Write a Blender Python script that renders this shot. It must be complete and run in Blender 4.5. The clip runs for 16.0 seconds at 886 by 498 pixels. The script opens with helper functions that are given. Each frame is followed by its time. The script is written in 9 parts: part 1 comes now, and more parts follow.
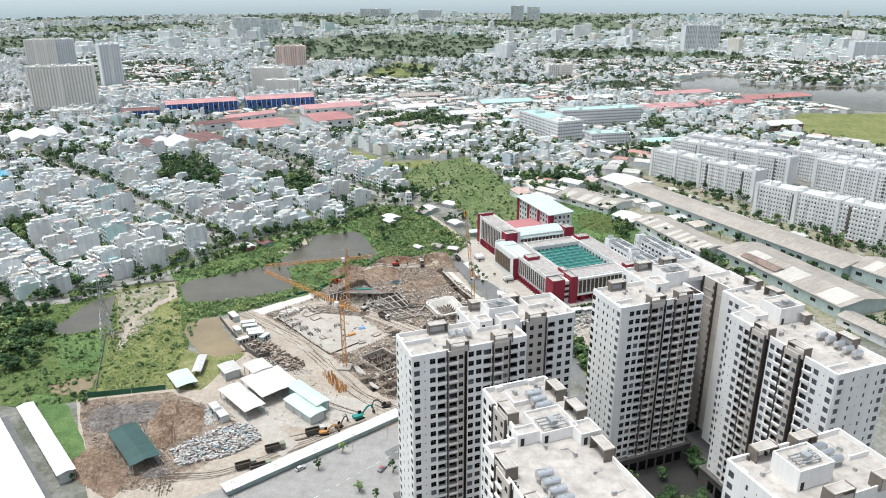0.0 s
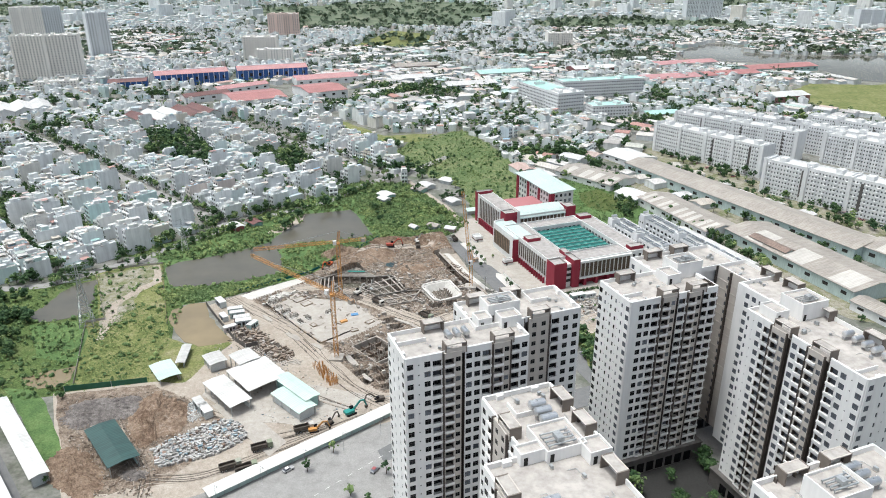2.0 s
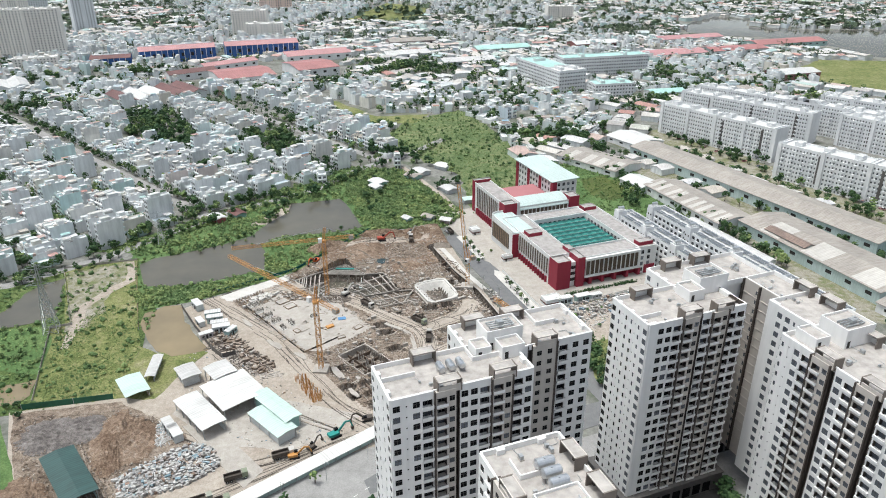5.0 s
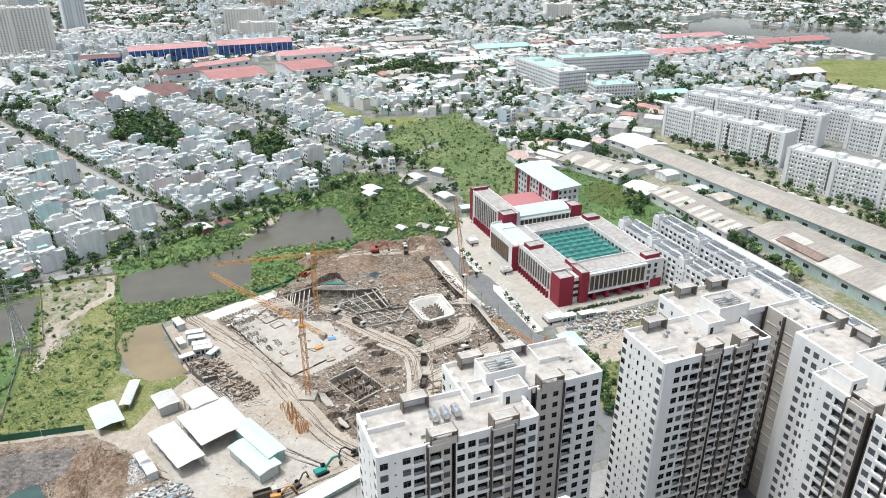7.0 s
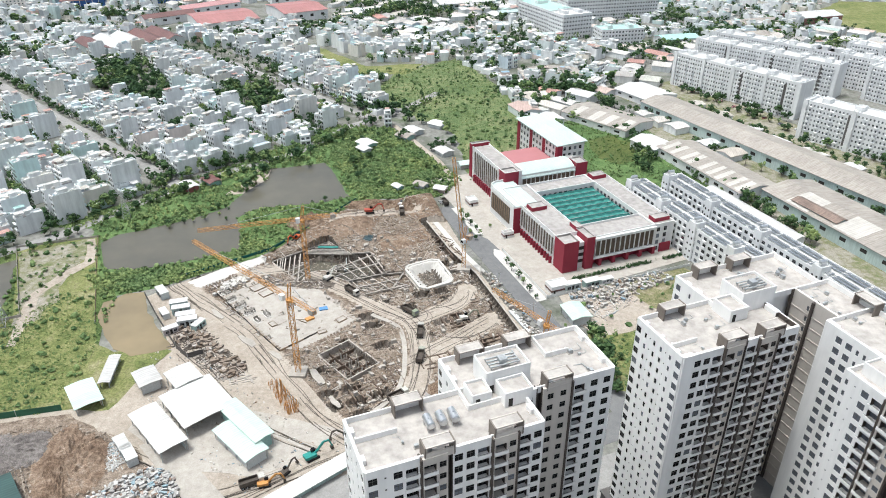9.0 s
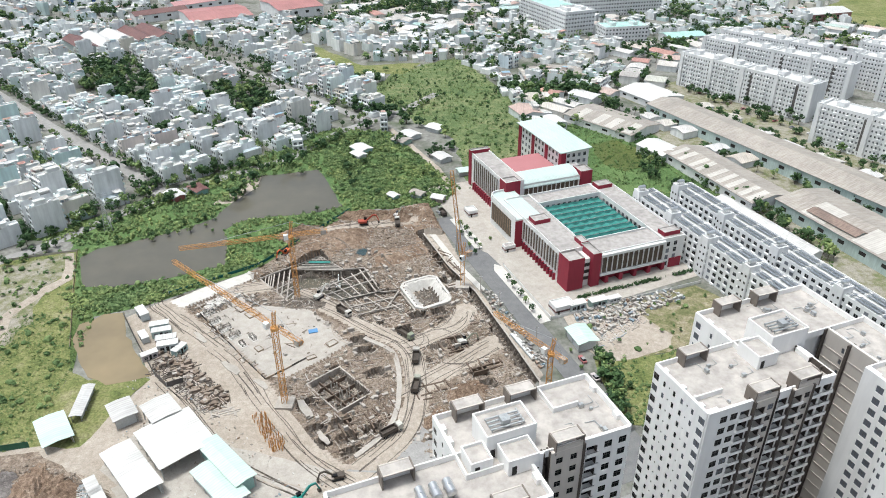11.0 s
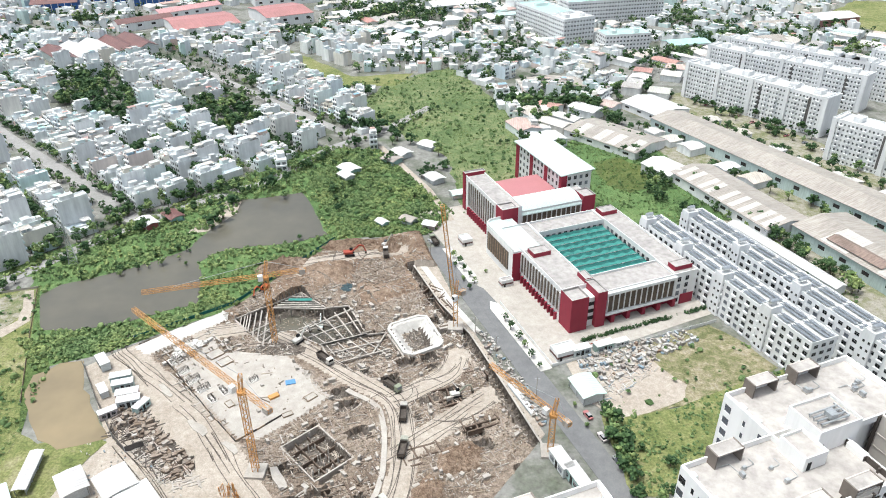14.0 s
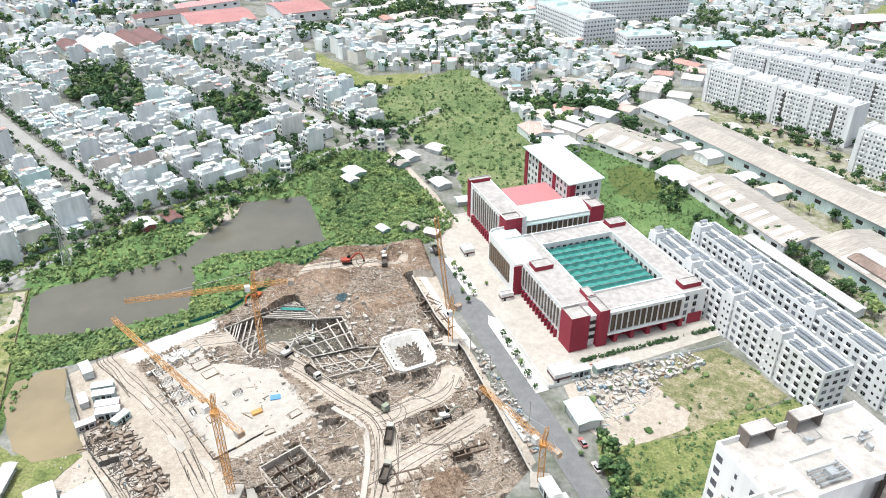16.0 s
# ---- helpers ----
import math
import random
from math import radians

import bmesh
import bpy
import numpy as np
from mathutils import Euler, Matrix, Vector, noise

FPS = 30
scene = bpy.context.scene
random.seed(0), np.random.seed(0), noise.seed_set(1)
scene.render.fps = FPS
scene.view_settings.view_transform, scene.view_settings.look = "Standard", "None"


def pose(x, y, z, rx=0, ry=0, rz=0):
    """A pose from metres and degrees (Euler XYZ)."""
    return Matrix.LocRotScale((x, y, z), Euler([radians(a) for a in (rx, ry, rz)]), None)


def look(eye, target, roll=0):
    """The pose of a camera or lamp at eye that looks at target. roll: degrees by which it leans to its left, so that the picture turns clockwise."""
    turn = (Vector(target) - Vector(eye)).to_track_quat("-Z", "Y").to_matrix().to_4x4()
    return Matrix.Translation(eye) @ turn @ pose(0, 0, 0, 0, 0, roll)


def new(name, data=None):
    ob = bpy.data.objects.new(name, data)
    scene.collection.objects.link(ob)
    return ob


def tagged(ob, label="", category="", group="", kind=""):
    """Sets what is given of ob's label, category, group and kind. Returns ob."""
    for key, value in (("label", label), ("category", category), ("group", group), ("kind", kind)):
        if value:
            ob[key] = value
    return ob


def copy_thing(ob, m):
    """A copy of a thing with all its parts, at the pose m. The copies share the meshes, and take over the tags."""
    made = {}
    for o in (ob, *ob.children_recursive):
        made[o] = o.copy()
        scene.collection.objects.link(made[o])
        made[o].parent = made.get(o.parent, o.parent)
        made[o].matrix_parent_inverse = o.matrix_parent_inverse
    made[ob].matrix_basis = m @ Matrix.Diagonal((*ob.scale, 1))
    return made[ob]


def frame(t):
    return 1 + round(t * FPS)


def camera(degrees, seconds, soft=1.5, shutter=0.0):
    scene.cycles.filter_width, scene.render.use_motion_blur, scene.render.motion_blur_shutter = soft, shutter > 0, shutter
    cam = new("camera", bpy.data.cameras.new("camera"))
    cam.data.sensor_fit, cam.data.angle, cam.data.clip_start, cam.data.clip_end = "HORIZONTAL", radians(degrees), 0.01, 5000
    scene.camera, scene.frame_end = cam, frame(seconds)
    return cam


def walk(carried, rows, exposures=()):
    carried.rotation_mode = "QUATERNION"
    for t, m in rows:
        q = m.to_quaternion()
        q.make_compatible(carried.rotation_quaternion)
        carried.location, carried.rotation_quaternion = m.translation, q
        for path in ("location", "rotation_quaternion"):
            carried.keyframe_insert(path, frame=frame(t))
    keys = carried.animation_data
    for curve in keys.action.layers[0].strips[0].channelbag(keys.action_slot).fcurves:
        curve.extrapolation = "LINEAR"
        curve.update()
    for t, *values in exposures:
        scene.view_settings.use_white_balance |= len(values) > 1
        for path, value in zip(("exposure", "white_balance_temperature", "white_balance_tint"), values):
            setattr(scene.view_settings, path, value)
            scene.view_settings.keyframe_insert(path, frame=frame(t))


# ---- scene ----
import itertools

cam = camera(63.4, 16.0, soft=1.0)
PATH = [
    (0, (1.258, -7.616, 172.753), (1.117, -5.746, 172.06), -0.2),
    (0.5, (0.962, -2.752, 172.684), (0.823, -0.882, 171.989), -0.2),
    (1, (0.69, 2.078, 172.585), (0.555, 3.943, 171.875), -0.2),
    (1.5, (0.492, 6.935, 172.467), (0.359, 8.789, 171.727), -0.2),
    (2, (0.38, 11.84, 172.366), (0.248, 13.681, 171.595), -0.2),
    (2.5, (0.273, 16.857, 172.279), (0.143, 18.684, 171.476), -0.2),
    (3, (0.138, 22.061, 172.241), (0.01, 23.875, 171.41), -0.3),
    (3.5, (-0.022, 27.374, 172.246), (-0.149, 29.186, 171.408), -0.3),
    (4, (-0.165, 32.601, 172.232), (-0.291, 34.413, 171.394), -0.2),
    (4.5, (-0.271, 37.637, 172.133), (-0.395, 39.449, 171.295), -0.2),
    (5, (-0.304, 42.697, 172.027), (-0.427, 44.509, 171.19), -0.2),
    (5.2, (-0.326, 44.754, 172.004), (-0.448, 46.565, 171.163), -0.3),
    (7.3, (-0.77, 66.823, 171.437), (-0.887, 68.632, 170.592), -0.2),
    (7.5, (-0.845, 68.924, 171.426), (-0.962, 70.727, 170.568), -0.2),
    (8, (-1.083, 74.153, 171.419), (-1.198, 75.925, 170.499), -0.2),
    (8.2, (-1.135, 76.243, 171.415), (-1.249, 78.001, 170.47), -0.2),
    (10.5, (-1.538, 100.422, 171.099), (-1.648, 102.153, 170.102), -0.2),
    (11, (-1.641, 105.58, 171.052), (-1.751, 107.31, 170.054), -0.2),
    (11.5, (-1.795, 110.663, 170.999), (-1.905, 112.392, 170.0), -0.2),
    (12, (-1.973, 115.785, 170.95), (-2.082, 117.514, 169.95), -0.2),
    (12.5, (-2.16, 121.028, 170.906), (-2.268, 122.757, 169.906), -0.2),
    (13, (-2.123, 126.251, 170.849), (-2.232, 127.98, 169.849), -0.3),
    (13.5, (-1.666, 131.317, 170.792), (-1.775, 133.047, 169.795), -0.4),
    (14, (-0.588, 136.001, 170.748), (-0.693, 137.732, 169.752), -0.4),
    (14.5, (1.135, 140.118, 170.707), (1.033, 141.85, 169.711), -0.3),
    (15, (3.384, 143.594, 170.682), (3.283, 145.325, 169.684), -0.3),
    (15.5, (6.03, 146.589, 170.682), (5.904, 148.316, 169.681), -0.2),
    (16, (8.887, 149.422, 170.671), (8.718, 151.142, 169.666), -0.2),
]
EXPOSURES = [(t, stops, 6150, 5) for t, stops in ((0.0, 0.36), (1.5, 0.33), (3.5, 0.19), (5.0, 0.21), (8.0, 0.46), (11.0, 0.31), (13.0, 0.45), (16.0, 0.72))]
walk(cam, [(t, look(eye, target, roll)) for t, eye, target, roll in PATH], EXPOSURES)

# ---- daylight: bright thin cloud, a high sun from the west ----
SUN_AZ, SUN_EL = 264.0, 76.0   # compass bearing of the sun (0 is +y, clockwise), height
world = bpy.data.worlds.new("world")
scene.world = world
world.use_nodes = True
wn = world.node_tree.nodes
sky = wn.new("ShaderNodeTexSky")
sky.sky_type, sky.sun_disc = "NISHITA", False
sky.sun_elevation, sky.sun_rotation = radians(SUN_EL), radians(SUN_AZ)
sky.dust_density, sky.air_density, sky.ozone_density = 6.5, 1.0, 1.0
wn["Background"].inputs[1].default_value = 0.15
veil = wn.new("ShaderNodeHueSaturation")   # thin white cloud takes the blue out of the sky
veil.inputs["Saturation"].default_value = 0.5
world.node_tree.links.new(sky.outputs[0], veil.inputs["Color"])
world.node_tree.links.new(veil.outputs[0], wn["Background"].inputs[0])
sun_data = bpy.data.lights.new("sun", "SUN")
sun_data.energy, sun_data.angle, sun_data.color = 1.9, radians(6.0), (1.0, 0.965, 0.91)
sun = new("sun", sun_data)
SUN_DIR = Vector((math.sin(radians(SUN_AZ)) * math.cos(radians(SUN_EL)), math.cos(radians(SUN_AZ)) * math.cos(radians(SUN_EL)), math.sin(radians(SUN_EL))))
sun.matrix_world = look(SUN_DIR * 500, (0, 0, 0))

# ---- materials ----
def _nodes(name):
    m = bpy.data.materials.new(name)
    m.use_nodes = True
    t = m.node_tree
    return m, t, t.nodes["Principled BSDF"], t.nodes, t.links


def _noise(t, scale, detail=4.0, rough=0.6, vec=None):
    n = t.nodes.new("ShaderNodeTexNoise")
    n.inputs["Scale"].default_value, n.inputs["Detail"].default_value, n.inputs["Roughness"].default_value = scale, detail, rough
    if vec is not None:
        t.links.new(vec, n.inputs["Vector"])
    return n.outputs["Fac"]


def _ramp(t, fac, stops):
    r = t.nodes.new("ShaderNodeValToRGB")
    e = r.color_ramp.elements
    while len(e) < len(stops):
        e.new(0.5)
    for el, (p, c) in zip(e, stops):
        el.position, el.color = p, (*c, 1)
    t.links.new(fac, r.inputs[0])
    return r.outputs[0]


def _mix(t, fac, a, b, mode="MIX"):
    m = t.nodes.new("ShaderNodeMix")
    m.data_type, m.blend_type = "RGBA", mode
    for s, v in ((m.inputs[0], fac), (m.inputs[6], a), (m.inputs[7], b)):
        if isinstance(v, (int, float)):
            s.default_value = v
        elif isinstance(v, tuple):
            s.default_value = (*v, 1)
        else:
            t.links.new(v, s)
    return m.outputs[2]


def _math(t, op, a, b):
    m = t.nodes.new("ShaderNodeMath")
    m.operation = op
    for s, v in ((m.inputs[0], a), (m.inputs[1], b)):
        if isinstance(v, (int, float)):
            s.default_value = v
        else:
            t.links.new(v, s)
    return m.outputs[0]


def _pos(t, sx=1, sy=1, sz=1):
    g = t.nodes.new("ShaderNodeNewGeometry")
    mp = t.nodes.new("ShaderNodeMapping")
    mp.inputs["Scale"].default_value = (sx, sy, sz)
    t.links.new(g.outputs["Position"], mp.inputs["Vector"])
    return mp.outputs[0]


def _rand(t, island):
    if island:
        return t.nodes.new("ShaderNodeNewGeometry").outputs["Random Per Island"]
    return t.nodes.new("ShaderNodeObjectInfo").outputs["Random"]


def _bump(t, bsdf, height, strength, dist):
    b = t.nodes.new("ShaderNodeBump")
    b.inputs["Strength"].default_value, b.inputs["Distance"].default_value = strength, dist
    t.links.new(height, b.inputs["Height"])
    t.links.new(b.outputs[0], bsdf.inputs["Normal"])


def surface(name, col, rough=0.7, metal=0.0, dirt=0.35, big=0.12, small=1.6, bump=0.0, streak=False, vary=None, spec=0.4):
    """A plain surface with stains at two sizes; vary: list of (place, colour) chosen piece by piece, 'island' or 'object'."""
    m, t, b, n, l = _nodes(name)
    p = _pos(t, 1, 1, 0.12 if streak else 1)
    f1, f2 = _noise(t, big, 3, 0.6, _pos(t)), _noise(t, small, 5, 0.65, p)
    base = col
    if vary:
        base = _ramp(t, _rand(t, vary[0] == "island"), vary[1])
    k = _ramp(t, f2, [(0.3, (1 - dirt,) * 3), (0.62, (1, 1, 1))])
    k2 = _ramp(t, f1, [(0.3, (1 - dirt * 0.6,) * 3), (0.65, (1, 1, 1))])
    c = _mix(t, 1.0, _mix(t, 1.0, base, k, "MULTIPLY"), k2, "MULTIPLY")
    l.new(c, b.inputs["Base Color"])
    b.inputs["Roughness"].default_value, b.inputs["Metallic"].default_value = rough, metal
    b.inputs["Specular IOR Level"].default_value = spec
    if bump:
        _bump(t, b, f2, bump, 0.05)
    return m


def corrugated(name, col, pitch=1.0, dirt=0.4, rough=0.5, vary=None, angle=0.0, metal=0.0):
    """Ribbed roofing sheets: ribs, sheet-to-sheet tone and rust streaks."""
    m, t, b, n, l = _nodes(name)
    tc = t.nodes.new("ShaderNodeTexCoord").outputs["Object"]
    mp = t.nodes.new("ShaderNodeMapping")
    mp.inputs["Rotation"].default_value[2] = radians(angle)
    l.new(tc, mp.inputs[0])
    w = t.nodes.new("ShaderNodeTexWave")
    w.wave_type, w.bands_direction = "BANDS", "X"
    w.inputs["Scale"].default_value = 0.314 / pitch
    l.new(mp.outputs[0], w.inputs["Vector"])
    st = t.nodes.new("ShaderNodeMapping")
    st.inputs["Scale"].default_value = (0.9, 0.05, 1)
    l.new(mp.outputs[0], st.inputs[0])
    f1, f2 = _noise(t, 1.0, 4, 0.7, st.outputs[0]), _noise(t, 0.07, 3, 0.6, _pos(t))
    base = _ramp(t, _rand(t, vary[0] == "island"), vary[1]) if vary else col
    c = _mix(t, 1.0, base, _ramp(t, f1, [(0.32, (1 - dirt, 1 - dirt * 1.1, 1 - dirt * 1.15)), (0.6, (1, 1, 1))]), "MULTIPLY")
    c = _mix(t, 1.0, c, _ramp(t, f2, [(0.3, (1 - dirt * 0.7,) * 3), (0.6, (1, 1, 1))]), "MULTIPLY")
    c = _mix(t, 1.0, c, _ramp(t, w.outputs["Fac"], [(0.0, (0.86,) * 3), (0.5, (1, 1, 1))]), "MULTIPLY")
    l.new(c, b.inputs["Base Color"])
    b.inputs["Roughness"].default_value, b.inputs["Metallic"].default_value = rough, metal
    _bump(t, b, w.outputs["Fac"], 0.5, 0.05)
    return m


def ground_mat(name, stops, scales=(0.02, 0.15, 1.5), rough=0.95, bump=0.4, fine=0.35):
    """Loose ground: three sizes of noise mixed over a range of colours."""
    m, t, b, n, l = _nodes(name)
    p = _pos(t)
    a, c2, d = (_noise(t, s, 6, 0.62, p) for s in scales)
    f = _math(t, "ADD", _math(t, "MULTIPLY", a, 0.45), _math(t, "MULTIPLY", c2, 0.55))
    col = _ramp(t, f, stops)
    col = _mix(t, 1.0, col, _ramp(t, d, [(0.3, (1 - fine,) * 3), (0.68, (1 + fine * 0.3,) * 3)]), "MULTIPLY")
    l.new(col, b.inputs["Base Color"])
    b.inputs["Roughness"].default_value = rough
    b.inputs["Specular IOR Level"].default_value = 0.2
    _bump(t, b, d, bump, 0.3)
    return m


def leafy(name, dark, light, vary="island"):
    m, t, b, n, l = _nodes(name)
    r = _rand(t, True)
    o = _rand(t, False)
    c = _ramp(t, r, [(0.0, dark), (0.55, tuple((x + y) / 2 for x, y in zip(dark, light))), (1.0, light)])
    c = _mix(t, 1.0, c, _ramp(t, o, [(0.0, (0.7, 0.78, 0.75)), (1.0, (1.1, 1.05, 1.0))]), "MULTIPLY")
    f = _noise(t, 0.05, 3, 0.6, _pos(t))
    c = _mix(t, 1.0, c, _ramp(t, f, [(0.35, (0.7, 0.8, 0.75)), (0.65, (1.15, 1.1, 0.95))]), "MULTIPLY")
    l.new(c, b.inputs["Base Color"])
    b.inputs["Roughness"].default_value = 0.75
    b.inputs["Specular IOR Level"].default_value = 0.2
    return m


def water_mat(name, col, rough=0.06):
    m, t, b, n, l = _nodes(name)
    f = _noise(t, 0.03, 4, 0.6, _pos(t))
    c = _mix(t, 1.0, col, _ramp(t, f, [(0.3, (0.8, 0.8, 0.8)), (0.7, (1.15, 1.12, 1.05))]), "MULTIPLY")
    l.new(c, b.inputs["Base Color"])
    b.inputs["Roughness"].default_value = rough
    b.inputs["IOR"].default_value = 1.33
    _bump(t, b, _noise(t, 0.9, 3, 0.6, _pos(t)), 0.05, 0.1)
    return m


def glass_mat(name, col=(0.012, 0.013, 0.015)):
    m, t, b, n, l = _nodes(name)
    c = _mix(t, 1.0, _ramp(t, _rand(t, False), [(0.0, tuple(v * 0.5 for v in col)), (0.72, col), (0.82, tuple(v * 8 for v in col)), (1.0, tuple(v * 18 for v in col))]), (1, 1, 1), "MULTIPLY")
    l.new(c, b.inputs["Base Color"])
    b.inputs["Roughness"].default_value = 0.1
    b.inputs["IOR"].default_value = 1.45
    b.inputs["Specular IOR Level"].default_value = 0.2
    return m


WHITE = (0.78, 0.78, 0.77)
M = {}
M["tower_white"] = surface("tower_paint", (0.85, 0.84, 0.825), 0.8, dirt=0.10, big=0.05, small=0.5, streak=True)
M["tower_beige"] = surface("tower_beige_paint", (0.56, 0.515, 0.47), 0.8, dirt=0.1, small=0.5, streak=True)
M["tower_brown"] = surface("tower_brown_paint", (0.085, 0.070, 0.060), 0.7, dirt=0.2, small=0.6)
M["brown_frame"] = surface("roof_frame_brown", (0.2, 0.17, 0.145), 0.7, dirt=0.2, small=0.5)
M["roof_screed"] = surface("roof_screed", (0.49, 0.455, 0.425), 0.85, dirt=0.34, big=0.12, small=0.4)
M["podium"] = surface("podium_stone", (0.13, 0.12, 0.115), 0.6, dirt=0.3, small=0.7)
M["glass"] = glass_mat("window_glass")
M["glass_far"] = surface("curtained_glass", (0.15, 0.16, 0.17), 0.25, dirt=0.3, small=0.4, vary=("island", [(0.0, (0.07, 0.075, 0.08)), (0.5, (0.15, 0.16, 0.17)), (0.85, (0.24, 0.25, 0.26)), (1.0, (0.40, 0.41, 0.41))]))
M["frame_dark"] = surface("dark_window_frame", (0.07, 0.066, 0.062), 0.4, 0.2, dirt=0.1)
M["frame_alu"] = surface("window_frame_metal", (0.22, 0.225, 0.23), 0.4, 0.2, dirt=0.1)
M["steel"] = surface("stainless_steel", (0.72, 0.73, 0.74), 0.28, 0.9, dirt=0.15, small=2)
M["galv"] = surface("galvanised_steel", (0.5, 0.52, 0.53), 0.5, 0.6, dirt=0.3)
M["black"] = surface("dark_rubber", (0.02, 0.02, 0.021), 0.8, dirt=0.2)
# near-black for openings and doorways: the unlit inside put into the colour
M["dark_void"] = surface("opening_shade", (0.035, 0.033, 0.03), 0.9, dirt=0.3)
M["school_red"] = surface("school_red_paint", (0.27, 0.022, 0.045), 0.65, dirt=0.14, small=0.5, streak=True)
M["school_white"] = surface("school_white_paint", (0.74, 0.74, 0.73), 0.75, dirt=0.12, small=0.5, streak=True)
M["school_roof"] = surface("school_roof_felt", (0.40, 0.375, 0.36), 0.9, dirt=0.3, big=0.1, small=0.4)
M["school_bronze"] = surface("bronze_fins", (0.095, 0.07, 0.05), 0.5, dirt=0.2)
M["vault"] = corrugated("mint_metal_sheet", (0.52, 0.62, 0.595), 0.8, dirt=0.15)
M["net"] = surface("green_shade_net", (0.012, 0.105, 0.095), 0.8, dirt=0.25, big=0.2, small=0.6)
M["net_light"] = surface("green_shade_net_faded", (0.045, 0.225, 0.195), 0.8, dirt=0.25, big=0.2, small=0.6)
M["pink_floor"] = surface("pink_court_floor", (0.40, 0.17, 0.18), 0.9, dirt=0.12)
M["apt_white"] = surface("apartment_paint", (0.77, 0.775, 0.78), 0.8, dirt=0.14, small=0.4, streak=True)
M["apt_roof"] = surface("apartment_roof", (0.66, 0.66, 0.65), 0.9, dirt=0.3, small=0.4)
M["solar"] = surface("solar_cells", (0.23, 0.25, 0.275), 0.25, 0.2, dirt=0.15, spec=0.6)
M["house_wall"] = surface("house_plaster", WHITE, 0.85, dirt=0.15, small=0.5, streak=True, vary=("object", [(0.0, (0.86, 0.87, 0.87)), (0.3, (0.82, 0.84, 0.85)), (0.42, (0.66, 0.68, 0.69)), (0.5, (0.86, 0.87, 0.87)), (0.66, (0.76, 0.72, 0.63)), (0.72, (0.84, 0.85, 0.85)), (0.82, (0.60, 0.76, 0.73)), (0.86, (0.84, 0.86, 0.87)), (0.94, (0.64, 0.74, 0.81)), (1.0, (0.86, 0.87, 0.86))]))
M["house_roof"] = surface("house_roof_terrace", (0.5, 0.5, 0.49), 0.9, dirt=0.3, small=0.6, vary=("object", [(0.0, (0.755, 0.790, 0.800)), (0.3, (0.542, 0.560, 0.560)), (0.5, (0.697, 0.700, 0.670)), (0.64, (0.445, 0.400, 0.360)), (0.72, (0.70, 0.71, 0.71)), (0.8, (0.34, 0.34, 0.33)), (0.86, (0.40, 0.21, 0.17)), (0.91, (0.68, 0.69, 0.69)), (1.0, (0.77, 0.79, 0.79))]))
CITY = [(0.0, (0.86, 0.88, 0.88)), (0.22, (0.82, 0.84, 0.85)), (0.32, (0.62, 0.64, 0.65)), (0.4, (0.86, 0.87, 0.87)), (0.58, (0.82, 0.84, 0.85)), (0.67, (0.74, 0.69, 0.60)), (0.74, (0.85, 0.86, 0.86)), (0.82, (0.57, 0.74, 0.72)), (0.87, (0.85, 0.86, 0.86)), (0.93, (0.62, 0.73, 0.81)), (0.97, (0.82, 0.83, 0.81)), (1.0, (0.62, 0.45, 0.39))]
CITYROOF = [(0.0, (0.774, 0.810, 0.820)), (0.2, (0.542, 0.560, 0.560)), (0.36, (0.697, 0.700, 0.670)), (0.48, (0.387, 0.390, 0.380)), (0.55, (0.774, 0.810, 0.820)), (0.7, (0.600, 0.580, 0.530)), (0.8, (0.736, 0.770, 0.780)), (0.87, (0.445, 0.260, 0.210)), (0.91, (0.387, 0.600, 0.570)), (0.95, (0.639, 0.660, 0.660)), (1.0, (0.271, 0.440, 0.580))]
for r in (CITY, CITYROOF):
    r.sort()
M["city_wall"] = surface("city_plaster", WHITE, 0.85, dirt=0.24, small=0.4, streak=True, vary=("island", CITY))
M["city_roof"] = surface("city_roofs", WHITE, 0.9, dirt=0.35, small=0.4, vary=("island", CITYROOF))
M["shed_roof"] = corrugated("shed_roof_sheets", (0.5, 0.5, 0.5), 1.2, dirt=0.3, vary=("island", [(0.0, (0.68, 0.69, 0.69)), (0.2, (0.54, 0.49, 0.43)), (0.36, (0.70, 0.71, 0.71)), (0.5, (0.42, 0.40, 0.38)), (0.6, (0.62, 0.59, 0.54)), (0.7, (0.46, 0.24, 0.20)), (0.76, (0.66, 0.67, 0.68)), (0.84, (0.40, 0.57, 0.54)), (0.9, (0.56, 0.51, 0.45)), (1.0, (0.70, 0.71, 0.72))]))
M["tan_roof"] = corrugated("weathered_tan_sheets", (0.40, 0.365, 0.325), 1.2, dirt=0.32)
M["pale_sheet"] = corrugated("newer_tan_sheets", (0.56, 0.535, 0.495), 1.2, dirt=0.2)
M["rust_roof"] = corrugated("rust_stained_sheets", (0.26, 0.19, 0.155), 1.2, dirt=0.4)
M["white_roof"] = corrugated("white_sheets", (0.66, 0.655, 0.645), 1.0, dirt=0.22, vary=("object", [(0.0, (0.68, 0.675, 0.665)), (0.5, (0.57, 0.565, 0.555)), (1.0, (0.72, 0.72, 0.70))]))
M["mint_roof"] = corrugated("mint_sheets", (0.52, 0.66, 0.60), 1.0, dirt=0.15)
M["green_roof"] = corrugated("dark_green_sheets", (0.035, 0.085, 0.08), 1.0, dirt=0.3)
M["red_roof"] = corrugated("faded_red_sheets", (0.42, 0.19, 0.18), 1.2, dirt=0.25)
M["maroon_roof"] = corrugated("maroon_sheets", (0.17, 0.08, 0.072), 1.2, dirt=0.3)
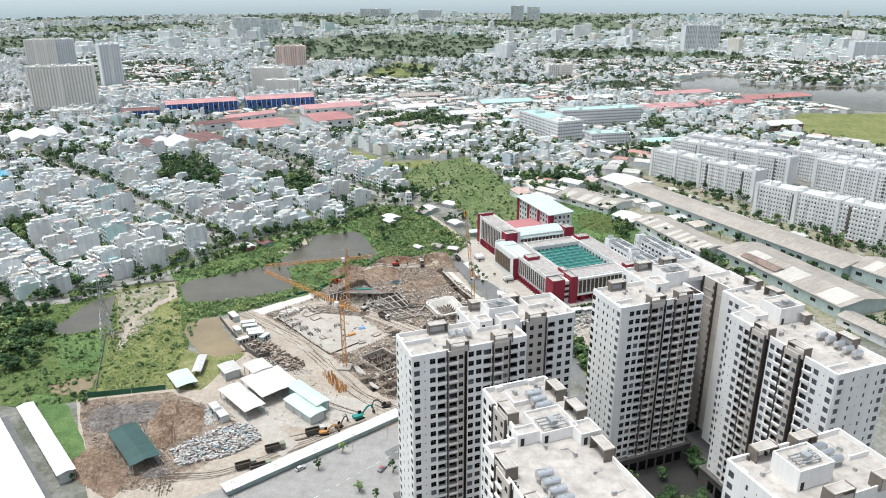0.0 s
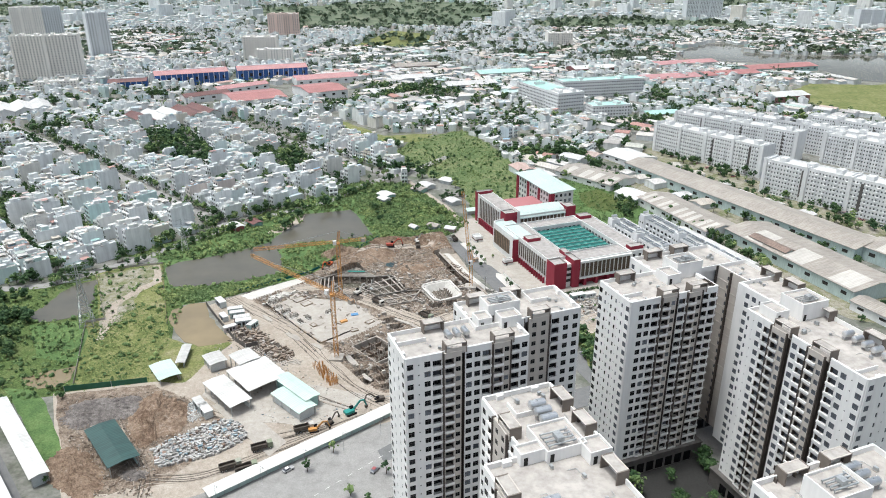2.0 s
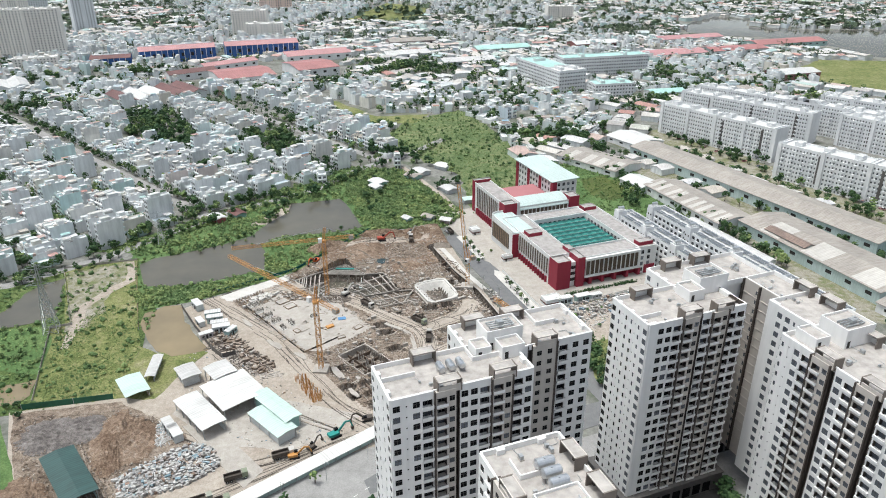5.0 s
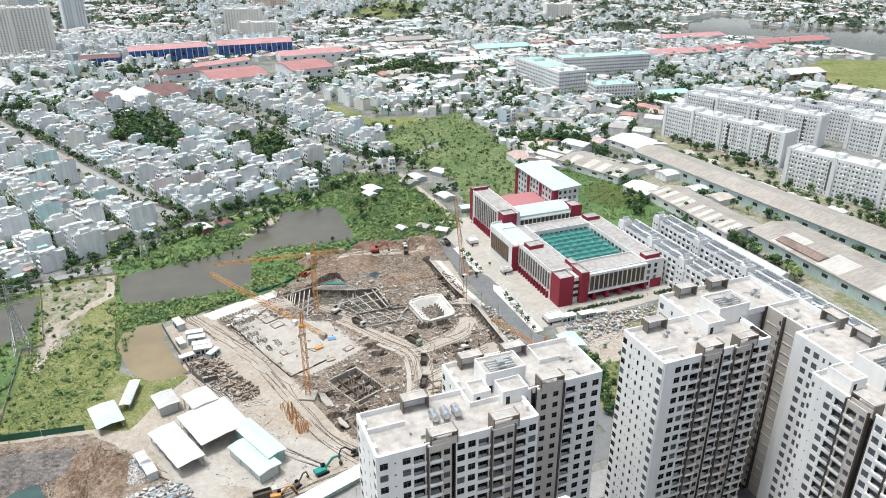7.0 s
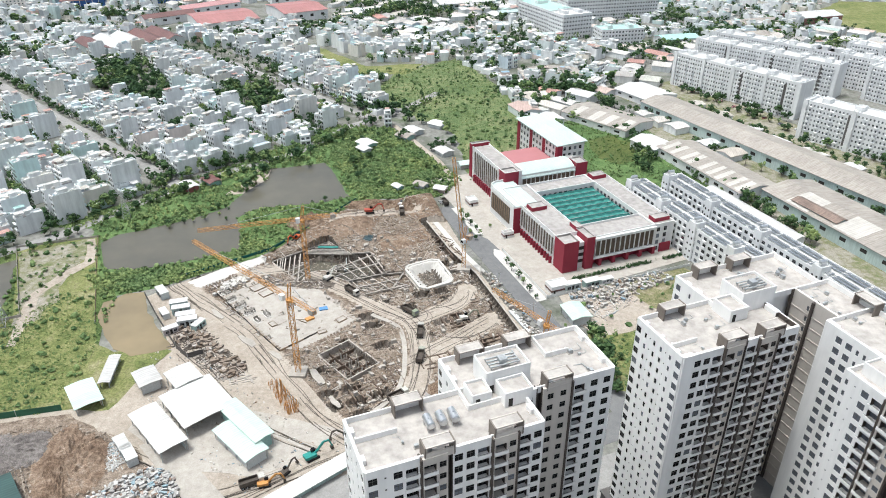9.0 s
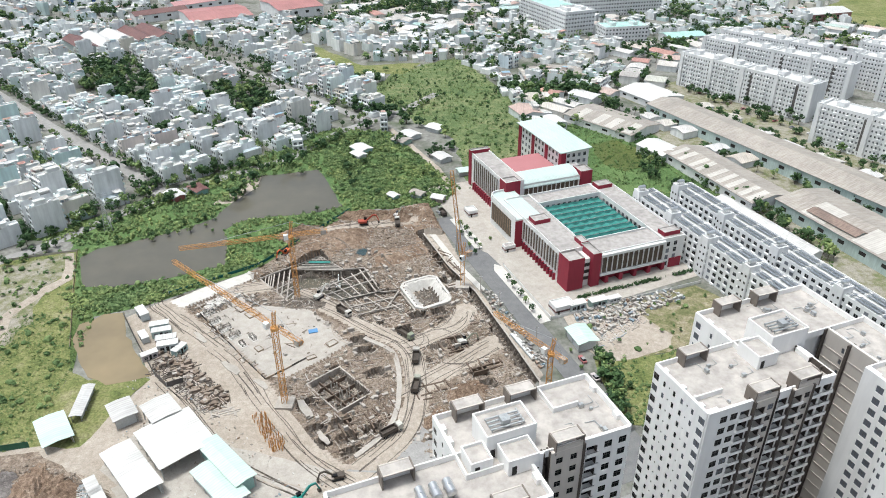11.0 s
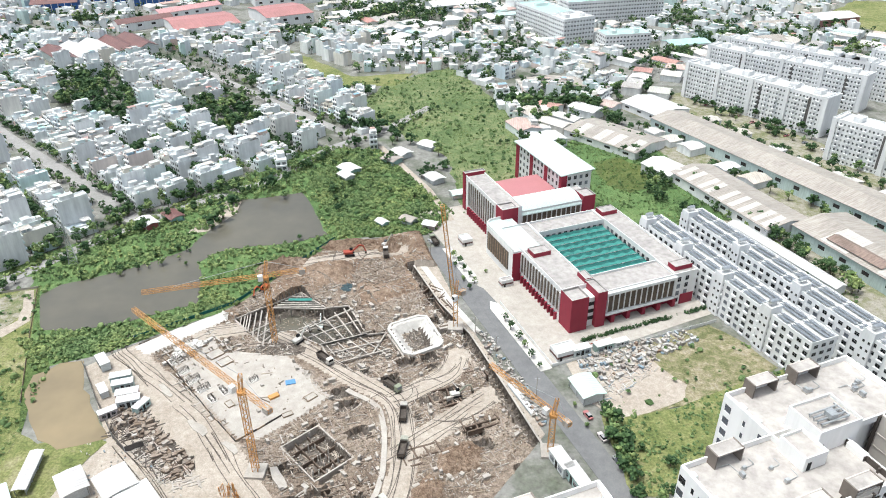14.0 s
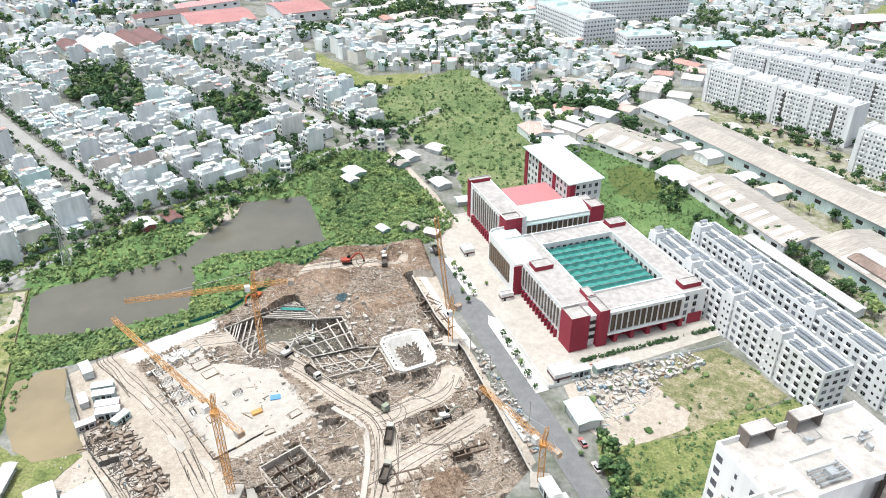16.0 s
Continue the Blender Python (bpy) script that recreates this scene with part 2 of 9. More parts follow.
M["pink_roof"] = corrugated("faded_pink_sheets", (0.50, 0.27, 0.27), 1.2, dirt=0.25)
M["blue_wall"] = surface("blue_cladding", (0.04, 0.12, 0.36), 0.5, dirt=0.25, streak=True)
M["blue_roof"] = corrugated("blue_sheets", (0.10, 0.33, 0.52), 1.2, dirt=0.2)
M["aqua_wall"] = surface("pale_aqua_cladding", (0.50, 0.60, 0.59), 0.6, dirt=0.25, streak=True)
M["aqua_roof"] = corrugated("aqua_sheets", (0.42, 0.66, 0.60), 1.2, dirt=0.2)
M["asphalt"] = ground_mat("asphalt", [(0.3, (0.13, 0.13, 0.135)), (0.7, (0.20, 0.20, 0.20))], (0.05, 0.3, 3.0), 0.85, 0.1, 0.15)
M["street"] = ground_mat("street_paving", [(0.3, (0.22, 0.215, 0.21)), (0.7, (0.36, 0.35, 0.34))], (0.05, 0.3, 2.0), 0.9, 0.1, 0.2)
M["concrete"] = ground_mat("concrete_slab", [(0.3, (0.30, 0.275, 0.245)), (0.5, (0.39, 0.36, 0.325)), (0.7, (0.47, 0.44, 0.40))], (0.08, 0.4, 2.5), 0.9, 0.1, 0.15)
M["pale"] = ground_mat("pale_cement", [(0.3, (0.46, 0.44, 0.41)), (0.7, (0.60, 0.58, 0.55))], (0.06, 0.4, 2.5), 0.9, 0.1, 0.15)
M["dirt"] = ground_mat("site_earth", [(0.34, (0.10, 0.075, 0.058)), (0.44, (0.195, 0.150, 0.116)), (0.54, (0.30, 0.245, 0.197)), (0.66, (0.43, 0.375, 0.32))], (0.05, 0.35, 1.7), 0.95, 1.0, 0.62)
M["mound"] = ground_mat("red_brown_soil", [(0.34, (0.12, 0.078, 0.053)), (0.46, (0.20, 0.14, 0.10)), (0.56, (0.29, 0.215, 0.16)), (0.66, (0.38, 0.31, 0.25))], (0.1, 0.6, 2.4), 0.95, 1.0, 0.5)
M["track"] = ground_mat("packed_earth_track", [(0.35, (0.30, 0.255, 0.21)), (0.65, (0.46, 0.41, 0.355))], (0.06, 0.5, 2.2), 0.95, 0.3, 0.25)
M["pit"] = ground_mat("pit_mud", [(0.35, (0.075, 0.062, 0.052)), (0.5, (0.135, 0.115, 0.098)), (0.65, (0.24, 0.21, 0.185))], (0.08, 0.4, 1.6), 0.8, 0.8, 0.5)
M["rubble"] = ground_mat("grey_rubble", [(0.35, (0.10, 0.09, 0.085)), (0.5, (0.19, 0.17, 0.16)), (0.65, (0.31, 0.285, 0.27))], (0.1, 0.6, 2.6), 0.95, 1.0, 0.5)
M["grass"] = ground_mat("rough_grass", [(0.34, (0.085, 0.115, 0.040)), (0.44, (0.150, 0.178, 0.062)), (0.54, (0.215, 0.225, 0.092)), (0.66, (0.30, 0.28, 0.165))], (0.03, 0.2, 1.2), 0.95, 0.8, 0.5)
M["grass_field"] = ground_mat("field_grass", [(0.34, (0.072, 0.118, 0.048)), (0.44, (0.120, 0.170, 0.070)), (0.54, (0.178, 0.215, 0.098)), (0.68, (0.27, 0.265, 0.15))], (0.03, 0.2, 1.2), 0.95, 0.8, 0.55)
M["grass_lush"] = ground_mat("lush_grass", [(0.32, (0.062, 0.114, 0.044)), (0.5, (0.108, 0.180, 0.064)), (0.68, (0.175, 0.242, 0.096))], (0.03, 0.15, 1.4), 0.95, 0.8, 0.45)
M["grass_dry"] = ground_mat("patchy_dry_grass", [(0.34, (0.095, 0.120, 0.050)), (0.46, (0.175, 0.175, 0.085)), (0.55, (0.29, 0.255, 0.17)), (0.66, (0.39, 0.36, 0.30))], (0.06, 0.3, 1.6), 0.95, 0.8, 0.45)
M["wet_weed"] = ground_mat("wet_weed", [(0.34, (0.060, 0.085, 0.020)), (0.5, (0.090, 0.115, 0.030)), (0.66, (0.13, 0.15, 0.045))], (0.05, 0.2, 1.2), 0.6, 0.5, 0.4)
M["marsh"] = ground_mat("marsh_scrub", [(0.32, (0.048, 0.082, 0.028)), (0.5, (0.098, 0.145, 0.046)), (0.66, (0.165, 0.190, 0.080))], (0.03, 0.15, 1.2), 0.95, 0.9, 0.5)
M["bare"] = ground_mat("bare_grey_soil", [(0.38, (0.14, 0.165, 0.07)), (0.46, (0.20, 0.20, 0.12)), (0.54, (0.29, 0.27, 0.22)), (0.66, (0.36, 0.34, 0.30))], (0.07, 0.3, 1.6), 0.95, 0.5, 0.35)
M["town"] = ground_mat("town_ground", [(0.34, (0.055, 0.08, 0.04)), (0.46, (0.15, 0.155, 0.13)), (0.55, (0.25, 0.245, 0.23)), (0.66, (0.09, 0.115, 0.065))], (0.012, 0.06, 0.5), 0.95, 0.3, 0.35)
M["far_green"] = ground_mat("far_fields", [(0.32, (0.085, 0.115, 0.075)), (0.5, (0.13, 0.16, 0.105)), (0.68, (0.22, 0.225, 0.17))], (0.004, 0.02, 0.1), 0.95, 0.2, 0.3)
M["lake"] = water_mat("still_grey_water", (0.105, 0.10, 0.085), 0.08)
M["muddy"] = water_mat("muddy_water", (0.235, 0.19, 0.122), 0.2)
M["leaf"] = leafy("tree_leaves", (0.023, 0.052, 0.025), (0.076, 0.130, 0.058))
# far foliage paled and blued: distance haze mixed into the leaf colour
M["leaf_far"] = leafy("haze_tinted_leaves", (0.075, 0.105, 0.078), (0.15, 0.185, 0.135))
M["leaf_bright"] = leafy("shrub_leaves", (0.076, 0.128, 0.054), (0.235, 0.295, 0.135))
M["blade"] = leafy("grass_blades", (0.098, 0.146, 0.056), (0.23, 0.272, 0.122))
M["bark"] = surface("bark", (0.13, 0.10, 0.075), 0.9, dirt=0.4)
M["yellow"] = surface("crane_yellow_paint", (0.58, 0.29, 0.09), 0.5, dirt=0.25, small=1.0)
M["orange"] = surface("machine_orange", (0.55, 0.12, 0.035), 0.5, dirt=0.25)
M["teal"] = surface("machine_teal", (0.03, 0.27, 0.24), 0.5, dirt=0.25)
M["galv_dark"] = surface("dark_steel_bars", (0.075, 0.068, 0.06), 0.6, 0.4, dirt=0.3, small=0.8)
M["timber"] = surface("weathered_timber", (0.33, 0.25, 0.18), 0.85, dirt=0.4, small=1.0)
M["strut"] = surface("dusty_steel_strut", (0.46, 0.42, 0.375), 0.7, 0.1, dirt=0.4, small=0.8)
M["fence_green"] = surface("green_hoarding", (0.03, 0.13, 0.075), 0.6, dirt=0.3, small=0.6)
M["hut_wall"] = surface("hut_panels", (0.60, 0.64, 0.64), 0.6, dirt=0.2, vary=("object", [(0.0, (0.64, 0.66, 0.66)), (0.6, (0.50, 0.56, 0.56)), (0.8, (0.30, 0.55, 0.50)), (0.92, (0.32, 0.10, 0.10)), (1.0, (0.66, 0.66, 0.66))]))
M["car_paint"] = surface("car_paint", (0.5, 0.5, 0.5), 0.3, dirt=0.05, vary=("object", [(0.0, (0.65, 0.65, 0.65)), (0.4, (0.04, 0.04, 0.045)), (0.6, (0.35, 0.35, 0.36)), (0.8, (0.3, 0.03, 0.03)), (1.0, (0.6, 0.6, 0.6))]))
M["truck_cab"] = surface("truck_cab_paint", (0.5, 0.5, 0.5), 0.45, dirt=0.25, vary=("object", [(0.0, (0.62, 0.60, 0.57)), (0.5, (0.45, 0.43, 0.4)), (0.8, (0.20, 0.24, 0.15)), (1.0, (0.60, 0.58, 0.55))]))
M["truck_bed"] = surface("truck_bed_steel", (0.12, 0.10, 0.085), 0.7, 0.2, dirt=0.5)
M["debris"] = surface("salvaged_materials", (0.5, 0.48, 0.45), 0.8, dirt=0.35, vary=("island", [(0.0, (0.50, 0.48, 0.45)), (0.3, (0.32, 0.29, 0.255)), (0.5, (0.56, 0.54, 0.51)), (0.68, (0.30, 0.20, 0.14)), (0.8, (0.22, 0.30, 0.36)), (0.88, (0.62, 0.60, 0.56)), (1.0, (0.20, 0.18, 0.16))]))
M["site_wood"] = surface("mixed_timber", (0.33, 0.25, 0.18), 0.85, dirt=0.4, small=1.0, vary=("island", [(0.0, (0.34, 0.27, 0.20)), (0.4, (0.46, 0.42, 0.37)), (0.65, (0.17, 0.12, 0.085)), (0.85, (0.52, 0.49, 0.45)), (1.0, (0.27, 0.20, 0.15))]))
M["salvage"] = surface("salvaged_stock", (0.5, 0.48, 0.45), 0.8, dirt=0.4, vary=("island", [(0.0, (0.58, 0.57, 0.55)), (0.25, (0.40, 0.39, 0.37)), (0.42, (0.66, 0.65, 0.63)), (0.58, (0.22, 0.20, 0.185)), (0.68, (0.50, 0.49, 0.48)), (0.8, (0.13, 0.11, 0.10)), (0.86, (0.36, 0.24, 0.18)), (0.92, (0.24, 0.36, 0.42)), (1.0, (0.62, 0.61, 0.60))]))
M["tarp_dark"] = surface("dark_blue_net", (0.045, 0.085, 0.10), 0.8, dirt=0.5, small=1.2)
M["cladding"] = surface("far_tower_paint", (0.82, 0.79, 0.74), 0.8, dirt=0.12, small=0.15, streak=True)
M["cladding_pink"] = surface("far_tower_pink_paint", (0.80, 0.64, 0.57), 0.8, dirt=0.12, small=0.15, streak=True)
M["cladding_grey"] = surface("far_tower_grey_paint", (0.70, 0.73, 0.75), 0.8, dirt=0.12, small=0.15, streak=True)
# paving colour lowered to hold the deep shade between the towers
M["court"] = surface("court_paving_with_shade", (0.035, 0.034, 0.033), 0.85, dirt=0.3)
M["blue_tarp"] = surface("blue_tarpaulin", (0.10, 0.26, 0.50), 0.5, dirt=0.2)
M["line_white"] = surface("road_paint", (0.7, 0.7, 0.68), 0.7, dirt=0.2)
M["red_sheet"] = surface("red_debris", (0.42, 0.08, 0.05), 0.7, dirt=0.3)

# emissive gradient for the backdrop: horizon haze paling upward into bright sky
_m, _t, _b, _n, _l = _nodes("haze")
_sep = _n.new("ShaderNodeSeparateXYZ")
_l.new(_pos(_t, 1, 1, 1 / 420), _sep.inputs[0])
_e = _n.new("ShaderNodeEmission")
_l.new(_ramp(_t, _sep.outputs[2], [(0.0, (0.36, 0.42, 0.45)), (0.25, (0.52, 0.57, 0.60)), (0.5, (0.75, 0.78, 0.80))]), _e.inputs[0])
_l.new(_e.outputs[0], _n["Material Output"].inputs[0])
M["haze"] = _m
M["site_bits"] = surface("site_offcuts", (0.3, 0.25, 0.2), 0.9, dirt=0.35, vary=("island", [(0.0, (0.20, 0.15, 0.11)), (0.35, (0.33, 0.27, 0.22)), (0.6, (0.14, 0.10, 0.075)), (0.8, (0.42, 0.38, 0.34)), (0.93, (0.30, 0.24, 0.19)), (1.0, (0.50, 0.47, 0.44))]))
# ---- mesh kit ----
ANG = radians(25.0)                    # the street grid of the quarter
CU, SU = math.cos(ANG), math.sin(ANG)
RNG = random.Random(7)


def W(u, v):
    """Quarter grid to world."""
    return (CU * u - SU * v, SU * u + CU * v)


class Mesh:
    """Collects boxes, tubes and sheets into one mesh."""

    def __init__(self, *mats):
        self.v, self.f, self.m, self.mats = [], [], [], [M[k] for k in mats]

    def face(self, pts, m=0):
        n = len(self.v)
        self.v += [tuple(p) for p in pts]
        self.f.append(tuple(range(n, n + len(pts))))
        self.m.append(m)

    def box(self, x0, x1, y0, y1, z0, z1, m=0, top=None, mat=None):
        n = len(self.v)
        c = [(x0, y0, z0), (x1, y0, z0), (x1, y1, z0), (x0, y1, z0), (x0, y0, z1), (x1, y0, z1), (x1, y1, z1), (x0, y1, z1)]
        if mat is not None:
            c = [tuple(mat @ Vector(p)) for p in c]
        self.v += c
        self.f += [(n, n + 3, n + 2, n + 1), (n + 4, n + 5, n + 6, n + 7), (n, n + 1, n + 5, n + 4), (n + 1, n + 2, n + 6, n + 5), (n + 2, n + 3, n + 7, n + 6), (n + 3, n, n + 4, n + 7)]
        self.m += [m, m if top is None else top, m, m, m, m]
        return self

    def cbox(self, x, y, z0, w, d, h, rot=0.0, m=0, top=None):
        return self.box(-w / 2, w / 2, -d / 2, d / 2, 0, h, m, top, Matrix.Translation((x, y, z0)) @ Matrix.Rotation(rot, 4, "Z"))

    def beam(self, p, q, w, m=0, h=None):
        p, q = Vector(p), Vector(q)
        d = q - p
        if d.length < 1e-4:
            return self
        t = Matrix.Translation(p) @ d.to_track_quat("X", "Z").to_matrix().to_4x4()
        h = h or w
        return self.box(0, d.length, -w / 2, w / 2, -h / 2, h / 2, m, None, t)

    def tube(self, p, q, r0, r1=None, n=10, m=0, caps=True):
        p, q, r1 = Vector(p), Vector(q), r0 if r1 is None else r1
        t = (q - p).to_track_quat("Z", "X").to_matrix()
        k = len(self.v)
        for c, r in ((p, r0), (q, r1)):
            for i in range(n):
                a = 2 * math.pi * i / n
                self.v.append(tuple(c + t @ Vector((r * math.cos(a), r * math.sin(a), 0))))
        for i in range(n):
            j = (i + 1) % n
            self.f.append((k + i, k + j, k + n + j, k + n + i))
            self.m.append(m)
        if caps:
            self.f += [tuple(k + n - 1 - i for i in range(n)), tuple(k + n + i for i in range(n))]
            self.m += [m, m]
        return self

    def prism(self, poly, z0, z1, m=0, top=None):
        n, k = len(self.v), len(poly)
        self.v += [(x, y, z0) for x, y in poly] + [(x, y, z1) for x, y in poly]
        self.f += [tuple(n + k - 1 - i for i in range(k)), tuple(n + k + i for i in range(k))]
        self.m += [m, m if top is None else top]
        for i in range(k):
            j = (i + 1) % k
            self.f.append((n + i, n + j, n + k + j, n + k + i))
            self.m.append(m)
        return self

    def gable(self, x0, x1, y0, y1, z0, z1, rise, m=0, roof=1, over=0.5, ridge="y", walls=True, top=True):
        """Gabled walls (one five-sided prism) and a chevron roof 0.25 m thick."""
        swap = ridge == "x"
        a0, a1, b0, b1 = (y0, y1, x0, x1) if swap else (x0, x1, y0, y1)
        am = (a0 + a1) / 2
        k = rise / (am - a0)
        jobs = []
        if walls:
            jobs.append(([(a0, z0), (a1, z0), (a1, z1), (am, z1 + rise), (a0, z1)], b0, b1, m))
        if top:
            e, h0 = 0.25, z1 - over * k + 0.01
            jobs.append(([(a0 - over, h0), (am, z1 + rise + 0.01), (a1 + over, h0), (a1 + over, h0 + e), (am, z1 + rise + e), (a0 - over, h0 + e)], b0 - over, b1 + over, roof))
        for sec, c0, c1, mi in jobs:
            n, q = len(self.v), len(sec)
            for c in (c0, c1):
                self.v += [(c, a, z) if swap else (a, c, z) for a, z in sec]
            for i in range(q):
                j = (i + 1) % q
                self.f.append((n + i, n + j, n + q + j, n + q + i))
                self.m.append(mi)
            if q == 5:
                self.f += [tuple(n + i for i in range(5)), tuple(n + q + i for i in range(5))]
                self.m += [mi, mi]
            else:
                for o in (n, n + q):
                    self.f += [(o, o + 1, o + 4, o + 5), (o + 1, o + 2, o + 3, o + 4)]
                    self.m += [mi, mi]
        return self

    def tray(self, x0, x1, y0, y1, z0, z1, rim, t=0.3, m=0, floor=None, rimm=None):
        """A closed block whose top lies sunk inside a raised rim: one connected shell."""
        n = len(self.v)
        q = lambda i, z: [(x0 + i, y0 + i, z), (x1 - i, y0 + i, z), (x1 - i, y1 - i, z), (x0 + i, y1 - i, z)]
        self.v += q(0, z0) + q(0, z1 + rim) + q(t, z1 + rim) + q(t, z1)
        self.f.append((n + 3, n + 2, n + 1, n))
        self.m.append(m)
        for k in range(3):
            for i in range(4):
                j = (i + 1) % 4
                self.f.append((n + 4 * k + i, n + 4 * k + j, n + 4 * k + 4 + j, n + 4 * k + 4 + i))
                self.m.append(m if rimm is None or k == 0 else rimm)
        self.f.append((n + 12, n + 13, n + 14, n + 15))
        self.m.append(m if floor is None else floor)
        return self

    def pane(self, w, h, cols, rows, t=0.07, out=0.12, deep=0.05, fm=1, gm=0):
        """A window in the xz plane facing -y: one connected frame with sunk panes."""
        xs, zs = [-w / 2], [0.0]
        for k in range(cols):
            a = -w / 2 + t + (w - t) * k / cols
            xs += [a, a + (w - t) / cols - t]
        xs.append(w / 2)
        for k in range(len(rows) - 1):
            zs += [rows[k] * h + (t if k == 0 else t / 2), rows[k + 1] * h - (t if k == len(rows) - 2 else t / 2)]
        zs.append(h)
        n, nx = len(self.v), len(xs)
        self.v += [(x, -out, z) for z in zs for x in xs]
        g = lambda i, j: n + j * nx + i
        for j in range(len(zs) - 1):
            for i in range(nx - 1):
                if i % 2 == 1 and j % 2 == 1:
                    k = len(self.v)
                    self.v += [(xs[i], -deep, zs[j]), (xs[i + 1], -deep, zs[j]), (xs[i + 1], -deep, zs[j + 1]), (xs[i], -deep, zs[j + 1])]
                    o = [g(i, j), g(i + 1, j), g(i + 1, j + 1), g(i, j + 1)]
                    for e in range(4):
                        self.f.append((o[e], o[(e + 1) % 4], k + (e + 1) % 4, k + e))
                        self.m.append(fm)
                    self.f.append((k, k + 1, k + 2, k + 3))
                    self.m.append(gm)
                else:
                    self.f.append((g(i, j), g(i + 1, j), g(i + 1, j + 1), g(i, j + 1)))
                    self.m.append(fm)
        c = [g(0, 0), g(nx - 1, 0), g(nx - 1, len(zs) - 1), g(0, len(zs) - 1)]
        k = len(self.v)
        self.v += [(self.v[a][0], 0.0, self.v[a][2]) for a in c]
        for e in range(4):
            self.f.append((c[(e + 1) % 4], c[e], k + e, k + (e + 1) % 4))
            self.m.append(fm)
        return self

    def slab(self, lo, hi, m=0):
        n = len(self.v)
        self.v += [tuple(p) for p in lo] + [tuple(p) for p in hi]
        self.f += [(n + 3, n + 2, n + 1, n), (n + 4, n + 5, n + 6, n + 7)] + [(n + i, n + (i + 1) % 4, n + 4 + (i + 1) % 4, n + 4 + i) for i in range(4)]
        self.m += [m] * 6
        return self

    def data(self, name, smooth=False):
        me = bpy.data.meshes.new(name)
        me.from_pydata(self.v, [], self.f)
        for mt in self.mats:
            me.materials.append(mt)
        me.polygons.foreach_set("material_index", self.m)
        if smooth:
            me.polygons.foreach_set("use_smooth", [True] * len(self.f))
        me.update()
        return me


def thing(name, m, label, category, group="", kind=""):
    ob = new(name)
    ob.matrix_basis = m
    ob.empty_display_size = 0.5
    return tagged(ob, label, category, group, kind)


def part(name, mesh, parent, label="", m=None, smooth=False, kind=""):
    ob = new(name, mesh.data(name, smooth) if isinstance(mesh, Mesh) else mesh)
    ob.parent = parent
    if m is not None:
        ob.matrix_basis = m
    return tagged(ob, label, kind=kind)


def single(name, mesh, m, label, category, group="", kind="", smooth=False):
    ob = new(name, mesh.data(name, smooth) if isinstance(mesh, Mesh) else mesh)
    ob.matrix_basis = m
    return tagged(ob, label, category, group, kind)


def at(x, y, z=0.0, deg=0.0, s=1.0):
    return Matrix.Translation((x, y, z)) @ Matrix.Rotation(radians(deg), 4, "Z") @ Matrix.Diagonal((s, s, s, 1))


def inside(x, y, poly):
    r, j = False, len(poly) - 1
    for i in range(len(poly)):
        (xi, yi), (xj, yj) = poly[i], poly[j]
        if (yi > y) != (yj > y) and x < (xj - xi) * (y - yi) / (yj - yi) + xi:
            r = not r
        j = i
    return r


def edge_dist(x, y, poly):
    best = 1e9
    for i in range(len(poly)):
        (ax, ay), (bx, by) = poly[i - 1], poly[i]
        dx, dy = bx - ax, by - ay
        t = max(0, min(1, ((x - ax) * dx + (y - ay) * dy) / (dx * dx + dy * dy + 1e-9)))
        best = min(best, math.hypot(x - ax - t * dx, y - ay - t * dy))
    return best


def line_dist(x, y, pts):
    best = 1e9
    for (ax, ay), (bx, by) in zip(pts, pts[1:]):
        dx, dy = bx - ax, by - ay
        t = max(0, min(1, ((x - ax) * dx + (y - ay) * dy) / (dx * dx + dy * dy + 1e-9)))
        best = min(best, math.hypot(x - ax - t * dx, y - ay - t * dy))
    return best


def ragged(poly, step, amp, seed):
    """A plan outline broken up into an uneven natural edge."""
    out = []
    for i in range(len(poly)):
        a, b = Vector(poly[i]), Vector(poly[(i + 1) % len(poly)])
        n = max(1, int((b - a).length / step))
        for k in range(n):
            p = a.lerp(b, k / n)
            q = noise.noise_vector(Vector((p.x * 0.13, p.y * 0.13, seed)))
            out.append((p.x + q.x * amp, p.y + q.y * amp))
    return out


def sheet(name, poly, z, mat, label, category, kind="structure", thick=0.12):
    """Flat ground cover with a real edge."""
    bm = bmesh.new()
    vs = [bm.verts.new((x, y, z)) for x, y in poly]
    f = bm.faces.new(vs)
    if f.normal.z < 0:
        f.normal_flip()
    r = bmesh.ops.extrude_face_region(bm, geom=[f])
    for e in r["geom"]:
        if isinstance(e, bmesh.types.BMVert):
            e.co.z -= thick
    bmesh.ops.recalc_face_normals(bm, faces=bm.faces)
    bmesh.ops.triangulate(bm, faces=[f for f in bm.faces if len(f.verts) > 4])
    me = bpy.data.meshes.new(name)
    bm.to_mesh(me)
    bm.free()
    me.materials.append(M[mat])
    ob = new(name, me)
    return tagged(ob, label, category, kind=kind)


def strip(name, pts, width, z, mat, label, category="road", thick=0.12):
    """A road of even width along a line."""
    left, right = [], []
    for i, p in enumerate(pts):
        a, b = Vector(pts[max(0, i - 1)]), Vector(pts[min(len(pts) - 1, i + 1)])
        d = (b - a).normalized()
        n = Vector((-d.y, d.x)) * width / 2
        left.append((p[0] + n.x, p[1] + n.y))
        right.append((p[0] - n.x, p[1] - n.y))
    return sheet(name, left + right[::-1], z, mat, label, category, thick=thick)


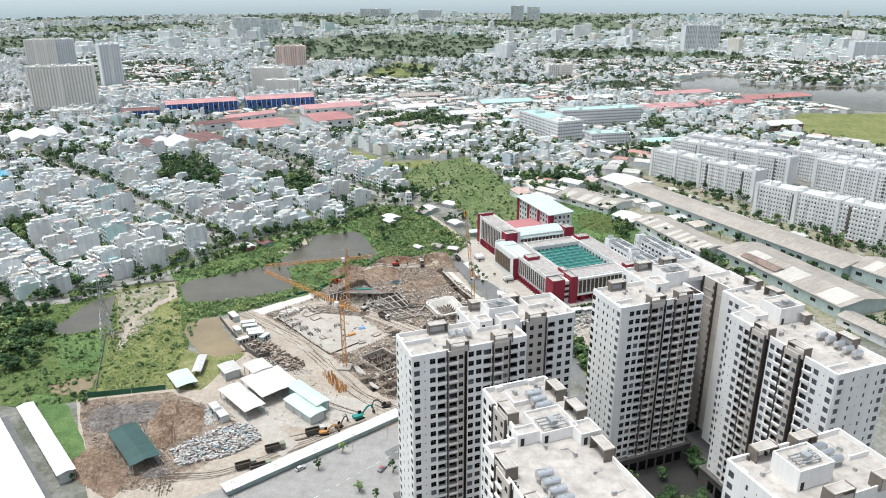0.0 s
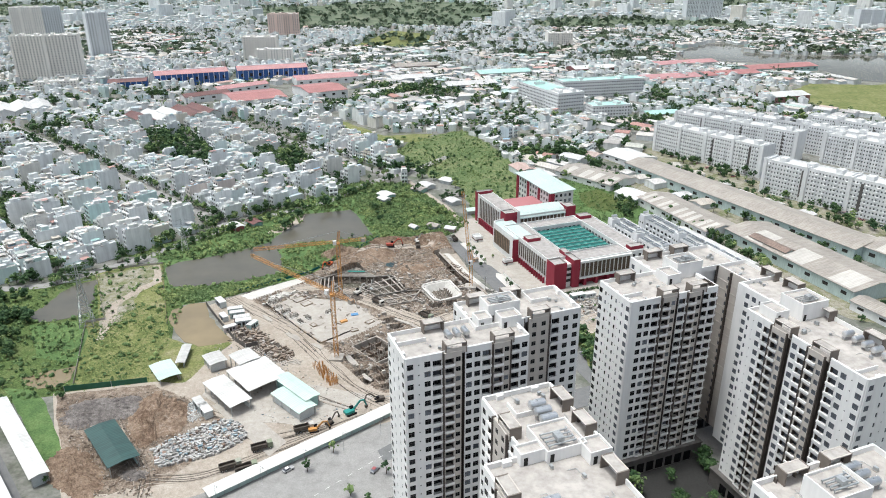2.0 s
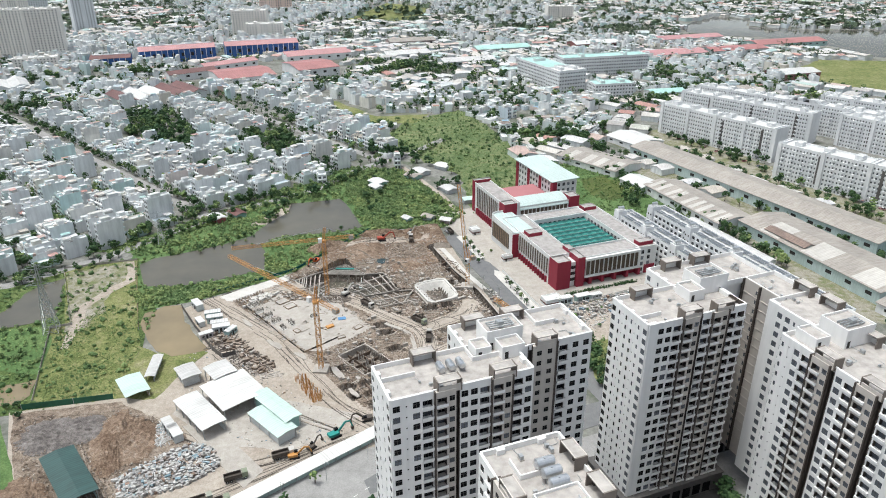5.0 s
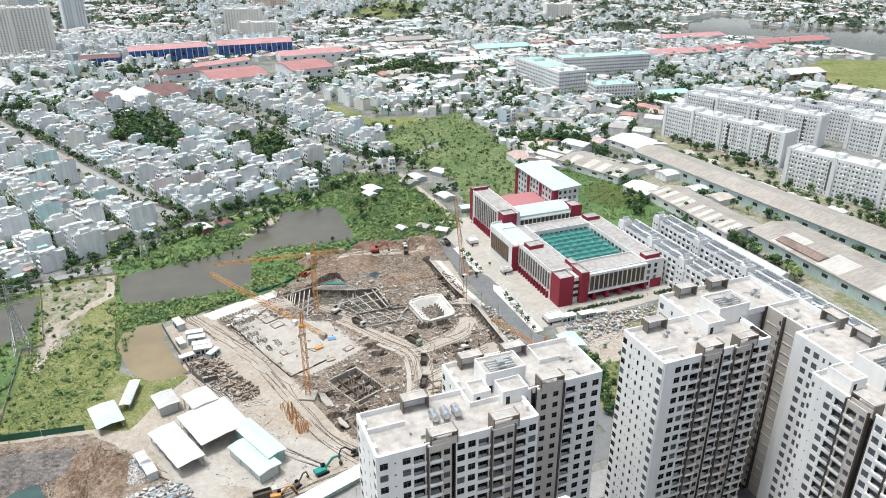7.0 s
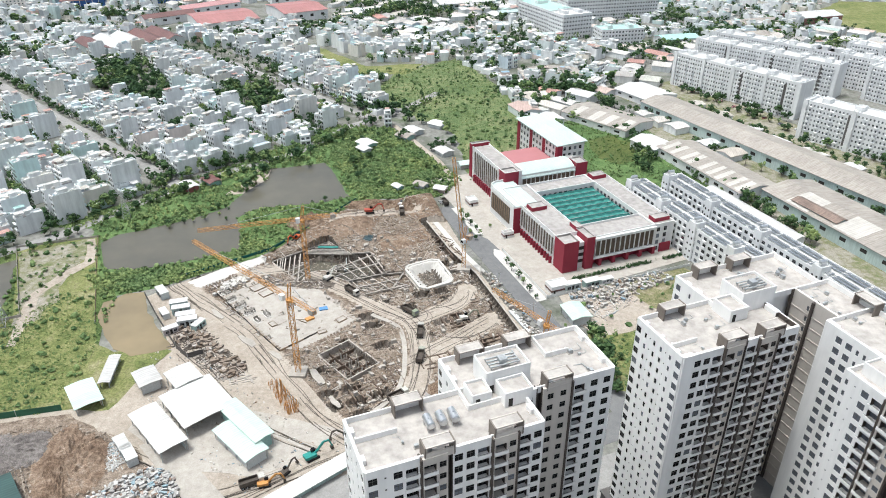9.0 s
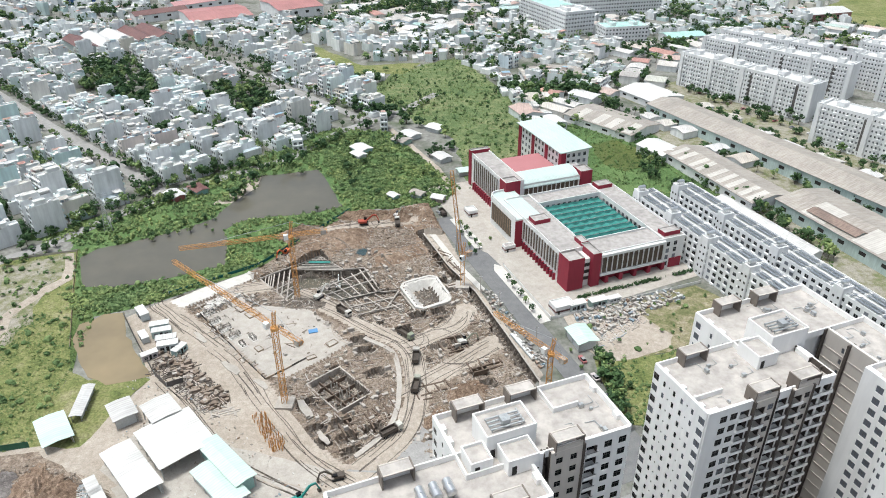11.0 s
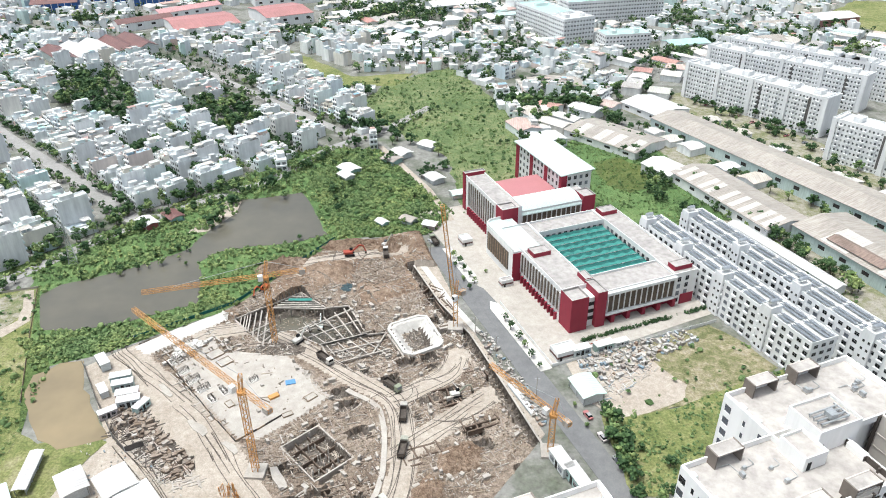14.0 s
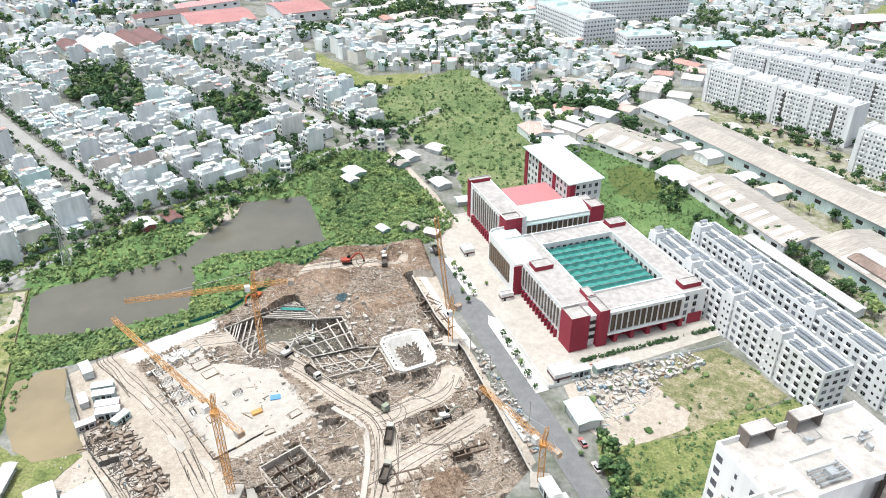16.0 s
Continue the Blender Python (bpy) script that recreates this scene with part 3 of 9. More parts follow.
def smooth(pts, n=5):
    """A line rounded through its points."""
    out = []
    for i in range(len(pts) - 1):
        p0, p1, p2, p3 = (Vector(pts[max(0, min(len(pts) - 1, k))]) for k in (i - 1, i, i + 1, i + 2))
        for k in range(n):
            t = k / n
            q = 0.5 * (2 * p1 + (p2 - p0) * t + (2 * p0 - 5 * p1 + 4 * p2 - p3) * t * t + (3 * p1 - p0 - 3 * p2 + p3) * t ** 3)
            out.append((q.x, q.y))
    return out + [tuple(pts[-1])]


# ---- ground, water, roads ----
SITE = [(-137, 350), (-105, 378), (-72, 438), (-30, 446), (-6, 375), (22, 312), (5, 285), (-20, 262), (-45, 262), (-64, 285), (-97, 318)]
LAKE = [(-190, 385), (-186, 392), (-173, 400), (-162, 406), (-155, 413), (-146, 421), (-140, 429), (-137, 446), (-128, 465), (-132, 481), (-117, 485), (-100, 492), (-90, 474), (-77, 445), (-87, 438), (-103, 432), (-120, 428), (-128, 422), (-131, 414), (-126, 403), (-122, 391), (-120, 381), (-132, 375), (-144, 367), (-161, 360), (-176, 360), (-184, 371)]
POND = [(-149, 341), (-157, 340), (-163, 332), (-161, 322), (-153, 310), (-144, 301), (-136, 297), (-128, 300), (-122, 303), (-133, 316), (-141, 326), (-147, 336)]
SIDE_LAKE = [(-234, 322), (-232, 333), (-233, 348), (-230, 358), (-222, 366), (-210, 341), (-206, 327), (-212, 320), (-219, 316), (-226, 315)]
RING = [(-92, 366), (-67, 351), (-44, 335), (-30, 325), (-25, 308), (-24, 289), (-28, 275), (-38, 262)]
WEST_TRACK = [(-128, 372), (-138, 352), (-128, 341), (-94, 313), (-72, 286), (-56, 268), (-36, 254)]
GATE_ROAD = [(-23, 434), (-11, 408), (1, 382), (13, 356), (25.5, 329), (38, 302), (49, 278)]
LAKE_ROAD = [(-420, 300), (-330, 335), (-277, 348), (-247, 356), (-215, 390), (-183, 442), (-147, 484), (-122, 507), (-96, 559), (-66, 592), (-40, 640)]
STREET = [(-176, 452), (-222, 492), (-296, 552), (-400, 640), (-560, 775)]
STREET_B = [(-86, 578), (-150, 640), (-233, 720), (-330, 800), (-480, 930)]
EAST_TRACK = [(-66, 562), (-50, 534), (-30, 498), (-16, 462)]
MAIN_ROAD = [(-230, 52), (-70, 215), (-22, 264), (-12, 276)]
FIELD_N = [(-95, 640), (-78, 700), (-30, 745), (-5, 690), (24, 612), (22, 560), (40, 490), (-10, 470), (-22, 545), (-50, 575)]
FIELD_E = [(60, 468), (46, 560), (62, 590), (108, 566), (122, 520), (130, 470), (84, 455)]
SCRUB = [(-78, 462), (-98, 500), (-110, 540), (-66, 556), (-34, 502), (-18, 462), (-26, 447), (-70, 441)]
FENCED = [(-177, 262), (-201, 316), (-196, 319), (-229, 378), (-194, 390), (-160, 318), (-152, 303), (-146, 266)]
WEST_GREEN = [(-260, 262), (-290, 340), (-236, 360), (-229, 378), (-194, 392), (-178, 352), (-160, 338), (-152, 303), (-146, 266), (-180, 254), (-202, 246)]
LOT = [(34, 352), (92, 376), (103, 364), (110, 350), (84, 335), (66, 326), (46, 318)]
COURT = [W(120, 120), W(170, 120), W(172, 178), W(132, 178), W(124, 215), W(108, 215), W(116, 178), W(88, 170), W(88, 120)]

bm = bmesh.new()
outer = [(-9000, -2500), (9000, -2500), (9000, 9000), (-9000, 9000)]
edges = []
for loop in (outer, SITE):
    vs = [bm.verts.new((x, y, 0)) for x, y in loop]
    edges += [bm.edges.new((vs[i - 1], vs[i])) for i in range(len(vs))]
bmesh.ops.triangle_fill(bm, use_beauty=True, edges=edges, normal=(0, 0, 1))
me = bpy.data.meshes.new("ground")
bm.to_mesh(me)
bm.free()
me.materials.append(M["town"])
tagged(new("ground", me), "flat town ground of soil, paving and weeds", "ground", kind="structure")

sheet("grass_west", ragged(WEST_GREEN, 6, 2.5, 1), 0.10, "marsh", "damp green marsh grass beside the ponds", "grass")
sheet("grass_fenced_plot", FENCED, 0.14, "grass", "rough yellowing grass of a fenced building plot", "grass")
sheet("bare_fenced_plot", ragged([(-192, 312), (-202, 335), (-224, 372), (-212, 378), (-198, 388), (-188, 377), (-192, 360), (-185, 333), (-187, 315)], 4, 3, 2), 0.18, "bare", "bare grey soil with thin weeds", "ground")
sheet("plot_path", ragged([(-198, 387), (-195, 388), (-184, 366), (-190, 352), (-194, 336), (-188, 318), (-184, 300), (-187, 300), (-193, 316), (-199, 336), (-195, 354), (-189, 366)], 4, 0.8, 63), 0.2, "track", "pale trodden path across the plot", "path")
sheet("lawn", ragged([(-228, 312), (-206, 317), (-197, 310), (-184, 280), (-206, 282)], 5, 1.5, 64), 0.15, "grass_lush", "short bright lawn beside the small pond", "grass")
sheet("brown_pool", ragged([(-203, 266), (-193, 272), (-184, 277), (-181, 266), (-183, 260), (-190, 258), (-199, 261)], 3, 1.2, 65), 0.2, "muddy", "shallow pool of brown water behind the sheds", "pond")
sheet("shed_strip", ragged([(-206, 258), (-192, 257), (-180, 247), (-171, 236), (-160, 223), (-151, 209), (-154, 206), (-194, 247)], 4, 0.8, 66), 0.21, "grass_lush", "overgrown green strip behind the long shed", "grass")
sheet("lake_beach", ragged([(-147, 442), (-139, 480), (-130, 484), (-126, 466), (-134, 446)], 4, 1.5, 67), 0.13, "track", "bare muddy beach of the lake", "ground")
sheet("grass_bank", ragged([(-190, 352), (-200, 400), (-235, 398), (-190, 436), (-150, 492), (-110, 560), (-66, 556), (-34, 502), (-14, 470), (-28, 446), (-70, 440), (-104, 380), (-138, 350), (-160, 338)], 6, 2.0, 3), 0.06, "grass_lush", "dense green scrub round the lake", "grass")
sheet("field_north", ragged(FIELD_N, 8, 4, 4), 0.10, "grass_field", "wide overgrown field, yellow green", "field")
sheet("field_east", ragged(FIELD_E, 8, 4, 5), 0.11, "grass_lush", "bright green waterlogged field beside the school", "field")
sheet("wet_patch", ragged([(66, 541), (82, 551), (96, 531), (95, 509), (80, 499), (69, 508)], 4, 4, 71), 0.2, "wet_weed", "dark olive waterlogged patch of weed", "marsh")
sheet("field_far", ragged([(355, 945), (433, 1040), (620, 1040), (620, 860), (435, 820)], 20, 8, 6), 0.1, "grass", "far green field", "field")
sheet("field_strip", ragged([(-200, 790), (-185, 800), (-110, 715), (-60, 725), (-70, 690), (-120, 690)], 8, 3, 7), 0.12, "grass", "strip of grass between houses", "field")
sheet("field_distant", ragged([(-279, 1400), (-136, 1380), (-128, 1633), (-241, 1722)], 20, 8, 17), 0.1, "grass", "distant green field", "field")
sheet("far_woods_ground", [(-4500, 1760), (4500, 1760), (4500, 4690), (-4500, 4690)], 0.08, "far_green", "distant green country between scattered houses", "ground")
sheet("lake", ragged(LAKE, 4, 1.6, 8), 0.16, "lake", "still grey lake with scrubby banks", "lake")
sheet("pond", ragged(POND, 4, 1.6, 9), 0.2, "muddy", "shallow pond of brown muddy water", "pond")
sheet("side_lake", ragged(SIDE_LAKE, 4, 1.6, 10), 0.2, "lake", "small grey pond among bushes", "pond")
sheet("river", ragged([(318, 1290), (335, 1388), (420, 1497), (476, 1461), (440, 1370), (520, 1330), (681, 1330), (900, 1200), (900, 990), (551, 1052), (508, 1074), (500, 1150), (430, 1240), (366, 1255)], 20, 8, 11), 0.15, "lake", "bend of a broad grey river", "river")
YARD = [(-137, 350), (-97, 318), (-64, 285), (-45, 262), (-20, 262), (-34, 247), (-69, 229), (-97, 200), (-108, 194), (-140, 190), (-158, 216), (-182, 255), (-143, 267), (-126, 285), (-121, 301), (-135, 322), (-147, 338)]
sheet("yard", YARD, 0.16, "track", "pale packed earth yard of the building site", "ground")
sheet("dirt_plot", ragged([(-180, 254), (-143, 264), (-112, 250), (-100, 232), (-112, 204), (-140, 195), (-157, 218)], 4, 2, 12), 0.2, "dirt", "brown churned earth plot", "ground")
sheet("grass_corner", ragged([(-146, 266), (-152, 303), (-143, 299), (-128, 304), (-121, 301), (-126, 285), (-130, 267)], 4, 1.2, 61), 0.19, "grass", "rough grass between the pond and the sheds", "grass")
sheet("concrete_yard", ragged([(-119, 258), (-110, 292), (-80, 270), (-46, 262), (-66, 240), (-96, 242)], 4, 0.8, 62), 0.22, "concrete", "pale concrete yard round the site sheds", "pavement")
sheet("yard_road", [(-112, 251), (-104, 256), (-75, 230), (-79, 221)], 0.27, "concrete", "pale concrete lane of the yard", "road")
strip("gate_road", GATE_ROAD, 8.6, 0.14, "asphalt", "grey asphalt road in front of the school")
sheet("gate_apron", [(-6, 404), (1, 399), (7, 388), (11, 379), (13, 367), (5, 372)], 0.18, "asphalt", "grey asphalt turning in front of the school gate", "road")
strip("site_walk", [(-32, 428), (-27, 417), (-13, 387.5), (-1, 367)], 2.8, 0.34, "pale", "pale cement walk beside the retaining wall", "pavement", 0.3)
strip("cross_street", [W(60, 222), W(120, 224), W(170, 226), W(260, 222)], 12, 0.12, "asphalt", "grey asphalt street behind the tower blocks")
strip("tower_lane", [W(124, 100), W(124, 218)], 11, 0.14, "asphalt", "asphalt lane between the tower blocks")
sheet("road_apron", [(-330, -40), (-93, 197), (-36, 251), (20, 232), (30, 150), (60, 0)], 0.11, "street", "broad pale grey road surface beside the tower blocks", "road")
strip("main_road", MAIN_ROAD, 26, 0.14, "street", "broad pale grey road along the site wall")
strip("shed_lane", [(-207, 238), (-152, 184)], 7.5, 0.24, "asphalt", "grey asphalt lane beside the long white shed")
strip("lake_road", LAKE_ROAD, 7, 0.2, "street", "narrow street along the lakeside houses")
strip("side_street", STREET, 8, 0.22, "street", "pale street between rows of town houses")
strip("back_street", STREET_B, 7, 0.2, "street", "pale street between rows of town houses")
strip("east_track", EAST_TRACK, 3.5, 0.2, "track", "narrow pale lane through the scrub")
sheet("tower_court", COURT, 0.18, "court", "paved court between the tower blocks, its colour darkened for shade", "pavement")
sheet("tower_apron", [W(40, 85), W(200, 85), W(200, 165), W(190, 216), W(80, 214), W(40, 190)], 0.10, "street", "paved ground round the tower blocks", "pavement")
sheet("school_forecourt", [W(168.5, 304), W(167.5, 440), W(250, 440), W(256, 320), W(258, 309), W(190, 304)], 0.16, "concrete", "pale concrete forecourt round the school", "pavement")
sheet("school_pavement", ragged([W(165.6, 302), W(165.6, 346), W(168, 351), W(170.6, 348), W(170.6, 302)], 30, 0.2, 72), 0.3, "pale", "pale pavement with young trees before the school", "pavement", thick=0.25)
sheet("school_pavement_north", [W(165.6, 368), W(165.6, 400), W(170, 400), W(171, 372), W(169, 366)], 0.3, "pale", "pale pavement with young trees beside the school gate", "pavement", thick=0.25)
sheet("shed_verge", ragged([(96, 640), (128, 600), (236, 400), (224, 330), (262, 380), (290, 420), (160, 690)], 8, 3, 51), 0.06, "bare", "patchy verge of weeds between the long sheds", "grass")
sheet("shed_yard", ragged([(84, 560), (96, 505), (138, 425), (182, 345), (222, 330), (228, 395), (122, 600)], 8, 2, 52), 0.05, "bare", "weedy bare yard between the long sheds", "ground")
sheet("lot_grass", ragged(LOT, 5, 1.5, 13), 0.19, "grass_dry", "patchy dry grass of a vacant lot", "grass")
sheet("lot_earth", ragged([(32, 349), (62, 362), (66, 347), (74, 340), (72, 331), (46, 319), (38, 330)], 4, 1.8, 14), 0.23, "track", "bare tan earth of the vacant lot", "ground")
sheet("lot_scrub", ragged([(41, 324), (54, 322), (68, 327), (84, 335), (112, 350), (128, 318), (92, 292), (47, 288)], 5, 2, 15), 0.21, "grass", "rank weeds behind a low fence", "grass")


# ---- the excavated building site ----
PIT = [(-101, 371.5), (-78, 393), (-65, 381.5), (-55.5, 383.5), (-44.8, 363.7), (-61.7, 356), (-68, 359.5), (-74, 365), (-79.8, 363.5), (-83, 353.6)]
BRACED = [(-44.8, 363.7), (-37.4, 365.7), (-28.5, 350.2), (-46.4, 340.5), (-58, 350), (-61.7, 356)]
WALL = [(-31, 416), (-17, 386), (-4, 365), (9, 335), (21, 306)]
POOL = [(-36.5, 366), (-36, 369.5), (-25.5, 376), (-22, 375.5), (-14.5, 360), (-15.5, 356.5), (-25, 350.5), (-28.5, 351.5)]
FOUND = [(-63, 302), (-55, 313), (-40, 298), (-47, 287)]
PLAT = [(-115, 340), (-107, 348), (-92, 349), (-73, 348), (-53, 326), (-62, 314), (-73, 304), (-79, 304)]
SLAB = [(-134, 350), (-110, 377), (-103, 371), (-127, 345)]
CELLS = [(-124, 348), (-106, 364), (-94, 352), (-103, 337), (-86, 314), (-92, 312)]
TRACKS = [smooth(RING), smooth(WEST_TRACK), [(-30, 325), (-12, 340), (-8, 352)], [(-26, 300), (-8, 318), (4, 330)], [(-92, 366), (-110, 360)], [(-40, 430), (-60, 425), (-95, 410)]]


def site_height(x, y):
    """Height and surface of the site: 0 earth, 1 track, 2 pit mud, 3 concrete, 4 pale cement, 5 soil mound."""
    n = noise.noise(Vector((x * 0.11, y * 0.11, 3))) * 0.7 + noise.noise(Vector((x * 0.37, y * 0.37, 5))) * 0.45
    u, v = CU * x + SU * y, -SU * x + CU * y
    if inside(x, y, PIT):
        e = edge_dist(x, y, PIT)
        return -5.6 + n * 0.5 if e > 1.2 else -5.6 * e / 1.2, 2
    if inside(x, y, BRACED):
        return -1.4 + n * 0.5, 2 if n > 0.1 else 0
    if 306 < y < 416:                                  # retaining wall along the road
        for (ax, ay), (bx, by) in zip(WALL, WALL[1:]):
            if by <= y <= ay:
                d = x - (ax + (bx - ax) * (ay - y) / (ay - by))
                if d > -0.3:
                    return 0.15 + n * 0.06, 1
                if d > -4.0:
                    return -2.5 + n * 0.3, 2
    if inside(x, y, POOL):
        e = edge_dist(x, y, POOL)
        return (0.9 if e < 1.6 else max(-3.0, 0.9 - (e - 1.6) * 1.3)), (4 if e < 4.4 else 2)
    if inside(x, y, FOUND):
        return -2.6 + n * 0.2, 2
    if inside(x, y, SLAB):
        return 0.5, 4
    if inside(x, y, PLAT):
        return 0.35 + n * 0.08, 3
    if math.hypot((x + 77) / 10, (y - 351.5) / 4) < 1 + n * 0.3:
        return 0.1 + n * 0.3, 2
    tr = min(line_dist(x, y, t) for t in TRACKS)
    if tr < 4.6:
        return 0.25 + n * 0.1, 1
    if inside(x, y, CELLS):
        return -0.5 + n * 0.9, (3 if n > 0.3 else 0)
    fade = min(1, (tr - 4.6) / 3)
    if y > 392 + 0.2 * x:
        m = max(0, noise.noise(Vector((x * 0.045, y * 0.045, 12))) + 0.25) * 5.5
        return (m + n) * fade, 5 if m > 0.7 else 0
    cu, cv = u // 9.0, v // 7.0
    k = noise.noise(Vector((cu * 1.7, cv * 1.9, 21)))
    du, dv = (u % 9.0), (v % 7.0)
    if k > 0.16 and 1.5 < du < 8 and 1.2 < dv < 6:
        return (-2.4 + n * 0.4) * fade, 2
    if k < -0.28:
        return (max(0, 1.8 - 0.5 * math.hypot(du - 4.5, dv - 3.5)) + n) * fade, 0
    return n * 1.1 * fade, 0


mats = ["dirt", "track", "pit", "concrete", "pale", "mound"]
me_site = Mesh(*mats)
STEP = 1.1
nx, ny = int(172 / STEP), int(200 / STEP)
idx, hts = {}, {}
for i in range(nx):
    for j in range(ny):
        x, y = -144 + i * STEP, 254 + j * STEP
        inn = inside(x, y, SITE)
        e = edge_dist(x, y, SITE)
        if not inn and e > 2.2:
            continue
        h, m = site_height(x, y)
        if not inn or e < 1.0:
            h, m = (-0.25 if not inn else min(h, 0.15)), m
        idx[i, j] = len(me_site.v)
        hts[i, j] = m
        me_site.v.append((x + 0.25 * noise.noise(Vector((x, y, 40))), y + 0.25 * noise.noise(Vector((x, y, 41))), h))
for (i, j), a in idx.items():
    if (i + 1, j) in idx and (i, j + 1) in idx and (i + 1, j + 1) in idx:
        me_site.f.append((a, idx[i + 1, j], idx[i + 1, j + 1], idx[i, j + 1]))
        me_site.m.append(hts[i, j])
tagged(new("site_ground", me_site.data("site_ground")), "churned brown earth of a building site with pits and tracks", "ground", kind="structure")

# ---- the tower blocks ----
FLOOR, BASE, NFL = 3.2, 7.0, 19
TOP = BASE + FLOOR * NFL          # roof slab


def window_mesh(name, w, h, bars=1, sill=True, fm="frame_alu"):
    m = Mesh("glass", fm)
    m.pane(w, h, bars + 1, [0, 0.64, 1] if bars else [0, 1])
    return m.data(name)


def balcony_mesh(name, w):
    m = Mesh("tower_white", "frame_alu")
    m.box(-w / 2, w / 2, -0.6, 0.3, -0.2, 0.0, 0)
    m.box(-w / 2, w / 2, -0.6, -0.5, 0.0, 0.6, 0)
    m.box(-w / 2, -w / 2 + 0.08, -0.5, 0.0, 0.0, 0.6, 0).box(w / 2 - 0.08, w / 2, -0.5, 0.0, 0.0, 0.6, 0)
    m.box(-w / 2, w / 2, -0.58, -0.52, 0.85, 0.9, 1)
    return m.data(name)


OPENING = {"w": (1.8, 1.75, 0.8), "q": (1.45, 1.5, 0.95), "n": (0.75, 1.4, 0.95), "d": (2.55, 2.2, 0.1), "v": (0.4, 0.4, 1.7)}      # width, height, sill
WIN = {"w": window_mesh("window_two_pane", 1.8, 1.75, 1, fm="frame_dark"), "q": window_mesh("window_small", 1.45, 1.5, 1, fm="frame_dark"), "n": window_mesh("window_narrow", 0.75, 1.4, 0, fm="frame_dark"), "d": window_mesh("balcony_door", 2.55, 2.2, 2, fm="frame_dark"), "v": window_mesh("vent_window", 0.4, 0.4, 0, fm="frame_dark")}
BALC = balcony_mesh("balcony", 3.0)
# a facade is a row of bays: w wall with window, b balcony bay, k dark recess, g beige bay with two windows, h beige bay with balcony and window,
# f brown fin, l beige ledged wall, n narrow window, v wall with small vents, p plain wall
BAY = {"w": 2.7, "b": 3.3, "k": 1.2, "g": 5.6, "h": 5.6, "f": 0.4, "l": 4.4, "n": 1.8, "v": 2.6, "p": 1.5}
BAY_OPENS = {"w": (("w", 0.5),), "b": (("d", 0.5),), "g": (("q", 0.27), ("q", 0.73)), "h": (("d", 0.31), ("q", 0.8)), "l": (("n", 0.82),), "n": (("n", 0.5),), "v": (("v", 0.5),)}
FRONT = "wvwbfhkwwbfhfbw"
SIDE = "wpnvnpw"


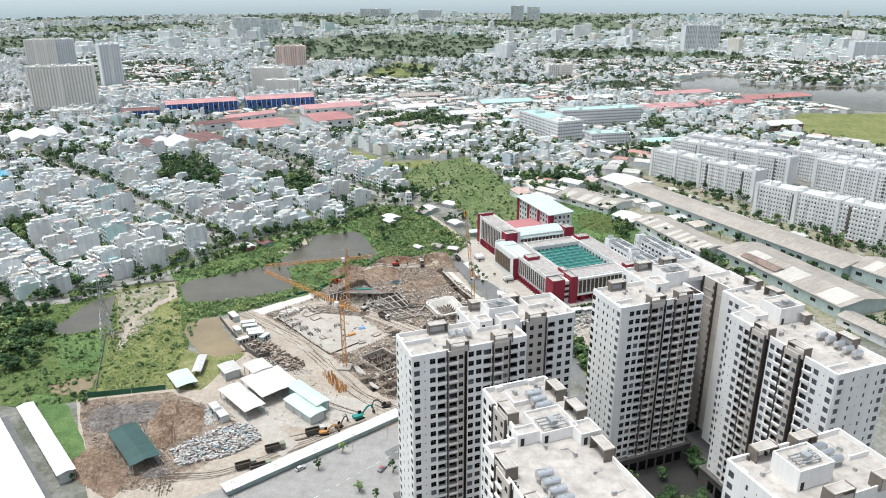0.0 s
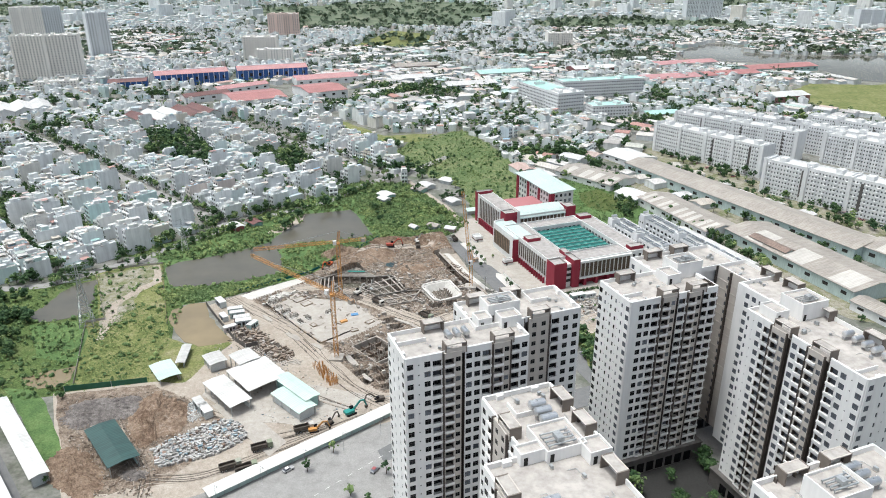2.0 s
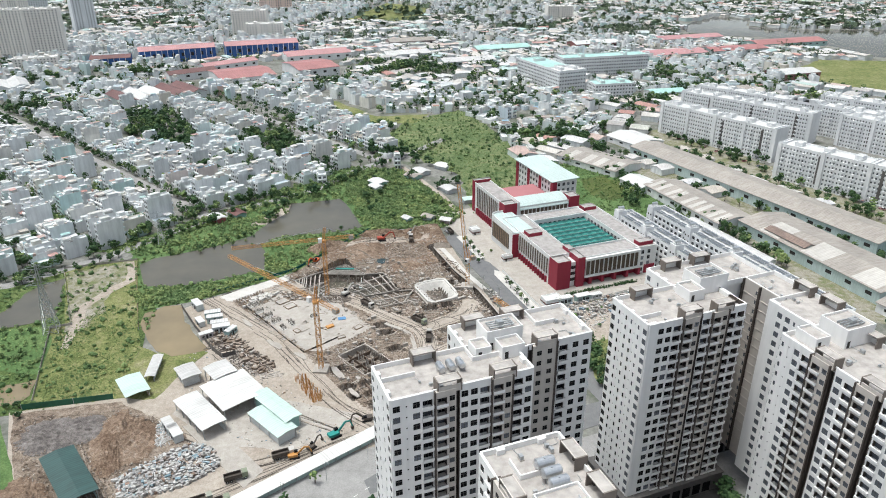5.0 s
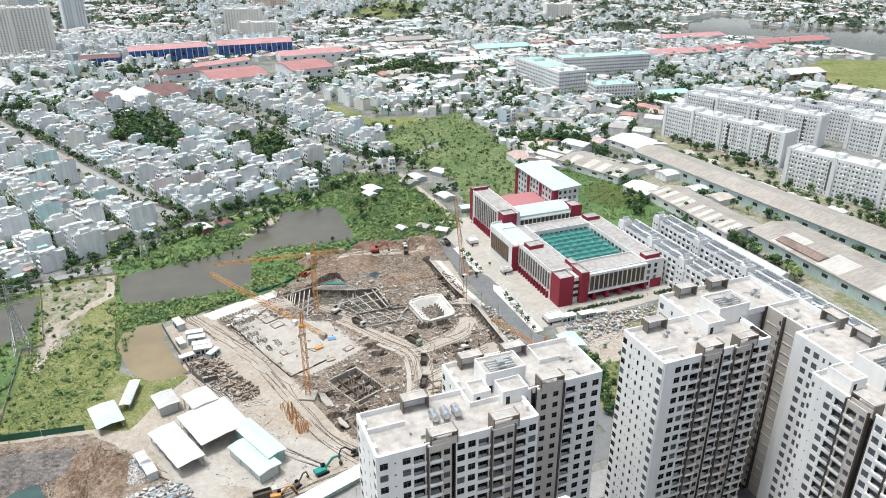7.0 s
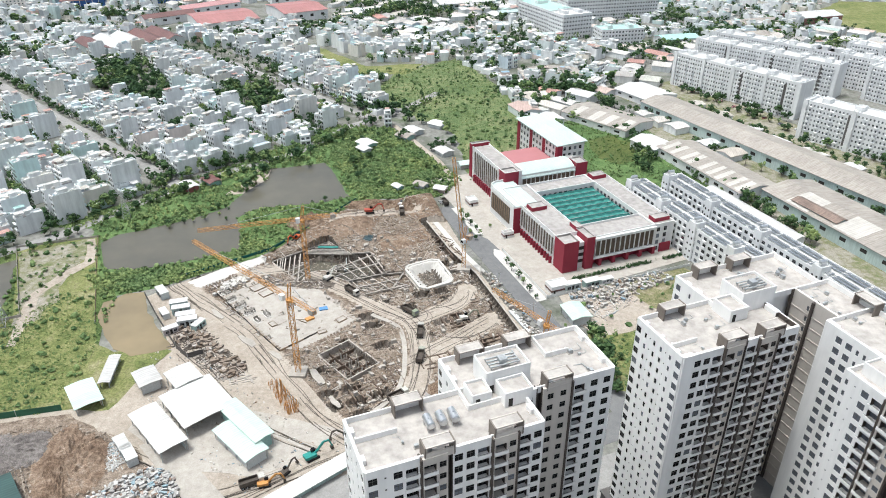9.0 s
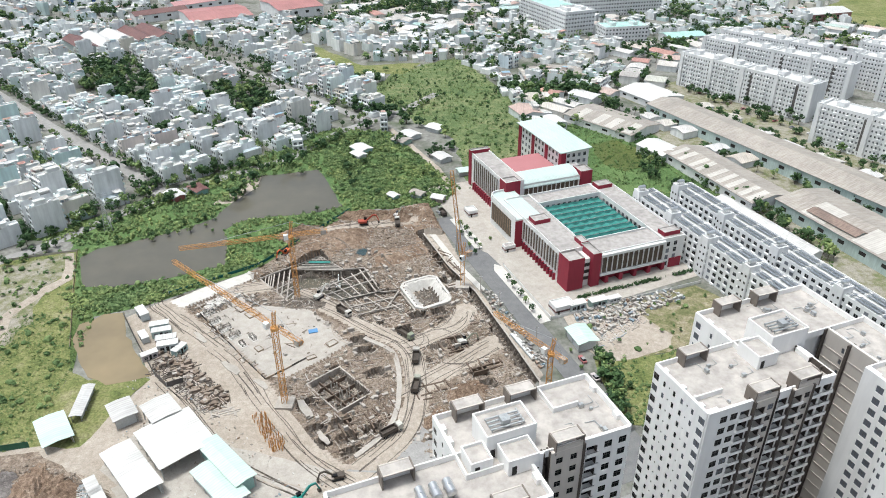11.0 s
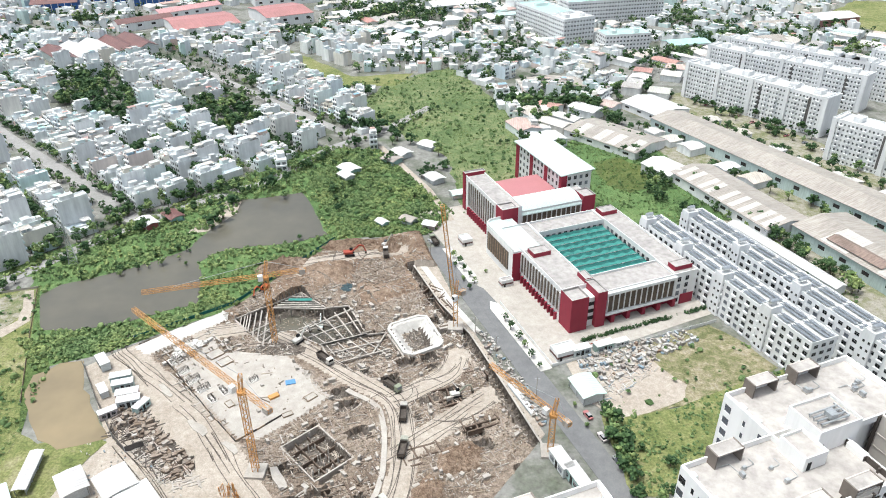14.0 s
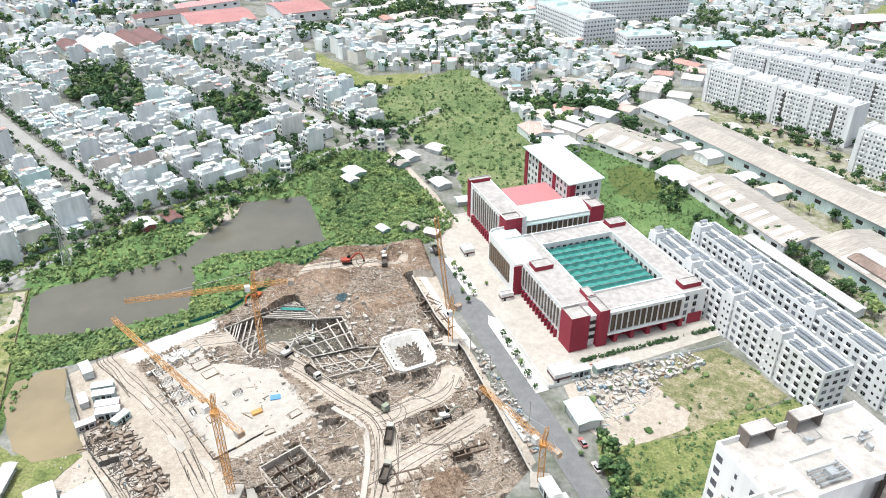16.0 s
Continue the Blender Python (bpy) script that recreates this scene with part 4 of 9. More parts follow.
class Tower:
    def __init__(self, name, label, du=0.0, dv=0.0):
        self.ob = thing(name, at(*W(du, dv), 0, 25), label, "apartment tower", "tower blocks of the estate")
        self.wall = Mesh("tower_white", "tower_beige", "tower_brown", "dark_void")
        self.base = Mesh("podium", "tower_white", "glass")
        self.more = Mesh("glass", "frame_dark")
        self.count = 0
        self.bcount = 0

    def add(self, kind, m, near):
        if near and self.count < 300:
            part("window", WIN[kind], self.ob, "", m)
            self.count += 1
        else:
            w, h, _ = OPENING[kind]
            self.more.box(-w / 2, w / 2, -0.06, 0.0, 0, h, 0, None, m)
            self.more.box(-w / 2, w / 2, -0.1, -0.06, h * 0.6, h * 0.6 + 0.07, 1, None, m)
            self.more.box(-0.04, 0.04, -0.1, -0.06, 0, h, 1, None, m)

    def facade(self, u0, v0, deg, length, pattern, near=True, depth=0.35, portals=True):
        """One outer wall from (u0, v0) going along deg; its outside lies to the right of that way."""
        m = Matrix.Translation((u0, v0, 0)) @ Matrix.Rotation(radians(deg), 4, "Z")
        k = length / sum(BAY[c] for c in pattern)
        x = 0.0
        wall = self.wall
        for ci, c in enumerate(pattern):
            w = BAY[c] * k
            xm = x + w / 2
            if c == "p":
                wall.box(x, x + w, -depth, 1, BASE, TOP + 1.4, 0, None, m)
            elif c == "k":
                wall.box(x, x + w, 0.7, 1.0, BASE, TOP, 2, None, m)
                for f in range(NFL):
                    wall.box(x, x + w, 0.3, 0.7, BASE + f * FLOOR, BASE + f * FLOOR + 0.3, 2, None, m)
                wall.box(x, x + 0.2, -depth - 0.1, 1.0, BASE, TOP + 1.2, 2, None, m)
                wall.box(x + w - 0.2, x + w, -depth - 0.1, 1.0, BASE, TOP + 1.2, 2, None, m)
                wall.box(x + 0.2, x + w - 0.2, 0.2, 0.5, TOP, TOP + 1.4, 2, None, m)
            elif c == "f":
                wall.box(x, x + w, -depth - 0.75, 1, BASE, TOP + 1.2, 2, None, m)
            else:
                beige = c in "gh"
                mt = 1 if c in "ghl" else 0
                pr = depth + (0.45 if beige else 0.0)
                wall.box(x, x + w, -pr, -0.06, TOP - 0.36, TOP + (1.0 if beige else 1.4), mt, None, m)
                last = x
                for kind, share in BAY_OPENS[c]:
                    ow, h, z1 = OPENING[kind]
                    o = x + w * share
                    wall.box(last, o - ow / 2, -pr, 1, BASE, TOP - 0.35, mt, None, m)      # pier
                    last = o + ow / 2
                    for f in range(NFL):
                        z = BASE + f * FLOOR
                        wall.box(o - ow / 2, o + ow / 2, -pr + 0.02, 1, z - (FLOOR - h - z1 if f else 0), z + z1, mt, None, m)
                        # near-black back and brown liner build the recess shade into its colours
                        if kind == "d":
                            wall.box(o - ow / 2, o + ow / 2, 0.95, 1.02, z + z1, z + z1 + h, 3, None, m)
                            for x0, x1 in ((o - ow / 2, o - ow / 2 + 0.06), (o + ow / 2 - 0.06, o + ow / 2)):      # dark brown cheeks
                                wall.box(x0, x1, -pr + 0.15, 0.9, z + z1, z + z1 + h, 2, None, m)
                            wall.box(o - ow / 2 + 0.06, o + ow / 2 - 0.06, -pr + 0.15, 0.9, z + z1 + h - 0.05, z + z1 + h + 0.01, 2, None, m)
                        self.add(kind, m @ Matrix.Translation((o, 0.9 if kind == "d" else -pr + 0.16, z + z1)), near)
                        if kind == "d" and near and self.bcount < 160:
                            part("balcony", BALC, self.ob, "", m @ Matrix.Translation((o, -pr + 0.05, z + 0.1)))
                            self.bcount += 1
                        elif kind == "d":
                            wall.box(o - 1.5, o + 1.5, -pr - 0.5, -pr, z, z + 0.7, 0, None, m)
                    wall.box(o - ow / 2, o + ow / 2, -pr + 0.02, 1, TOP - FLOOR + z1 + h, TOP - 0.36, mt, None, m)
                wall.box(last, x + w, -pr, 1, BASE, TOP - 0.35, mt, None, m)
                if c == "l":
                    for f in range(NFL):
                        wall.box(x, x + w, -pr - 0.12, -pr, BASE + f * FLOOR - 0.1, BASE + f * FLOOR + 0.15, 1, None, m)
            x += w
        return m

    def portal(self, u, v, deg, w=6.4, d=3.0, h=3.4):
        """Brown open frame on the parapet above a bay."""
        f = Mesh("brown_frame", "tower_beige", "roof_screed")
        t = 0.3
        f.box(-w / 2, -w / 2 + t, 0, d, 0.0, h, 0).box(w / 2 - t, w / 2, 0, d, 0.0, h, 0)
        f.box(-w / 2 + t, w / 2 - t, 0.02, d - 0.02, h - 0.32, h - 0.12, 2)
        f.box(-w / 2 + t, w / 2 - t, 0, 0.25, h - 0.12, h, 1).box(-w / 2 + t, w / 2 - t, d - 0.25, d, h - 0.12, h, 1)
        f.box(-w / 2 + t, w / 2 - t, 0.05, 0.35, 0.0, h - 1.5, 1)
        part("roof_frame", f, self.ob, "brown painted roof frame with a pale slab on top", Matrix.Translation((u, v, TOP + 0.1)) @ Matrix.Rotation(radians(deg), 4, "Z"))

    def block(self, u0, u1, v0, v1, podium=True, z1=None):
        """Core volume with roof slab and parapet; facades are hung on it."""
        z1 = z1 or TOP
        self.wall.box(u0 + 1, u1 - 1, v0 + 1, v1 - 1, BASE, z1 - 0.35, 0)
        r = Mesh("roof_screed", "tower_white")
        e = 0.006 * len(self.ob.children)
        r.tray(u0 - 0.05 - e, u1 + 0.05 + e, v0 - 0.05 - e, v1 + 0.05 + e, z1 - 0.3 - e, z1 + 0.1 + e, 1.35, 0.3, 1, 0)
        part("roof", r, self.ob, "pale screeded flat roof with parapet")
        if podium:
            self.base.box(u0 - 2.0, u1 + 2.0, v0 - 2.0, v1 + 2.0, 0, BASE - 0.6, 0)
            self.base.box(u0 - 2.3, u1 + 2.3, v0 - 2.3, v1 + 2.3, BASE - 0.6, BASE, 0)
            n = int((u1 - u0) / 4)
            for i in range(n):
                self.base.box(u0 + 4 * i + 0.6, u0 + 4 * i + 3.6, v0 - 2.05, v0 - 2.0, 0.5, 4.4, 2)
            n = int((v1 - v0) / 4)
            for i in range(n):
                self.base.box(u0 - 2.05, u0 - 2.0, v0 + 4 * i + 0.6, v0 + 4 * i + 3.6, 0.5, 4.4, 2)

    def hut(self, u0, u1, v0, v1, h, base=0.1):
        """Stair head or lift room on the roof."""
        m = Mesh("tower_white", "roof_screed", "dark_void")
        z = TOP + base
        m.tray(u0, u1, v0, v1, z, z + h, 0.7, 0.25, 0, 1)
        m.box(u0 + 0.8, u0 + 1.8, v0 - 0.03, v0, z, z + 2.1, 2)
        part("roof_room", m, self.ob)

    def rim(self, u0, u1, v0, v1, h=1.3):
        """Low upstand walls that divide the roof."""
        m = Mesh("tower_white")
        z = TOP + 0.1
        m.box(u0, u1, v0, v0 + 0.3, z, z + h).box(u0, u0 + 0.3, v0 + 0.3, v1, z, z + h)
        part("upstand", m, self.ob)

    def done(self):
        part("wall", self.wall, self.ob, "white and beige painted walls with brown recesses")
        part("podium", self.base, self.ob, "dark stone clad podium")
        if self.more.f:
            part("window_rest", self.more, self.ob, "", kind="stuff")


TANKS = []


def tanks(u, v, n, deg, size=1.0, gap=2.3):
    """Lying stainless water tanks on a rack."""
    for i in range(n):
        a = radians(deg)
        p = W(u - math.sin(a) * gap * i, v + math.cos(a) * gap * i)
        m = at(p[0], p[1], TOP + 0.1, 25 + deg, size)
        if TANKS:
            TANKS.append(copy_thing(TANKS[0], m))
            continue
        t = thing("water_tank", m, "lying stainless steel water tank on a rack", "water tank", "roof water tanks")
        body = Mesh("steel")
        for x0, x1, r0, r1 in ((-1.8, -1.55, 0.55, 0.9), (-1.55, 1.55, 0.9, 0.9), (1.55, 1.8, 0.9, 0.55)):
            body.tube((x0, 0, 1.75), (x1, 0, 1.75), r0, r1, 16)
        shell = part("tank", body, t, smooth=False)
        for x in (-1.2, 1.2):
            for y in (-0.6, 0.6):
                leg = Mesh("galv")
                leg.box(x - 0.06, x + 0.06, y - 0.06, y + 0.06, 0, 1.1)
                part("leg", leg, t)
            cr = Mesh("galv")
            cr.box(x - 0.08, x + 0.08, -0.8, 0.8, 1.1, 1.2)
            part("cradle", cr, t)
        hatch = Mesh("steel")
        hatch.tube((0, 0, 2.6), (0, 0, 2.8), 0.25, 0.25, 10)
        part("hatch", hatch, shell, "round steel hatch")
        TANKS.append(t)


def pipes(u, v, w, d):
    """Pipe loops and valves of a pump plant."""
    t = thing("roof_pipework", at(*W(u, v), TOP + 0.1, 25), "grey roof pipework and ducts on short supports", "pipework", "roof pipework")
    for i in range(4):
        m = Mesh("galv")
        y = d * (i / 4)
        m.tube((0, y, 0.7), (w, y, 0.7), 0.22, 0.22, 8).tube((w, y, 0.7), (w, y + 0.7, 0.7), 0.2, 0.2, 8)
        m.box(0.2, 0.35, y - 0.1, y + 0.1, 0, 0.6).box(w - 0.6, w - 0.45, y - 0.1, y + 0.1, 0, 0.6)
        part("pipe", m, t)
    m = Mesh("galv")
    m.box(w * 0.35, w * 0.6, 0.2, d * 0.5, 0.95, 1.9).box(w * 0.4, w * 0.55, 0.3, d * 0.4, 0.0, 0.95)
    part("duct_box", m, t)


# twin block by the site
a = Tower("tower_block", "twin white and brown apartment tower beside the building site", 0.6, 1.7)
a.block(55.3, 93.0, 170.6, 186.0)
a.block(80.5, 116.0, 180.2, 197.2)
a.facade(55.3, 170.6, 0, 37.7, FRONT)
a.facade(93.0, 170.6, 90, 9.6, "wpw")
a.facade(55.3, 186.0, -90, 15.4, SIDE)
a.facade(93.0, 180.2, 0, 23.0, "wkgfbww")
a.facade(116.0, 180.2, 90, 17.0, SIDE, near=False)
a.facade(80.5, 197.2, -90, 11.2, "wpnpw", near=False)
for u, v, d in ((70.2, 170.0, 0), (85.0, 170.0, 0), (68.5, 186.6, 180), (101.8, 179.4, 0), (87.5, 197.8, 180), (99.5, 197.8, 180)):
    a.portal(u, v, d)
a.hut(86.0, 96.5, 183.5, 190.5, 5.0)
a.hut(81.5, 86.0, 180.5, 185.5, 2.6)
a.hut(88.0, 94.5, 178.2, 183.3, 3.0)
a.rim(55.9, 64.5, 179.6, 180.2)
a.rim(104, 110, 190.0, 196.5)
a.done()
tanks(71.6, 180.3, 3, -90, gap=2.7)
pipes(88.1, 186.7, 7.0, 4.0)
bpy.data.objects["roof_pipework"].location.z += 5.0

# the angled block of the estate
c = Tower("tower_block", "long angled white and brown apartment tower with a shaded court", 1.0, 1.2)
c.block(132.2, 166.2, 177.6, 195.0)
c.block(153.3, 187.0, 191.0, 207.8)
c.block(174.4, 190.0, 160.5, 176.8, podium=False)
c.block(178.2, 190.0, 176.7, 191.2, podium=False)
c.block(163.6, 184.0, 118.0, 160.8)
c.facade(132.2, 177.6, 0, 34.0, "ppwwbfhkbfhfbb")
c.facade(132.2, 195.0, -90, 17.4, "wpnvnpnvnpw")
c.facade(163.6, 160.8, -90, 42.8, "nvwbfhfkwbfhfkbwvw")
c.facade(178.2, 191.2, -90, 14.5, "flflf")
c.facade(174.4, 176.8, -90, 16.3, "ppwwnnpp")
c.facade(166.2, 177.6, 90, 13.4, "kkpk", near=False)
c.facade(163.6, 118.0, 0, 20.4, "wpnvnpnw", near=False)
c.facade(153.3, 207.8, -90, 12.8, "wpnpw", near=False)
for u, v, d in ((146.8, 177.0, 0), (158.2, 177.0, 0), (141.0, 195.6, 180), (163.0, 146.5, -90), (163.0, 132.6, -90), (161.5, 208.4, 180), (173.0, 208.4, 180), (190.6, 178.0, 90), (190.6, 168.0, 90), (184.6, 150, 90), (184.6, 132, 90)):
    c.portal(u, v, d)
c.hut(158.0, 168.5, 188.5, 196.5, 5.0)
c.hut(152.5, 158.0, 186.0, 192.5, 2.8)
c.hut(174.0, 184.0, 150.0, 159.0, 5.0)
c.hut(166.5, 171.5, 152.5, 159.5, 2.6)
c.rim(133.0, 140.0, 182.6, 183.2)
c.rim(164.4, 172.0, 122.0, 122.6)
c.done()
tanks(179.5, 125.7, 5, 0, gap=3.2)
pipes(160.5, 191.2, 7.0, 4.0)
pipes(176.5, 153.2, 6.5, 4.0)

# the near block whose roof slides by
f = Tower("tower_block", "white apartment tower with brown bays and a tank filled roof")
f.block(68.3, 87.0, 124.0, 148.0)
f.block(58.4, 84.5, 90.0, 124.5)
f.facade(68.3, 148.0, -90, 23.5, "wbfgfbw", near=False)
f.facade(87.0, 124.0, 90, 24.0, "wbfgfbw", near=False)
f.facade(58.4, 124.5, -90, 34.5, "wbfhkbwfhfw", near=False)
f.facade(87.0, 148.0, 180, 18.7, SIDE, near=False)
f.facade(68.3, 124.5, 180, 9.9, "wpw", near=False)
for u, v, d in ((67.7, 134.5, -90), (87.6, 140.0, 90), (57.8, 115.0, -90), (87.6, 129.5, 90), (57.8, 100, -90), (85.1, 113, 90)):
    f.portal(u, v, d)
f.hut(72.0, 82.0, 121.5, 131.5, 2.4)
f.hut(66.0, 72.0, 122.5, 126.0, 2.6)
f.hut(80.5, 86.0, 117.5, 123.0, 2.6)
f.rim(73.0, 78.0, 138.6, 144.0)
f.done()
tanks(79.0, 133.6, 3, 0, 1.25, gap=3.0)
tanks(66.0, 100.0, 4, 0, 1.2, gap=3.0)
pipes(73.0, 123.0, 7.0, 5.5)

# the block at the near corner
g = Tower("tower_block", "white apartment tower seen from above by its roof")
g.block(108.8, 143.0, 80.0, 99.3)
g.facade(108.8, 99.3, -90, 19.3, SIDE, near=False)
g.facade(143.0, 99.3, 180, 34.2, FRONT, near=False)
for u, v, d in ((118.0, 99.9, 180), (130.0, 99.9, 180), (122, 79.4, 0), (136, 79.4, 0)):
    g.portal(u, v, d)
g.hut(116.0, 126.0, 86.0, 94.0, 4.6)
g.rim(136.0, 142.0, 90.0, 90.6)
g.done()
tanks(131.5, 90.0, 3, 0, gap=2.6)
pipes(117.5, 88.0, 6.5, 4.0)
for ob in [o for o in bpy.data.objects if o.name.startswith("roof_pipework.")]:
    ob.location.z += {"roof_pipework.001": 5.2, "roof_pipework.003": 2.6}.get(ob.name, 4.8)
# small plant on the roofs
UNIT = None
rr = random.Random(77)
for u0, u1, v0, v1, n in ((57, 70, 172, 184, 4), (98, 114, 182, 195, 6), (134, 150, 179, 193, 6), (170, 185, 193, 206, 6), (180, 188, 162, 189, 8), (165, 182, 120, 148, 8), (70, 85, 133, 146, 5), (60, 82, 92, 120, 9), (111, 141, 82, 97, 8)):
    for k in range(n):
        p = W(rr.uniform(u0, u1), rr.uniform(v0, v1))
        m = at(p[0], p[1], TOP + 0.12, 25 + 90 * rr.randrange(2), rr.uniform(0.7, 1.3))
        if UNIT:
            copy_thing(UNIT, m)
            continue
        UNIT = thing("roof_unit", m, "small galvanised ventilation unit on a tower roof", "vent", "roof vents")
        part("plinth", Mesh("concrete").box(-0.7, 0.7, -0.5, 0.5, 0, 0.2), UNIT)
        part("casing", Mesh("galv").box(-0.55, 0.55, -0.38, 0.38, 0.2, 1.1), UNIT)
        part("pipe", Mesh("galv").tube((0.4, 0, 0.25), (3.4, 0.3, 0.25), 0.08, 0.08, 6).tube((3.4, 0.3, 0.25), (3.5, 2.6, 0.25), 0.08, 0.08, 6), UNIT)

# ---- the school: three red and white buildings ----
SW = window_mesh("school_window", 1.6, 2.0, 1)
SFIN = Mesh("school_bronze").box(-0.55, 0.55, -0.12, 0.0, 0, 1.0).data("bronze_panel")
SCOL = Mesh("school_white").box(-0.15, 0.15, -0.6, 0.1, 0, 1.0).data("column")


def screen_wall(ob, u, v, deg, length, z0, z1, n, glass=True):
    """White uprights in front of dark bronze panels."""
    m = Matrix.Translation((u, v, 0)) @ Matrix.Rotation(radians(deg), 4, "Z")
    step = length / n
    for i in range(n + 1):
        part("column", SCOL, ob, "", m @ Matrix.Translation((i * step, 0, z0)) @ Matrix.Diagonal((1, 1, z1 - z0, 1)))
    for i in range(n):
        part("panel", SFIN, ob, "", m @ Matrix.Translation(((i + 0.5) * step, -0.05, z0 + 0.4)) @ Matrix.Diagonal(((step - 0.32) / 1.1, 1, z1 - z0 - 0.9, 1)))


def block_part(ob, name, mats, box, label="", rim=0.0, floor=None):
    m = Mesh(*mats)
    if rim:
        m.tray(*box, rim, 0.3, 0, 1 if len(mats) > 1 else 0, 1 if len(mats) > 1 and mats[0] == "school_red" else 0)
    else:
        m.box(*box)
    return part(name, m, ob, label)


s = thing("school_building", at(0, 0, 0, 25) @ Matrix.Translation((187.5, 319.6, 0)) @ Matrix.Diagonal((1.026, 1.067, 1.05, 1)) @ Matrix.Translation((-184.5, -315.6, 0)), "red and white school round a net covered court", "school", "school buildings")
H = 14.0
CU0, CU1, CV0, CV1 = 198.0, 232.0, 327.5, 365.0
for nm, b in (("wing", (184.5, CU0, 322.6, 375.0)), ("wing", (CU0, CU1, 315.6, CV0)), ("wing", (CU1, 243.0, 315.6, 375.0)), ("wing", (CU0, CU1, CV1, 375.0))):
    block_part(s, nm, ("school_white", "school_roof"), (*b, 4.2 if b[3] < 330 else 0, H), "white walled wing with a grey flat roof", 0.9)
# ground floor behind the raised front
block_part(s, "ground_floor", ("school_red",), (200, 240, 317.6, CV0 - 0.1, 0, 4.2), "deep red recessed ground floor")
block_part(s, "corner_block", ("school_red", "school_roof"), (184.2, 191.8, 314.6, 322.5, 0, H), "solid deep red corner block", 0.9)
block_part(s, "stair_slot", ("school_white",), (191.9, 195.4, 316.2, 322.5, 0, H - 1.0), "white open stair slot")
# flat near-black sheets paint the dark of the slot openings
for z in (3.0, 6.2, 9.4):
    block_part(s, "slot_opening", ("dark_void",), (191.95, 195.35, 316.12, 316.2, z, z + 1.6))
block_part(s, "red_pier", ("school_red", "school_roof"), (195.5, 199.6, 314.2, 324.0, 0, H + 1.2), "deep red stair pier", 0.6)
block_part(s, "red_base", ("school_red",), (236.0, 242.2, 315.2, 321, 0, 4.6), "deep red base")
fr = Mesh("school_white")
fr.box(199.8, 232.2, 314.2, 315.5, 4.2, 4.9).box(199.8, 232.2, 314.2, 315.5, H - 0.9, H + 0.3)
part("front_frame", fr, s, "projecting white frame")
screen_wall(s, 200.6, 315.2, 0, 31.0, 4.9, H - 0.9, 12)
for i in range(2):
    for k in range(4):
        part("window", SW, s, "", Matrix.Translation((234.4 + i * 3.8, 315.62, 1.3 + 3.2 * k)))
for i in range(9):
    block_part(s, "porch", ("school_red",), (203.0 + i * 3.6, 204.6 + i * 3.6, 314.6, 317.5, 0, 3.6)) if i % 2 == 0 else None
screen_wall(s, 184.4, 354.0, -90, 31.0, 4.4, H - 0.6, 13)
for i in range(12):
    block_part(s, "porch", ("school_red",), (183.2, 184.45, 324.4 + i * 2.5, 325.0 + i * 2.5, 0, 3.4))
    part("window", SW, s, "", Matrix.Translation((184.42, 326.2 + i * 2.5, 1.0)) @ Matrix.Rotation(radians(-90), 4, "Z"))
for k in range(4):
    for i in range(12):
        part("window", SW, s, "", Matrix.Translation((243.06, 325 + i * 3.7, 1.2 + 3.3 * k)) @ Matrix.Rotation(radians(90), 4, "Z"))
# rounded entrance wing
m = Mesh("school_white", "vault", "school_bronze", "school_red")
arc = [(180.6 + 4.5 - 4.5 * math.cos(radians(a)), 379.6 + 4.5 * math.sin(radians(a))) for a in range(0, 91, 15)]
m.prism([(180.6, 355.0), (194, 355.0), (194, 384.1)] + arc[::-1], 0, H + 0.2, 0, 1)
part("entrance_wing", m, s, "white entrance wing with a rounded corner and mint roof")
rim = Mesh("school_white")
pts = [(180.9, 355.2), (180.9, 379.6)] + [(x + 0.3, y - 0.3) for x, y in arc] + [(194, 383.9)]
for p, q in zip(pts, pts[1:]):
    rim.beam((*p, H + 0.7), (*q, H + 0.7), 0.35, 0, 1.1)
part("parapet", rim, s)
block_part(s, "entrance_screen", ("school_bronze",), (180.3, 180.6, 359, 379, 3.6, H - 2.0), "bronze slatted screen")
block_part(s, "entrance_side", ("school_red",), (180.5, 191.5, 354.7, 355.0, 0, H - 0.6), "deep red side wall")
for i in range(9):
    block_part(s, "slat", ("timber",), (180.1, 180.3, 359.5 + i * 2.2, 360.1 + i * 2.2, 3.6, H - 2.2))
for u0, u1, v0, v1 in ((233.5, 241.5, 369, 374.4), (234.0, 242.4, 318.5, 323.0), (186.5, 194.5, 348.0, 353.5), (196.0, 199.4, 324.2, 330)):
    block_part(s, "stair_head", ("school_red", "school_roof"), (u0, u1, v0, v1, H + 0.05, H + 1.7), "deep red stair head", 0.3)
